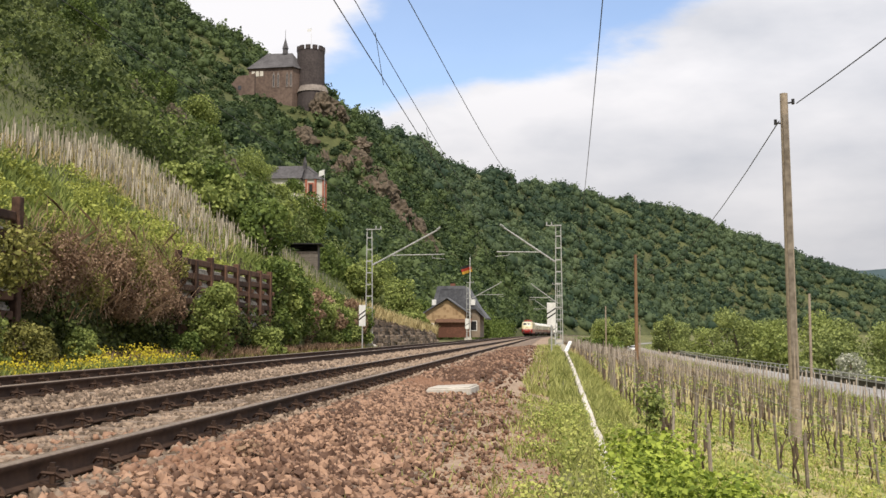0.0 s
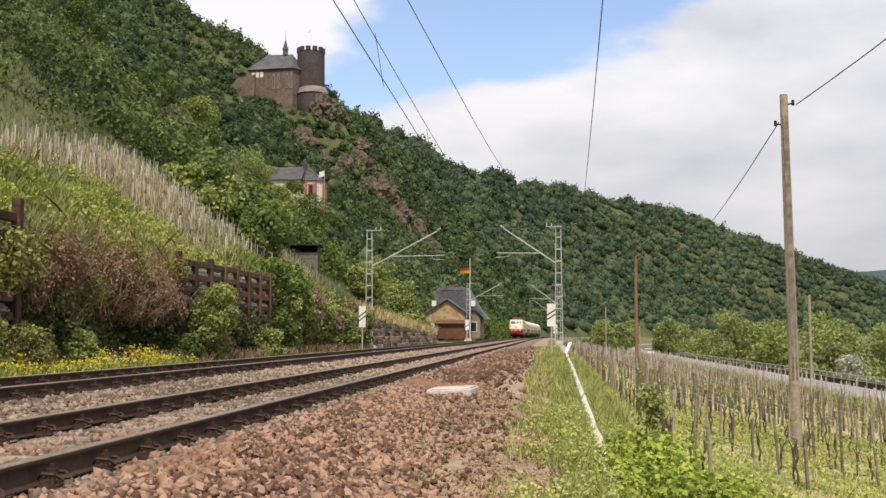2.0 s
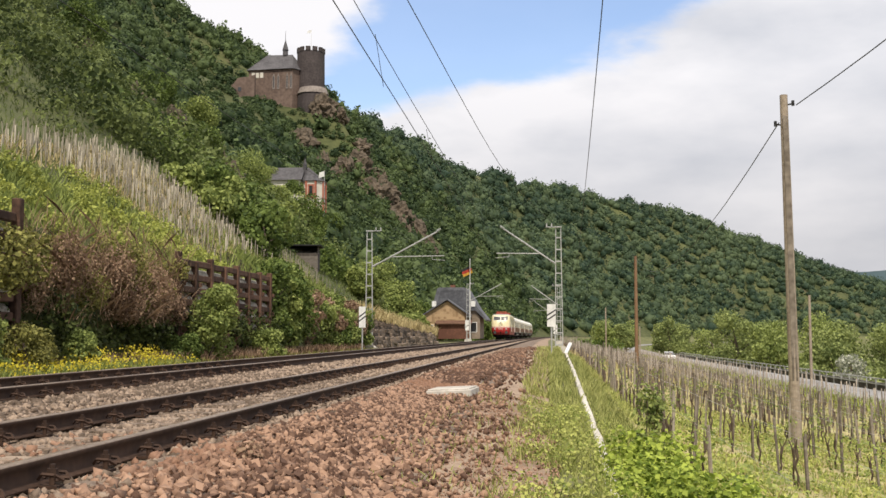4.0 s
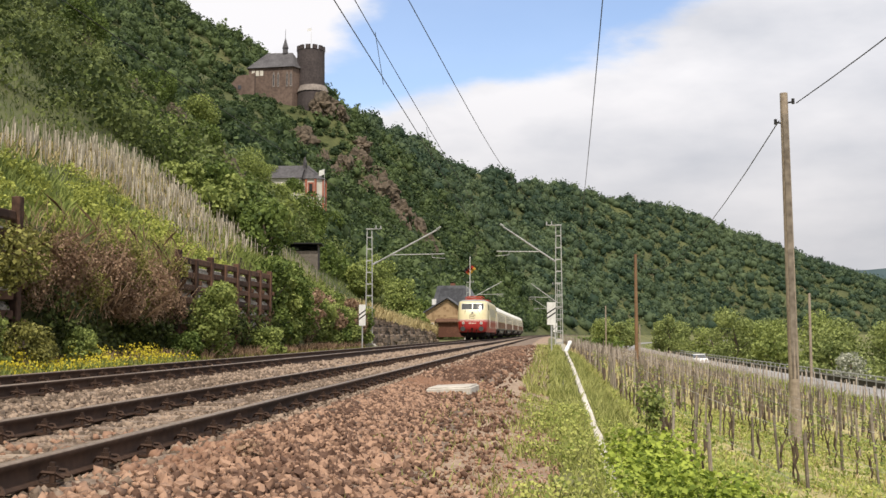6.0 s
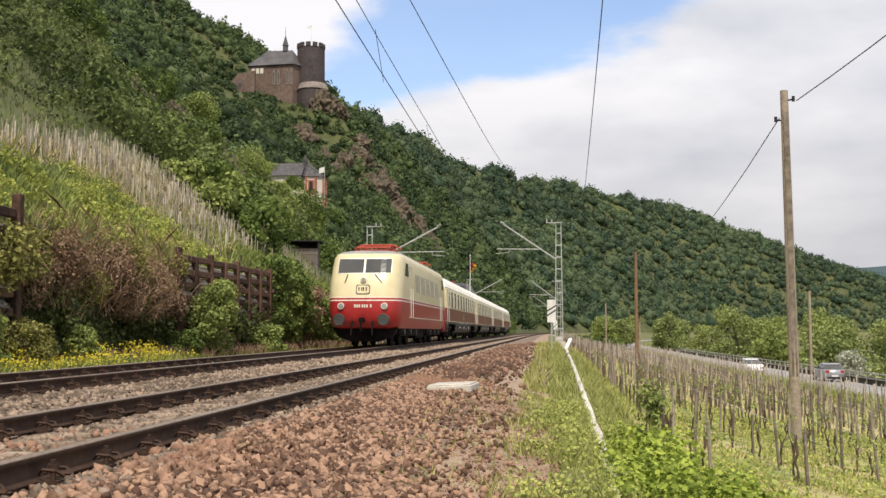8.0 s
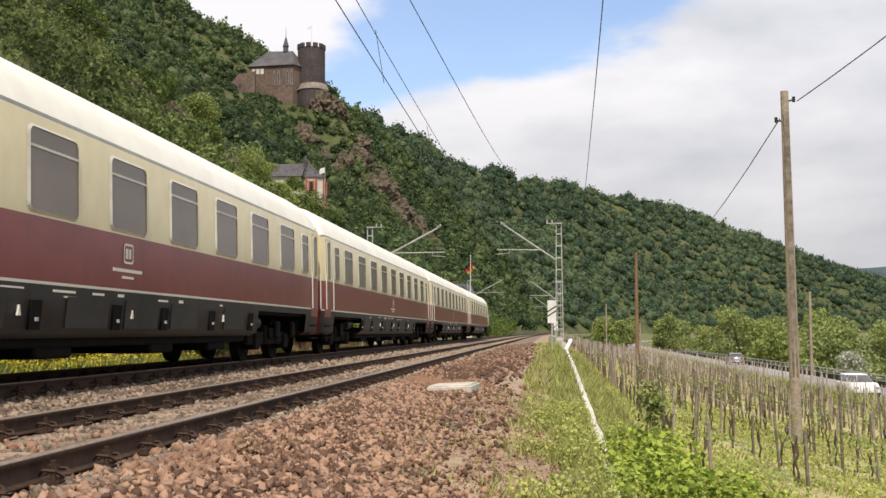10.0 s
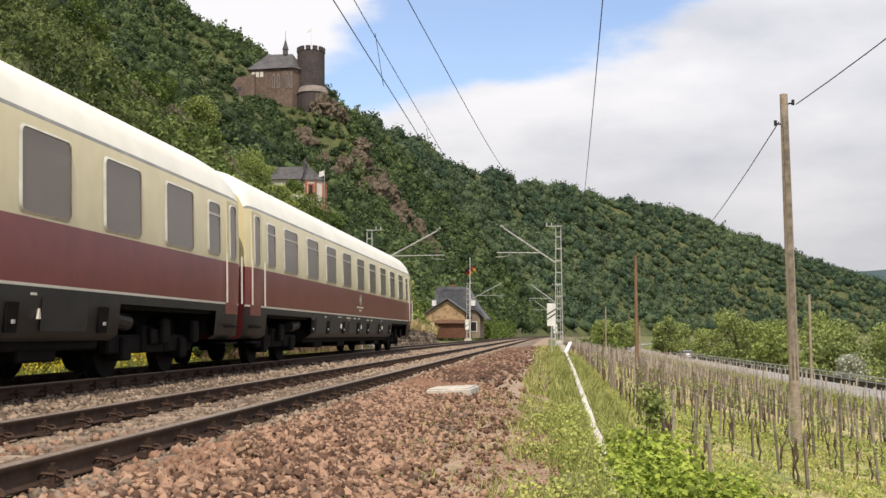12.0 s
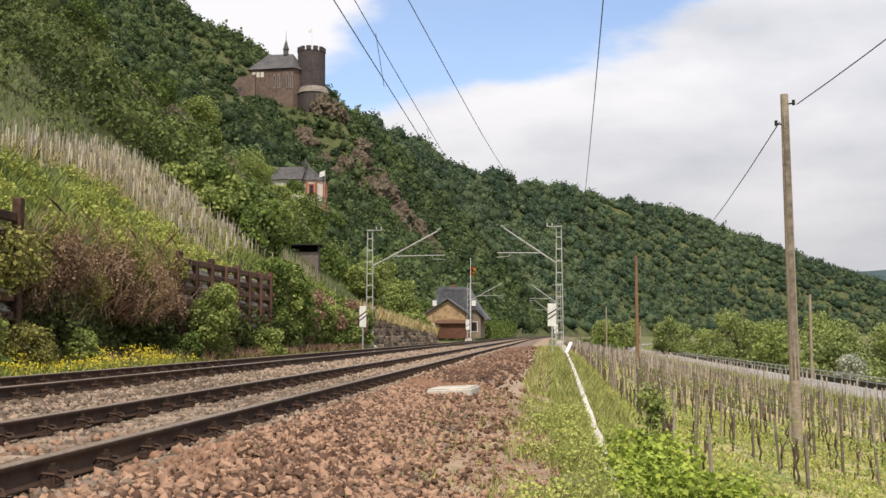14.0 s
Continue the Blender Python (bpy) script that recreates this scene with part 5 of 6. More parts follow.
prism(bm, [(0.0, 4.0), (7.0, 4.0), (3.5, 6.9)], "x", -8.4, 0.4)
part("nave_roof", bm, M_DARKSLATE, chapel, "dark slate saddle roof")
oct_ = [(2.1 + 2.35 * math.cos(radians(22.5 + 45 * i)), 3.0 + 2.35 * math.sin(radians(22.5 + 45 * i))) for i in range(8)]
bm = bmesh.new()
prism(bm, oct_, "z", -4, 4.0)
part("choir", bm, M_PALEWALL, chapel)
bm = bmesh.new()
v0 = [bm.verts.new((2.1 + (x - 2.1) * 1.14, 3.0 + (y - 3.0) * 1.14, 3.9)) for x, y in oct_]
tip = bm.verts.new((1.0, 3.0, 6.9))
for i in range(8):
    bm.faces.new((v0[i], v0[(i + 1) % 8], tip))
bm.faces.new(v0)
part("choir_roof", bm, M_DARKSLATE, chapel, "dark slate pyramid roof")
for i in range(8):
    x, y = oct_[i]
    bm = bmesh.new()
    box(bm, x - 0.2, x + 0.2, y - 0.2, y + 0.2, -2, 3.85)
    part("corner_stone", bm, M_REDSTONE, chapel, "red sandstone corner")
for x, y, w in ((2.1, 0.8, 0.6), (4.1, 2.9, 0.6), (-3.3, 0.47, 0.5), (-6.4, 0.47, 0.5)):
    bm = bmesh.new()
    box(bm, x - w, x + w, y - 0.06, y + 0.12, 0.5 if w > 0.55 else 1.8, 3.2, 0.05)
    f = part("window", bm, M_REDSTONE if w > 0.55 else M_PALEWALL, chapel, "arched window in a stone surround")
    bm = bmesh.new()
    box(bm, x - w * 0.55, x + w * 0.55, y - 0.10, y - 0.02, 0.8 if w > 0.55 else 2.0, 2.9)
    part("pane", bm, M_WINDOW, f)
bm = bmesh.new()
box(bm, 0.1, 0.7, 2.6, 3.4, 5.8, 7.3)
rod(bm, (0.4, 3.0, 7.3), (0.4, 3.0, 8.6), 0.42, 0.03, 6)
part("bell_turret", bm, M_DARKSLATE, chapel)
chapel_flag = thing("white_flag", pose(-41.9, 194, 26.9), "small white flag on a pole beside the chapel", "flag")
bm = bmesh.new()
rod(bm, (0, 0, -1), (0, 0, 5.6), 0.06, seg=6)
part("pole", bm, M_STEEL, chapel_flag)
bm = bmesh.new()
prism(bm, [(-1.1, 4.1), (0, 4.5), (0, 5.5), (-1.0, 5.2)], "y", -0.02, 0.02)
part("cloth", bm, M_WHITE, chapel_flag)

# ---- castle ----
M_CASTLE = material("castle_stone", (0.09, 0.062, 0.05), (0.21, 0.15, 0.12), 1.2, coarse=0.12, bump=0.08, bump_scale=1.5)
M_CAPSTONE = material("worn_pale_stone", (0.15, 0.125, 0.11), (0.30, 0.26, 0.23), 1.5, coarse=0.3, bump=0.03)
M_TOWER = material("tower_stone", (0.040, 0.032, 0.032), (0.095, 0.078, 0.075), 1.5, coarse=0.2, bump=0.08, bump_scale=1.5)
castle = thing("hill_castle", pose(-93, 350, 80.5), "brown stone castle with chapel hall and dark round tower", "castle")
bm = bmesh.new()
prism(bm, [(-9.3, -1), (6.5, -2.5), (9.0, 1.5), (9.0, 11), (-9.3, 11)], "z", -9, 12.3)
part("hall", bm, M_CASTLE, castle)
bm = bmesh.new()
base = [bm.verts.new(q) for q in ((-10.0, -1.6, 12.1), (6.8, -3.2, 12.1), (9.8, 1.3, 12.1), (9.8, 11.6, 12.1), (-10.0, 11.6, 12.1))]
r0, r1 = bm.verts.new((-4.4, 5, 19.0)), bm.verts.new((4.6, 5, 19.0))
for q in ((base[0], base[1], r1, r0), (base[1], base[2], r1), (base[2], base[3], r1), (base[3], base[4], r0, r1), (base[4], base[0], r0), tuple(base)):
    bm.faces.new(q)
part("hall_roof", bm, M_DARKSLATE, castle, "grey hipped slate roof")
bm = bmesh.new()
rod(bm, (2.0, 5, 18.6), (2.0, 5, 20.6), 1.0, 0.9, 8)
rod(bm, (2.0, 5, 20.6), (2.0, 5, 24.4), 1.15, 0.05, 8)
rod(bm, (2.0, 5, 24.2), (2.0, 5, 27.5), 0.10, 0.05, 5)
part("spire", bm, M_DARKSLATE, castle, "small slate ridge spire")
for i, x in enumerate((-7.6, -6.1, -4.6)):
    bm = bmesh.new()
    y = -1.0 - (x + 9.3) * 1.5 / 15.8
    box(bm, x - 0.55, x + 0.55, y - 0.12, y + 0.1, 9.4, 11.2)
    part("hall_window", bm, M_PALEWALL, castle, "pale hall window")
for x in (-0.2, 1.4, 4.6, 6.0):
    bm = bmesh.new()
    y = -1.0 - (x + 9.3) * 1.5 / 15.8
    prism(bm, [(x - 0.42, 5.2), (x + 0.42, 5.2), (x + 0.42, 9.6), (x, 10.8), (x - 0.42, 9.6)], "y", y - 0.14, y + 0.1)
    w = part("lancet_window", bm, M_CAPSTONE, castle, "pointed lancet window with pale tracery")
    bm = bmesh.new()
    box(bm, x - 0.16, x + 0.16, y - 0.2, y - 0.1, 5.7, 9.6)
    part("pane", bm, M_WINDOW, w)
tower = thing("castle_tower", pose(-81.6, 354, 79.5), "dark round castle keep with battlements and a flagpole", "tower")
bm = bmesh.new()
rod(bm, (0, 0, -8), (0, 0, 20), 5.0, 4.75, 32)
part("drum", bm, M_TOWER, tower)
for i in range(12):
    bm = bmesh.new()
    a = radians(30 * i)
    box(bm, -0.8, 0.8, -0.35, 0.35, 19.9, 21.4, turn=pose(math.cos(a) * 4.55, math.sin(a) * 4.55, 0, 0, 0, 30 * i + 90))
    part("merlon", bm, M_TOWER, tower)
bm = bmesh.new()
rod(bm, (1.6, -3.4, -9), (1.6, -3.4, 4.6), 5.6, 5.2, 24)
part("ring_wall", bm, M_TOWER, tower)
bm = bmesh.new()
rod(bm, (1.6, -3.4, 4.4), (1.6, -3.4, 6.6), 5.5, 4.6, 24)
part("wall_cap", bm, M_CAPSTONE, tower, "pale stone wall cap")
bm = bmesh.new()
rod(bm, (0, 0, 19.5), (0, 0, 28.5), 0.09, 0.06, 6)
prism(bm, [(-1.4, 27.2), (0, 27.4), (0, 28.4), (-1.4, 28.1)], "y", -0.02, 0.02)
part("flagpole", bm, M_WHITE, tower)
ruin = thing("castle_outer_wall", pose(-107.3, 342, 82.0) @ Matrix.Diagonal((1.25, 1, 1.05, 1)), "broken brown castle outer wall with openings", "wall")
bm = bmesh.new()
prism(bm, [(-7.4, -9), (7.4, -9), (7.4, 6.9), (5.4, 6.2), (4.6, 6.3), (2.7, 5.9), (1.2, 3.7), (-1.6, 3.4), (-3.1, 4.6), (-5.1, 2.8), (-6.2, 2.3), (-7.4, 1.4)], "y", -0.5, 0.8)
part("wall", bm, M_CASTLE, ruin)
for x, z in ((-4.7, 0.3), (-3.3, 0.3), (3.3, 1.6)):
    bm = bmesh.new()
    box(bm, x - 0.45, x + 0.45, -0.62, -0.45, z, z + 1.3)
    part("opening", bm, M_WINDOW, ruin, "dark wall opening")
for x0, x1, z in ((-2.9, -0.6, 3.3), (-0.4, 2.4, 2.7)):
    bm = bmesh.new()
    prism(bm, [(x0, z), (x1, z - 0.9), (x1, z - 0.65), (x0 + 0.5, z + 0.5)], "y", -2.6, 0.0)
    part("lean_to_roof", bm, M_DARKSLATE, ruin, "dark slate lean-to roof")

# ---- road: railing, cars ----
railing = thing("road_railing", pose(0, 0, 0), "long grey steel road railing on the river side", "railing")
M_RAILING = material("railing_steel", (0.50, 0.49, 0.47), (0.70, 0.69, 0.66), 3.0, rough=0.5, metal=0.1)
bm = bmesh.new()
box(bm, -0.04, 0.04, -0.04, 0.04, 0, 1.1)
post0 = part("post", bm, M_RAILING, railing)
ry = np.arange(60, 262, 2.5)
post0.matrix_basis = pose(26.0, 60, -3.1)
for y in ry[1:]:
    same("post", post0, pose(26.0 + float(off(y)), float(y), -3.1), railing)
for z in (-2.02, -2.45):
    bm = bmesh.new()
    for a, b in zip(ry, ry[1:]):
        beam(bm, (26.0 + float(off(a)), a, z), (26.0 + float(off(b)), b, z), 0.06, 0.09)
    part("bar", bm, M_RAILING, railing)
M_RIVERWALL = material("dark_river_wall", (0.045, 0.038, 0.03), (0.13, 0.11, 0.09), 2.5, coarse=0.5)
kerb = thing("river_wall", pose(0, 0, 0), "dark low wall beneath the road railing", "wall")
bm = bmesh.new()
for a, b in zip(ry[::4], ry[4::4]):
    beam(bm, (26.2 + float(off(a)), a, -2.85), (26.2 + float(off(b)), b + 0.01, -2.85), 0.3, 1.0)
part("wall", bm, M_RIVERWALL, kerb)


def car(label, paint):
    """A hatchback: lower body with rounded ends, cabin, glass, lights and wheels. It heads along -y."""
    t = thing("car", pose(0, 0, 0), label, "car", "cars on the road")
    def loft(rows, mat_of, mats, name, parent):
        v, f, idx = [], [], []
        k = 10
        for z, w, y0, y1, c in rows:
            for a, b in ((-1, 0), (-1, 1), (-1, 2), (-1, 3), (-1, 4), (1, 4), (1, 3), (1, 2), (1, 1), (1, 0)):
                yy = (y0, y0 + c, (y0 + y1) / 2, y1 - c, y1)[b]
                v.append((a * w * (0.78 if b in (0, 4) else 1.0), yy, z))
        for i in range(len(rows) - 1):
            for j in range(k):
                f.append((i * k + j, i * k + (j + 1) % k, (i + 1) * k + (j + 1) % k, (i + 1) * k + j))
                idx.append(mat_of(i, j))
        n = len(rows) - 1
        f2 = [tuple(n * k + q for q in s) for s in ((0, 1, 8, 9), (1, 2, 7, 8), (2, 3, 6, 7), (3, 4, 5, 6))]
        return array_mesh(name, v, f + f2, mats, parent, idx=idx + [0] * 4)
    body = loft([(0.22, 0.80, -2.0, 2.0, 0.3), (0.45, 0.87, -2.08, 2.06, 0.35), (0.70, 0.88, -2.05, 2.08, 0.4), (0.92, 0.86, -1.85, 2.05, 0.45), (0.98, 0.80, -1.6, 1.98, 0.45)],
                lambda i, j: 0, [paint], "body", t)
    loft([(0.97, 0.80, -1.0, 1.92, 0.3), (1.40, 0.66, -0.25, 1.62, 0.25)], lambda i, j: 0, [M_CABGLASS], "window_band", t)
    loft([(1.395, 0.67, -0.28, 1.64, 0.25), (1.46, 0.60, -0.1, 1.45, 0.25)], lambda i, j: 0, [paint], "roof", t)
    for s in (-1, 1):
        for y in (-1.28, 1.28):
            bm = bmesh.new()
            rod(bm, (s * 0.68, y, 0.31), (s * 0.885, y, 0.31), 0.31, seg=18)
            w = part("wheel", bm, M_UNDER, t)
            bm = bmesh.new()
            rod(bm, (s * 0.88, y, 0.31), (s * 0.90, y, 0.31), 0.19, seg=12)
            part("rim", bm, M_STEEL, w)
        bm = bmesh.new()
        box(bm, s * 0.58 - 0.13, s * 0.58 + 0.13, 1.96, 2.09, 0.72, 0.94, 0.02)
        part("tail_light", bm, M_LOCORED, t, "red tail light")
        bm = bmesh.new()
        box(bm, s * 0.60 - 0.14, s * 0.60 + 0.14, -2.08, -1.9, 0.60, 0.76, 0.03)
        part("headlight", bm, M_LAMP, t, "clear headlight")
    for y in (-2.08, 2.08):
        bm = bmesh.new()
        box(bm, -0.26, 0.26, y - 0.015, y + 0.015, 0.42, 0.53)
        part("plate", bm, M_WHITE, t)
        bm = bmesh.new()
        box(bm, -0.8, 0.8, y - 0.03, y + 0.03, 0.26, 0.40, 0.02)
        part("bumper", bm, M_SKIRT, t)
    return t


M_SILVER = material("silver_car_paint", (0.36, 0.36, 0.37), (0.46, 0.46, 0.47), 1.0, rough=0.3, metal=0.5, spec=0.6)
M_CARWHITE = material("white_car_paint", (0.75, 0.75, 0.75), (0.82, 0.82, 0.82), 1.0, rough=0.3, spec=0.6)
SILVER_CAR = car("silver hatchback driving along the river road", M_SILVER)
WHITE_CAR = car("white hatchback driving along the river road", M_CARWHITE)


def more_motions():
    walk(SILVER_CAR, [(t, pose(23.0, 79 + 22.3 * (t - 7.5), -2.70, 0, 0, 180)) for t in (0, 3.5, 7, 10.5, 14)])
    walk(WHITE_CAR, [(t, pose(19.2, 115 - 17.2 * (t - 7.3), -2.70)) for t in (0, 3.5, 7, 10.5, 14)])
    # the flag streams out in the first seconds, droops for a while, and lifts again
    lift = [(0, 0.75), (1, 0.95), (3.2, 0.9), (5.3, 0.25), (8.2, 0.12), (10.5, 0.5), (11.2, 0.45), (12.5, 0.05), (14, 0.15)]
    rows = [[] for _ in FLAG_LEAVES]
    for i in range(71):
        t = i * 0.2
        s = float(np.interp(t, [a for a, _ in lift], [b for _, b in lift]))
        m = Matrix.Identity(4)
        for k in range(len(FLAG_LEAVES)):
            swing = 26 * math.sin(t * 7.5 - k * 1.1)
            droop = -(1 - s) * 66
            fold = (1 - s) * 72 * (-1) ** k
            m = m @ pose(-0.30 if k else 0, 0, 0, 0, 0, swing if k == 0 else fold + 26 * s * (math.sin(t * 7.5 - k * 1.1) - math.sin(t * 7.5 - (k - 1) * 1.1)))
            if k == 0:
                m = m @ pose(0, 0, 0, 0, droop, 0)
            rows[k].append((t, m.copy()))
    for L, r in zip(FLAG_LEAVES, rows):
        walk(L, r)

# ---- plants on the left bank and slope ----


def mass(name, lobes, n, size, mat, label, rough=0.25, kind="stuff"):
    """A thicket of leaves over a set of lobes in world places."""
    p, d = crown_points(n, lobes, rough)
    p[:, 2] = np.maximum(p[:, 2], ground_z(p[:, 0], p[:, 1]) + 0.02)
    return tagged(array_mesh(name, *leaves(p, d, size), mat), label, kind=kind)


def blades(name, pts, height, width, mat, label, lean=0.35, parent=None, kind="stuff"):
    """Grass blades standing at points."""
    n = len(pts)
    a = RNG.uniform(0, 6.283, n)
    h = height * RNG.uniform(0.45, 1.25, n)
    side = np.stack([np.cos(a), np.sin(a), np.zeros(n)], 1) * (width * RNG.uniform(0.6, 1.3, n))[:, None]
    tip = np.stack([RNG.normal(0, lean, n) * h, RNG.normal(0, lean, n) * h, h], 1)
    mid = tip * (0.45, 0.45, 0.58)
    v = np.stack([pts - side, pts + side, pts + mid + side * 0.8, pts + tip, pts + mid - side * 0.8], 1).reshape(-1, 3)
    f = np.arange(5 * n).reshape(n, 5)
    return tagged(array_mesh(name, v, f, mat, parent), label, kind=kind)


def floor_points(n, x0, x1, y0, y1, clump=0.0):
    x, y = RNG.uniform(x0, x1, n), RNG.uniform(y0, y1, n)
    if clump:
        m = np.sin(x * 3.1 + 1.3 * np.sin(y * 1.7)) + np.sin(y * 2.3 + x) > RNG.uniform(-1.6, clump, n)
        x, y = x[m], y[m]
    e = np.abs(x - np.interp(y, (8, 17.8, 36, 55), (0.59, 0.72, 0.85, 0.87))) > np.interp(y, (8, 30, 55), (0.06, 0.11, 0.2))
    x, y = x[e], y[e]
    return np.stack([x + off(y), y, ground_z(x + off(y), y)], 1)


def bank_lobes(y0, y1, x0, x1, z0, z1, n, s0, s1):
    return [((RNG.uniform(x0, x1), RNG.uniform(y0, y1), RNG.uniform(z0, z1)), (RNG.uniform(s0, s1),) * 3) for _ in range(n)]


mass("bramble_thicket", bank_lobes(22.6, 32.6, -12.5, -11.7, 2.3, 3.65, 40, 0.35, 0.6), 26000, 0.07, L_OLIVE, "tangled olive bramble hanging over the bank")
mass("dry_bramble", bank_lobes(22.6, 32.8, -12.2, -11.5, 2.1, 3.4, 36, 0.35, 0.65), 17000, 0.06, L_BROWN, "brown dry bramble twigs hanging over the bank")
# leaves painted dark stand for the shade beneath the overhang
mass("dark_undergrowth", bank_lobes(16, 45, -12.4, -11.7, 0.7, 2.0, 56, 0.4, 0.8), 14000, 0.10, L_SHADE, "undergrowth at the foot of the bank, its leaves coloured dark for shade")
mass("bank_bramble", bank_lobes(16, 22.6, -12.2, -11.4, 1.0, 3.3, 12, 0.4, 0.8), 6000, 0.09, L_OLIVE, "olive bramble growing through the timber wall")
# twigs hanging from the bramble
tw = np.stack([RNG.uniform(-12.1, -11.2, 1100), RNG.uniform(22.4, 32.6, 1100), RNG.uniform(1.6, 4.2, 1100)], 1)
blades("hanging_twigs", tw, 0.6, 0.008, L_BROWN, "thin brown hanging bramble stems", 0.7)


def stake_band(fy):
    """The vineyard's lower and upper edge on the slope."""
    return (np.interp(fy, (28, 32, 36, 39, 41, 44, 50, 62), (0.021, 0.027, 0.030, 0.025, 0.015, 0.010, 0.006, 0.005)),
            np.interp(fy, (28, 33, 39, 45, 50, 53, 57, 66), (0.025, 0.036, 0.043, 0.052, 0.051, 0.041, 0.029, 0.016)))


def stake_place(y0, y1):
    while True:
        fy, v = RNG.uniform(y0, y1), RNG.uniform(0.004, 0.053)
        lo, hi_v = stake_band(fy)
        if lo < v < hi_v:
            return hill(fy, v)


slope = []
for _ in range(15000):
    fy, v = RNG.uniform(14, 66), abs(RNG.normal(0, 0.012))
    slope.append(hill(fy, v))
slope = np.array(slope)
blades("bank_grass", slope, 0.40, 0.03, L_LIGHT, "fresh green grass along the top of the bank", 0.4)
blades("slope_grass", np.array([hill(RNG.uniform(16, 100), RNG.uniform(0.0, 0.13)) for _ in range(16000)]), 0.26, 0.03, L_SCRUB, "rough olive grass on the slope")
blades("slope_dry_grass", np.array([stake_place(29, 66) for _ in range(9000)]), 0.28, 0.022, L_DRY, "pale dry grass between the vine stakes")
sl = []
while len(sl) < 130:
    fy = RNG.uniform(15, 44)
    v = RNG.uniform(0.0, float(stake_band(fy)[0]) * 0.95)
    sl.append((tuple(hill(fy, v) + (0, 0, 0.05)), (RNG.uniform(0.35, 0.8), RNG.uniform(0.35, 0.8), RNG.uniform(0.25, 0.5))))
mass("bank_weeds", sl, 40000, 0.085, L_BANKWEED, "bright green weeds along the top of the bank")


def shrub(x, y, h, r, size, n, mat, label, z=None, group="shrubs on the bank"):
    return tree("shrub", x, y, float(ground_z(x, y)) - 0.05 if z is None else z, h, r, size, n, mat, label, lift=0.08, group=group, category="shrub", lobes=13)


shrub(-10.95, 33.4, 2.6, 1.0, 0.085, 5600, L_LIGHT, "fresh green leafy shrub before the timber wall")
shrub(-11.2, 31.4, 1.0, 0.7, 0.08, 2600, L_MID, "green leafy shrub before the timber wall")
shrub(-11.0, 40.5, 1.2, 0.8, 0.085, 2600, L_LIGHT, "low fresh green shrub before the timber wall")
shrub(-11.1, 21.4, 1.35, 0.7, 0.06, 3600, L_OLIVE, "yellowish flowering shrub at the foot of the bank")
shrub(-11.2, 19.6, 1.5, 0.8, 0.07, 3600, L_LIGHT, "fresh green leafy shrub at the foot of the bank")
shrub(-11.2, 24.4, 1.15, 0.55, 0.065, 2600, L_LIGHT, "green leafy shrub at the foot of the bank")
for i in range(22):
    y = 44.8 + i * 0.95 + RNG.uniform(-0.3, 0.3)
    h = float(np.interp(y, (44, 48, 53, 58, 63), (4.4, 4.6, 3.6, 3.4, 3.0))) * RNG.uniform(0.75, 1.1)
    x = -12.3 + RNG.uniform(-0.6, 0.7)
    shrub(x, float(y), h, 1.3, 0.13, 3000, (L_MID, L_LIGHT, L_LIGHT, L_BROWN, L_LIGHT)[i % 5] if y > 50 else (L_MID, L_LIGHT)[i % 2],
          ("dense green hedge shrub on the bank", "fresh green hedge shrub on the bank", "fresh green hedge shrub on the bank", "half-dry brown shrub on the bank",
           "fresh green hedge shrub on the bank")[i % 5] if y > 50 else ("dense green hedge shrub on the bank", "fresh green hedge shrub on the bank")[i % 2])
for i in range(14):
    fy, v = RNG.uniform(46, 66), RNG.uniform(0.005, 0.045)
    q = hill(fy, v)
    if -0.262 < q[0] / q[1] < -0.205:
        continue
    shrub(float(q[0]), float(q[1]), RNG.uniform(1.6, 3.2), 1.5, 0.2, 1500, (L_LIGHT, L_MID)[i % 2], ("fresh green shrub on the slope", "green shrub on the slope")[i % 2], float(q[2]) - 0.3,
          "shrubs on the slope")
# flowers and weeds along the far track
blades("verge_grass", floor_points(5000, -11.6, -9.8, 12, 62, 0.3), 0.26, 0.018, L_OLIVE, "rough grass along the far track")
fp = floor_points(5600, -11.3, -9.9, 15, 29.3, 0.3)
fp[:, 2] += RNG.uniform(0.1, 0.42, len(fp)) + np.maximum(0, -10.5 - fp[:, 0]) * 0.35
tagged(array_mesh("yellow_flowers", *leaves(fp, np.tile((0.3, -0.5, 0.8), (len(fp), 1)), 0.05), L_YELLOW), "yellow flowering weeds along the far track", kind="stuff")
blades("flower_stems", floor_points(4400, -11.0, -9.85, 15, 29.5, 0.3), 0.36, 0.012, L_LIGHT, "green stems of the yellow weeds")
blades("rust_weeds", floor_points(9000, -11.9, -10.6, 14, 62, 0.6), 0.45, 0.016, L_BROWN, "rusty brown dry weeds at the foot of the bank")
db = floor_points(5000, -13.6, -11.6, 64, 112)
db[:, 2] = np.interp(db[:, 1], (64, 110), (3.0, 1.6)) + RNG.uniform(-0.3, 0.2, len(db))
blades("bank_dry_grass", db, 0.6, 0.03, L_DRY, "tall pale dry grass above the stone wall")
mass("verge_bush", bank_lobes(172, 340, -15.0, -11.0, 0.8, 4.2, 90, 1.0, 2.4), 20000, 0.30, L_MID, "green bushes along the track")

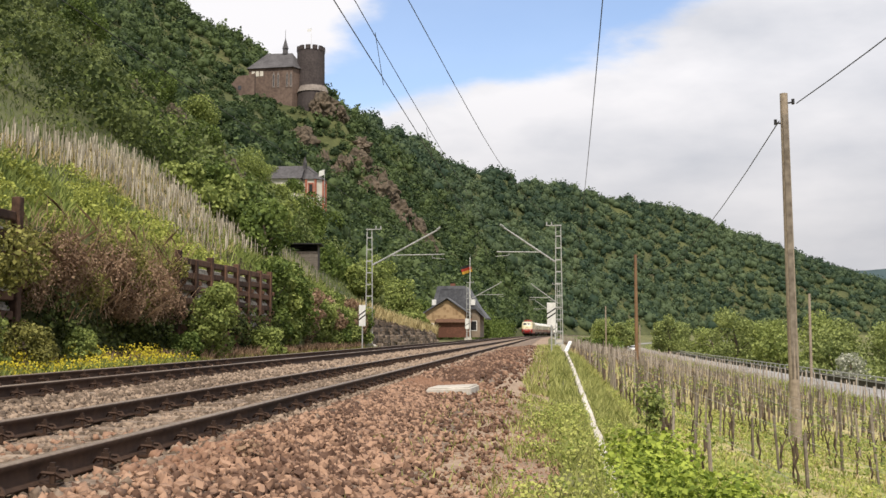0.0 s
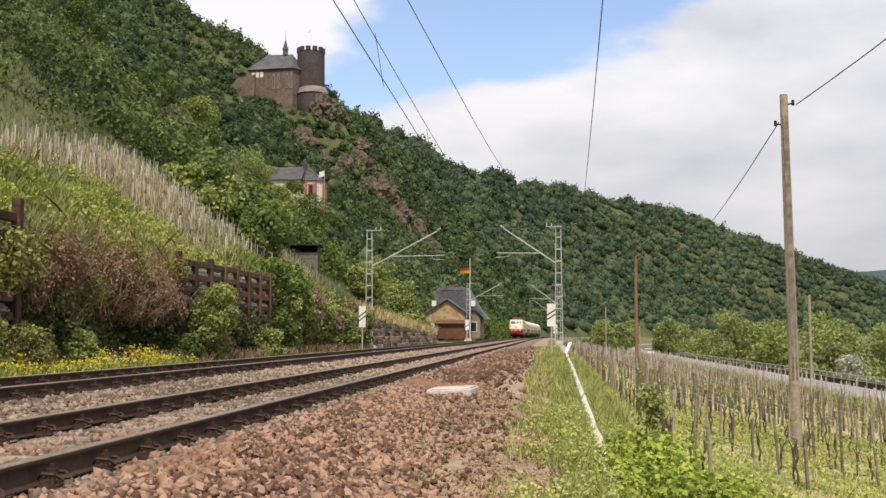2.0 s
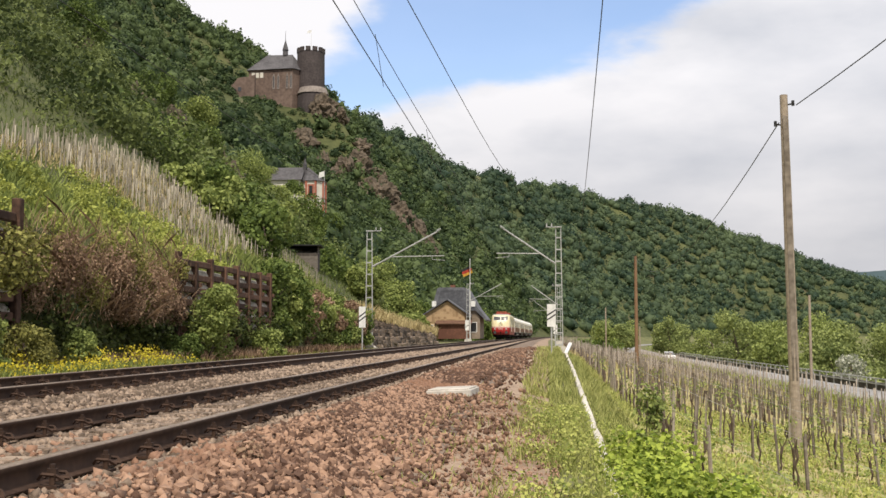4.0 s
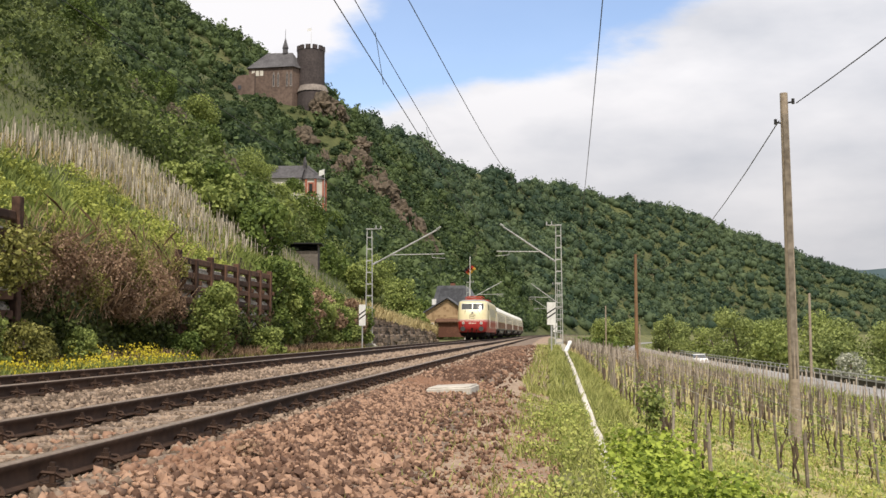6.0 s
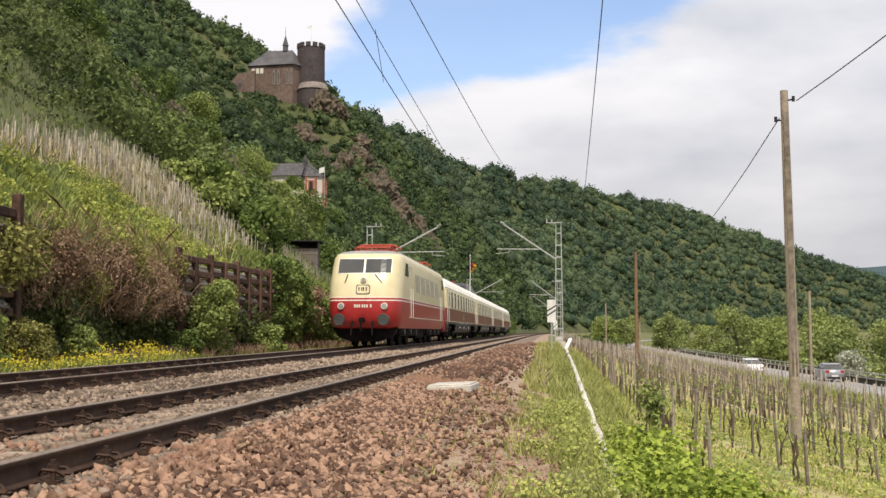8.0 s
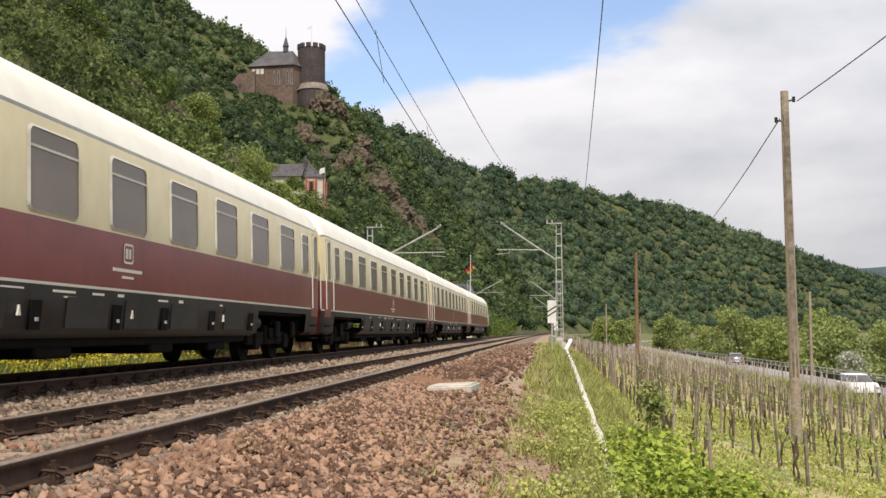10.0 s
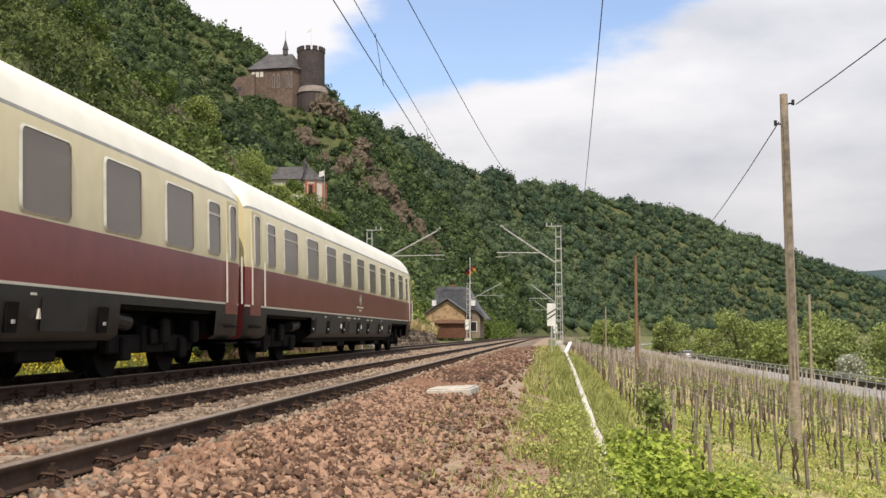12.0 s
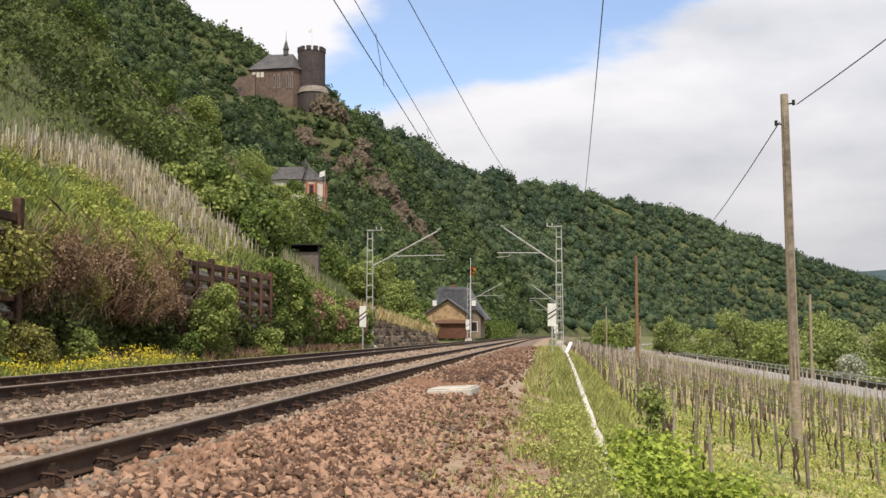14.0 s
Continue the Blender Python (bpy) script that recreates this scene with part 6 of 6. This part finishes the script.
# vine stakes on the slope
bm = bmesh.new()
rod(bm, (0, 0, -0.3), (0, 0, 0.95), 0.020, 0.017, 5)
stake = part("vine_stake", bm, M_STAKEPALE)
tagged(stake, "thin pale wooden vine stake on the steep slope", "vine stake", "vine stakes on the slope")
count = 0
for col in range(44):
    for row in range(14):
        fy = 30.5 + col * 0.78 + RNG.uniform(-0.15, 0.15)
        v = 0.005 + row * 0.0036 + RNG.uniform(-0.001, 0.001)
        lo, hi_v = stake_band(fy)
        if not lo < v < hi_v:
            continue
        q = hill(fy, v)
        m = pose(float(q[0]), float(q[1]), float(q[2]), RNG.uniform(-6, 6), RNG.uniform(-6, 6))
        if count:
            copy_thing(stake, m)
        else:
            stake.matrix_basis = m
        count += 1

# scrub and trees on the near slope
woods("upper_scrub", 24, 112, 0.03, 0.38, 560, 1.5, 0.17, L_SCRUB, "olive and brownish scrub on the upper slope", 190,
      lambda fy, v: v > stake_band(fy)[1] + np.interp(fy, (40, 50), (0.004, 0.014)), core=False)
woods("upper_scrub_green", 24, 112, 0.05, 0.38, 300, 2.3, 0.20, L_SCRUB, "green bushes on the upper slope", 240,
      lambda fy, v: v > stake_band(fy)[1] + 0.012, core=False)
woods("low_scrub", 60, 125, 0.01, 0.10, 360, 1.5, 0.26, L_MID, "green scrub on the lower slope", 130, lambda fy, v: v > np.interp(fy, (60, 75, 125), (0.01, 0.03, 0.05)), core=False)
M_ROCK = material("slope_rock", (0.055, 0.046, 0.034), (0.17, 0.13, 0.092), 0.8, coarse=0.12, bump=0.5, bump_scale=0.9)


def crag(x, y, z, s, label):
    t = thing("rock_outcrop", pose(x, y, z), label, "rock", "rock outcrops")
    bm = bmesh.new()
    bmesh.ops.create_icosphere(bm, subdivisions=4, radius=1.0)
    for v in bm.verts:
        k = noise.noise(v.co * 1.7 + Vector((x, y, z))) * 0.5 + noise.noise(v.co * 4.1 + Vector((y, x, 0))) * 0.30 + noise.noise(v.co * 9.0 + Vector((y, 0, x))) * 0.16
        v.co *= 1 + k
        v.co = Vector((v.co.x * s[0], v.co.y * s[1], v.co.z * s[2]))
    part("rock", bm, M_ROCK, t)
    return t


for i in range(30):
    q = hill(RNG.uniform(288, 336), RNG.uniform(0.20, 0.46))
    crag(float(q[0]), float(q[1]), float(q[2]) + 0.8, (RNG.uniform(2, 4.5), RNG.uniform(2, 4), RNG.uniform(2.5, 5)), "reddish brown rock face on the wooded slope")
for fy, v in ((97, 0.16), (99, 0.19), (98, 0.225), (101, 0.13)):
    q = hill(fy, v)
    crag(float(q[0]), float(q[1]), float(q[2]) + 0.6, (1.8, 1.5, 2.2), "brown rock face on the slope")


sc = []
while len(sc) < 620:
    y, a = RNG.uniform(258, 346), RNG.uniform(-0.352, -0.20)
    z = hill_z(a * y, y)
    if 0.18 < (z - 1.4) / y < (0.236 if a > -0.31 else 0.250):
        sc.append(((a * y, y, z + 0.2), (RNG.uniform(0.9, 1.6), RNG.uniform(0.9, 1.6), RNG.uniform(0.7, 1.3))))
mass("castle_bushes", sc, 52000, 0.42, L_FOREST, "low dark green bushes below the castle walls")


def slope_tree(x, y, h, r, n, mat, label, size=0.30):
    n, size = int(n * 3.2), size * 0.62
    return tree("tree", x, y, hill_z(x, y) - 0.5, h, r, size, n, mat, label, group="trees on the slope", lobes=15)


slope_tree(-41.5, 140, 11.3, 4.3, 3000, L_LIGHT, "round fresh green broadleaved tree on the slope")
slope_tree(-33.8, 130, 9.4, 5.0, 3400, L_LIGHT, "broad fresh green broadleaved tree below the chapel")
slope_tree(-30.5, 126, 9, 3.8, 2200, L_LIGHT, "green broadleaved tree below the chapel")
slope_tree(-27.0, 124, 6.5, 3.4, 1800, L_LIGHT, "green broadleaved tree on the lower slope")
slope_tree(-41.0, 104, 6.4, 3.2, 2200, L_MID, "pale green broadleaved tree on the spur")
slope_tree(-37.5, 106, 7.2, 3.6, 2600, L_LIGHT, "fresh green broadleaved tree on the spur")
slope_tree(-35.0, 102, 4.6, 3.0, 1800, L_MID, "green broadleaved tree on the spur")
slope_tree(-46.5, 100, 6.5, 3.0, 1800, L_MID, "green broadleaved tree high on the spur")
slope_tree(-46.0, 184, 3.2, 2.6, 1500, L_MID, "green broadleaved tree below the chapel")
slope_tree(-39.2, 187, 4.5, 2.6, 1500, L_MID, "green broadleaved tree beside the chapel")
slope_tree(-49.5, 180, 3.0, 2.8, 1500, L_LIGHT, "fresh green broadleaved tree below the chapel")
slope_tree(-24.0, 100, 5.5, 2.8, 1700, L_MID, "green broadleaved tree above the hut")
slope_tree(-24.0, 90, 4.2, 2.2, 1500, L_LIGHT, "small fresh green tree beside the hut")
slope_tree(-15.2, 86, 3.5, 1.8, 1500, L_LIGHT, "small fresh green tree beside the hut")
for i, (x, y, h, r) in enumerate(((-19, 168, 9, 4.0), (-23, 160, 9, 4.2), (-15.5, 176, 9, 3.6), (-28, 170, 9, 4.0), (-13, 190, 8, 3.2), (-19, 145, 7, 3.0), (-21.5, 132, 6, 3.0), (-17.5, 128, 4.5, 2.4))):
    slope_tree(x, y, h, r, 1700, (L_MID, L_LIGHT)[i % 2], ("green broadleaved tree behind the station house", "fresh green broadleaved tree behind the station house")[i % 2], 0.5)

# ---- river bank trees ----
for i, (x, y, h, r) in enumerate(((29.5, 172, 10.5, 4.4), (34, 180, 9.5, 4.2), (24.5, 220, 8, 3.6), (27, 235, 7.5, 3.6), (42, 168, 11, 5.0), (47, 150, 10.5, 5.0), (52, 160, 11, 5.2),
                                  (49, 128, 9, 4.4), (56, 145, 10, 4.8), (38, 200, 10, 5), (44, 215, 11, 5), (60, 190, 11, 5.4), (18, 250, 7, 3.4), (12.5, 240, 6, 3.0), (31, 290, 9, 4.5),
                                  (68, 170, 11, 5.2), (55, 112, 7.5, 3.8), (36, 140, 7, 3.8), (40, 152, 8.5, 4.4), (33, 158, 8, 4), (45, 132, 8.5, 4.4), (62, 128, 9, 5), (37, 245, 9, 5), (30, 250, 8, 4.5), (50, 240, 11, 5.5), (21, 290, 8, 4.5), (15, 300, 8, 4.5), (48, 182, 10, 5))):
    tree("river_tree", x, y, float(ground_z(x, y)) - 0.2, h, r, 0.34, 3000, (L_RIVER, L_LIGHT, L_RIVER)[i % 3], ("fresh green willow on the river bank", "light green willow on the river bank",
         "green alder on the river bank")[i % 3], lift=0.06, group="trees along the river", lobes=14)
mass("river_scrub", [((x, RNG.uniform(95, 320), -3.8), (RNG.uniform(1.6, 2.8),) * 3) for x in RNG.uniform(29, 60, 90)], 17000, 0.38, L_RIVER, "low green scrub on the river bank")
shrub(30.8, 112, 4.2, 2.0, 0.2, 1500, L_WHITEBLOOM, "whitish flowering shrub beside the river road", -4.6, "shrubs along the road")
mass("vineyard_end_scrub", [((RNG.uniform(3, 16), RNG.uniform(225, 300), -1.5), (RNG.uniform(1.2, 2.2),) * 3) for _ in range(40)], 6000, 0.5, L_MID, "low green scrub beyond the vineyard")

# ---- right of the track: grass, weeds, vineyard ----
blades("path_grass", floor_points(19000, -0.5, 1.7, 0.5, 24, 0.6), 0.17, 0.006, L_GRASS, "rough green grass beside the path")
blades("path_grass_far", floor_points(11000, -0.6, 1.9, 22, 64, 0.9), 0.26, 0.012, L_GRASS, "rough green grass beside the path, farther on")
blades("edge_dry_grass", floor_points(4500, 0.9, 2.1, 12, 50), 0.24, 0.008, L_GRASS, "rough yellowish green grass below the edging")
blades("path_weeds", floor_points(900, -1.6, -0.5, 6, 20, -0.2), 0.12, 0.010, L_GRASS, "sparse low weeds in the path")
wp = floor_points(10000, -0.35, 1.5, 6.2, 19, 0.2)
wp[:, 2] += RNG.uniform(0.02, 0.22, len(wp))
tagged(array_mesh("low_weeds", *leaves(wp, np.tile((0.0, -0.3, 1.0), (len(wp), 1)), 0.032), L_VINEGRASS), "low leafy weeds in the grass", kind="stuff")
blades("vineyard_grass", floor_points(42000, 1.7, 10, 4, 34, 0.9), 0.17, 0.009, L_VINEGRASS, "green grass between the vines")
blades("vineyard_dry_grass", floor_points(24000, 1.7, 17.6, 4, 60, 1.4), 0.24, 0.011, L_DRY, "yellowish dry grass between the vines")
blades("vineyard_far_grass", floor_points(10000, 1.7, 16.4, 55, 200), 0.4, 0.03, L_DRY, "dry grass in the far vineyard")


vw = floor_points(22000, 1.6, 9, 7, 32, 0.4)
vw[:, 2] += RNG.uniform(0.06, 0.2, len(vw))
tagged(array_mesh("vineyard_weeds", *leaves(vw, np.tile((0.0, -0.3, 1.0), (len(vw), 1)), 0.05), L_VINEGRASS), "low leafy weeds between the vines", kind="stuff")
vr = floor_points(7000, 16.2, 18.0, 30, 200)
blades("road_edge_grass", vr, 0.7, 0.05, L_VINEGRASS, "tall rough grass along the road edge")


def leafy_bush(name, lobes, n, size, label, mat=None):
    t = thing(name, pose(0, 0, 0), label, "bush", "bushes beside the edging")
    p, d = crown_points(n, lobes, 0.3)
    array_mesh("foliage", *leaves(p, d * 0.5 + (0, -0.1, 0.6), size, 0.5, 1.25), mat or L_BRIGHT, t)
    bm = bmesh.new()
    for c, r in lobes[:8]:
        g = float(ground_z(c[0], c[1]))
        rod(bm, (c[0] * 0.9 + 0.1, c[1], g - 0.05), (c[0], c[1], c[2]), 0.012, 0.005, 5)
    part("stem", bm, M_BARK, t)
    return t


leafy_bush("leafy_bush", [((RNG.uniform(0.72, 1.5), RNG.uniform(8.9, 12.6), RNG.uniform(-0.35, 0.02)), (RNG.uniform(0.20, 0.38),) * 3) for _ in range(26)]
           + [((0.85, 11.8, 0.12), (0.32, 0.32, 0.3)), ((1.2, 11.6, 0.10), (0.3, 0.3, 0.3))], 10500, 0.052, "bright green leafy bush growing over the edging")
leafy_bush("leafy_bush", [((RNG.uniform(1.35, 2.35), RNG.uniform(8.8, 12.4), RNG.uniform(-0.6, -0.3)), (RNG.uniform(0.18, 0.32),) * 3) for _ in range(18)], 5600, 0.05, "low bright green bush at the vineyard's edge")
leafy_bush("leafy_bush", [((RNG.uniform(1.28, 1.6), RNG.uniform(14.7, 15.3), RNG.uniform(-0.1, 0.75)), (RNG.uniform(0.10, 0.20),) * 3) for _ in range(12)], 620, 0.055, "thin bright green sapling by the vines", L_LIGHT)
leafy_bush("weed_clump", [((-1.35, 12.6, 0.12), (0.13, 0.13, 0.12)), ((-1.25, 12.7, 0.10), (0.12, 0.12, 0.1))], 260, 0.045, "small green weed clump in the ballast", L_MID)
leafy_bush("weed_clump", [((-1.75, 10.9, 0.26), (0.13, 0.13, 0.1)), ((-1.65, 11.0, 0.22), (0.12, 0.12, 0.1))], 160, 0.05, "small olive weed clump in the ballast", L_OLIVE)
leafy_bush("weed_clump", [((-2.25, 7.9, 0.50), (0.10, 0.10, 0.12)), ((-2.33, 7.8, 0.46), (0.08, 0.08, 0.1))], 200, 0.035, "small rusty weed clump in the ballast", L_BROWN)

# vineyard posts and vines
bm = bmesh.new()
box(bm, -0.024, -0.002, -0.018, 0.018, -0.4, 1.55, 0.006)
box(bm, 0.002, 0.024, -0.016, 0.020, -0.4, 1.50, 0.006)
box(bm, -0.004, 0.004, -0.016, 0.016, -0.4, 1.44, 0.001)
vpost = tagged(part("vineyard_post", bm, M_STAKE), "grey weathered wooden vineyard post", "vineyard post", "posts in the vineyard")
bm = bmesh.new()
pts = [(0, 0, -0.1), (0.03, 0.02, 0.2), (0.0, 0.03, 0.32), (0.035, 0.0, 0.42), (0.03, 0.02, 0.54)]
for a, b, r in zip(pts, pts[1:], (0.018, 0.015, 0.018, 0.023)):
    rod(bm, a, b, r, r * 1.05, 7)
for a in (0.9, 4.4):
    rod(bm, (0.03, 0.02, 0.52), (0.03 + 0.03 * math.cos(a), 0.02 + 0.07 * math.sin(a), 0.66), 0.014, 0.006, 5)
vine = tagged(part("grape_vine", bm, M_VINE), "dark gnarled bare grape vine stem", "grape vine", "vines in the vineyard")
ROWS = [2.0 + 1.60 * k for k in range(10)]
near_posts, far_posts, near_vines, far_vines = [], [], [], []
for k, x in enumerate(ROWS):
    y = 9.0 + 0.6 * (k % 3)
    while y < 215:
        q = (x + float(RNG.normal(0, 0.05)) + float(off(y)), y + float(RNG.normal(0, 0.12)))
        h = float(RNG.uniform(0.62, 1.15)) * (0.75 if k < 2 and y < 22 else 0.86)
        if y > 13.5 + 1.3 * (k % 2) or (k > 1 and y > 11):
            (near_posts if y < 44 else far_posts).append((*q, float(ground_z(*q)), h))
        for j in (0.38, 0.82):
            w = (x + float(RNG.normal(0, 0.08)), y + j)
            if y > 13 + 0.8 * (k % 3):
                (near_vines if y < 30 else far_vines).append((*w, float(ground_z(*w)), float(RNG.uniform(0.75, 1.15))))
        y += (1.9 if y < 30 else 1.1) if k else (1.7 if y < 30 else 1.05)


def place(ob, rows):
    for i, (x, y, z, h) in enumerate(rows):
        m = pose(x, y, z, RNG.uniform(-5, 5), RNG.uniform(-5, 5), RNG.uniform(0, 360)) @ Matrix.Diagonal((1, 1, h, 1))
        if i == 0:
            ob.matrix_basis = m
        else:
            o = copy_thing(ob, m)
            o.matrix_basis = m


def joined(name, rows, w, h0, mat, label):
    V, F = [], []
    for x, y, z, h in rows:
        lx, ly = RNG.normal(0, 0.05, 2)
        b = len(V)
        V += [(x + sx * w + t_ * lx, y + sy * w + t_ * ly, z - 0.2 + t_ * (h0 * h + 0.2)) for t_ in (0, 1) for sx, sy in ((-1, -1), (1, -1), (1, 1), (-1, 1))]
        F += [(b + i, b + (i + 1) % 4, b + 4 + (i + 1) % 4, b + 4 + i) for i in range(4)] + [(b + 4, b + 5, b + 6, b + 7)]
    tagged(array_mesh(name, V, F, mat), label, kind="stuff")


place(vpost, near_posts)
place(vine, near_vines[:280])
joined("far_vineyard_posts", far_posts, 0.014, 1.5, M_STAKE, "many grey wooden posts in the far vineyard")
dense = [(float(q[0]), float(q[1]), float(q[2]), float(RNG.uniform(0.8, 1.1))) for q in (stake_place(29.5, 66) for _ in range(800))
         if not -0.262 < q[0] / q[1] < -0.205]
joined("slope_stakes", dense, 0.014, 0.75, M_STAKEPALE, "dense thin pale vine stakes on the steep slope")
joined("road_edge_posts", [(float(x + off(y)), float(y), float(ground_z(x + off(y), y)), float(RNG.uniform(0.7, 1.15))) for x in (16.9, 17.7) for y in np.arange(22, 210, 1.3)], 0.026, 1.45, M_STAKE,
       "grey wooden vineyard posts along the road")
joined("far_vines", near_vines[280:] + far_vines[::2], 0.03, 0.6, M_VINE, "many dark vine stems in the far vineyard")
for x in ROWS:
    for h in (0.75, 1.15):
        pts = [(x + float(off(y)), float(y), float(ground_z(x + off(y), y)) + h) for y in range(9, 131, 6)]
        tagged(wire("trellis_wire", pts, 0.002, M_STEEL), "thin steel trellis wire along a vine row", "trellis wire", "trellis wires")
vs2 = [(((x + RNG.normal(0, 0.12)), y, float(ground_z(x, y)) + RNG.uniform(0.5, 1.0)), (0.14, 0.2, 0.14)) for x in ROWS for y in np.arange(10, 46, 0.8)]
mass("vine_shoots", vs2, 9000, 0.04, L_LIGHT, "tiny fresh shoots on the vines")

# ---- ballast stones ----
CUBE = np.array([(x, y, z) for z in (-1, 1) for x, y in ((-1, -1), (1, -1), (1, 1), (-1, 1))], float)
CUBE_F = np.array([(0, 3, 2, 1), (4, 5, 6, 7), (0, 1, 5, 4), (1, 2, 6, 5), (2, 3, 7, 6), (3, 0, 4, 7)])


def stones(n, size):
    """Broken stones: boxes with knocked corners, turned at random."""
    v = CUBE[None] * RNG.uniform(0.35, 1.15, (n, 8, 3)) * (RNG.uniform(0.6, 1.3, (n, 1, 3)))
    q = RNG.normal(0, 1, (n, 4))
    q /= np.linalg.norm(q, axis=1, keepdims=True)
    w, x, y, z = q.T
    R = np.stack([1 - 2 * (y * y + z * z), 2 * (x * y - w * z), 2 * (x * z + w * y), 2 * (x * y + w * z), 1 - 2 * (x * x + z * z), 2 * (y * z - w * x),
                  2 * (x * z - w * y), 2 * (y * z + w * x), 1 - 2 * (x * x + y * y)], 1).reshape(n, 3, 3)
    return np.einsum("nij,nkj->nki", R, v) * (size * RNG.uniform(0.55, 1.35, n))[:, None, None] * 0.5


def free_of_track(p):
    """Keeps stones off rails and mostly off sleepers."""
    lat = p[:, 0] - off(p[:, 1])
    keep = np.ones(len(p), bool)
    for c, y0 in ((X1, 4.4), (X2, 10.0)):
        keep &= np.abs(np.abs(lat - c) - 0.7515) > 0.085
        ph = np.abs(((p[:, 1] - y0 + SPACING / 2) % SPACING) - SPACING / 2)
        on = (np.abs(lat - c) < 1.3) & (ph < 0.14)
        keep &= ~on | (RNG.uniform(0, 1, len(p)) < 0.5)
    return keep


def scatter(name, n, x0, x1, y0, y1, size, mat, label, thin=None, rise=0.055):
    p = floor_points(n, x0, x1, y0, y1)
    p = p[free_of_track(p)]
    if thin:
        lat = p[:, 0] - off(p[:, 1])
        p = p[RNG.uniform(0, 1, len(p)) < np.interp(lat, *thin)]
    p[:, 2] += rise + RNG.uniform(-0.2, 0.35, len(p)) * size
    v = stones(len(p), size) + p[:, None]
    f = CUBE_F[None] + (np.arange(len(p)) * 8)[:, None, None]
    return tagged(array_mesh(name, v.reshape(-1, 3), f.reshape(-1, 4), mat), label, kind="stuff")


FADE = ((-2.6, -1.75, -1.35, -0.95, -0.4, 0.2), (1, 0.9, 0.5, 0.12, 0.03, 0.01))
scatter("shoulder_stones", 24000, -2.62, 0.2, 4.0, 20, 0.052, M_STONE, "loose reddish brown ballast stones on the shoulder", FADE)
scatter("shoulder_stones_far", 13500, -2.62, 0.0, 20, 66, 0.085, M_STONE, "loose reddish brown ballast stones along the track", FADE)
scatter("track_stones", 19000, -6.0, -2.4, 5, 24, 0.052, M_STONEGREY, "grey brown ballast stones between the rails", rise=0.042)
scatter("track_stones_far", 12000, -9.6, -2.4, 22, 70, 0.08, M_STONEGREY, "grey brown ballast stones along both tracks", rise=0.055)
scatter("middle_stones", 12000, -9.6, -5.0, 9, 24, 0.06, M_STONEGREY, "grey brown ballast stones between the tracks", rise=0.05)
scatter("near_stones", 9000, -9.6, 0.0, -8, 9, 0.06, M_STONE, "loose reddish brown ballast stones beside the tracks", rise=0.05)
scatter("path_gravel", 7000, -1.7, 0.1, 6, 17, 0.020, M_STONE, "fine brown gravel trodden into the path", rise=0.04)
# the nearest stones, one by one
bed = bpy.data.objects["ballast_bed"]
kinds = []
for i in range(8):
    s = stones(1, 0.075)[0]
    me = bpy.data.meshes.new("ballast_stone")
    me.from_pydata([tuple(map(float, q)) for q in s], [], [tuple(map(int, q)) for q in CUBE_F])
    me.materials.append(M_STONE)
    kinds.append(me)
for i in range(300):
    x, y = RNG.uniform(-2.5, -1.15), RNG.uniform(6.0, 10.5)
    o = new("ballast_stone", kinds[i % 8])
    o.parent = bed
    o.matrix_basis = pose(x, y, float(ground_z(x, y)) + 0.07, *RNG.uniform(0, 360, 3))

motions()
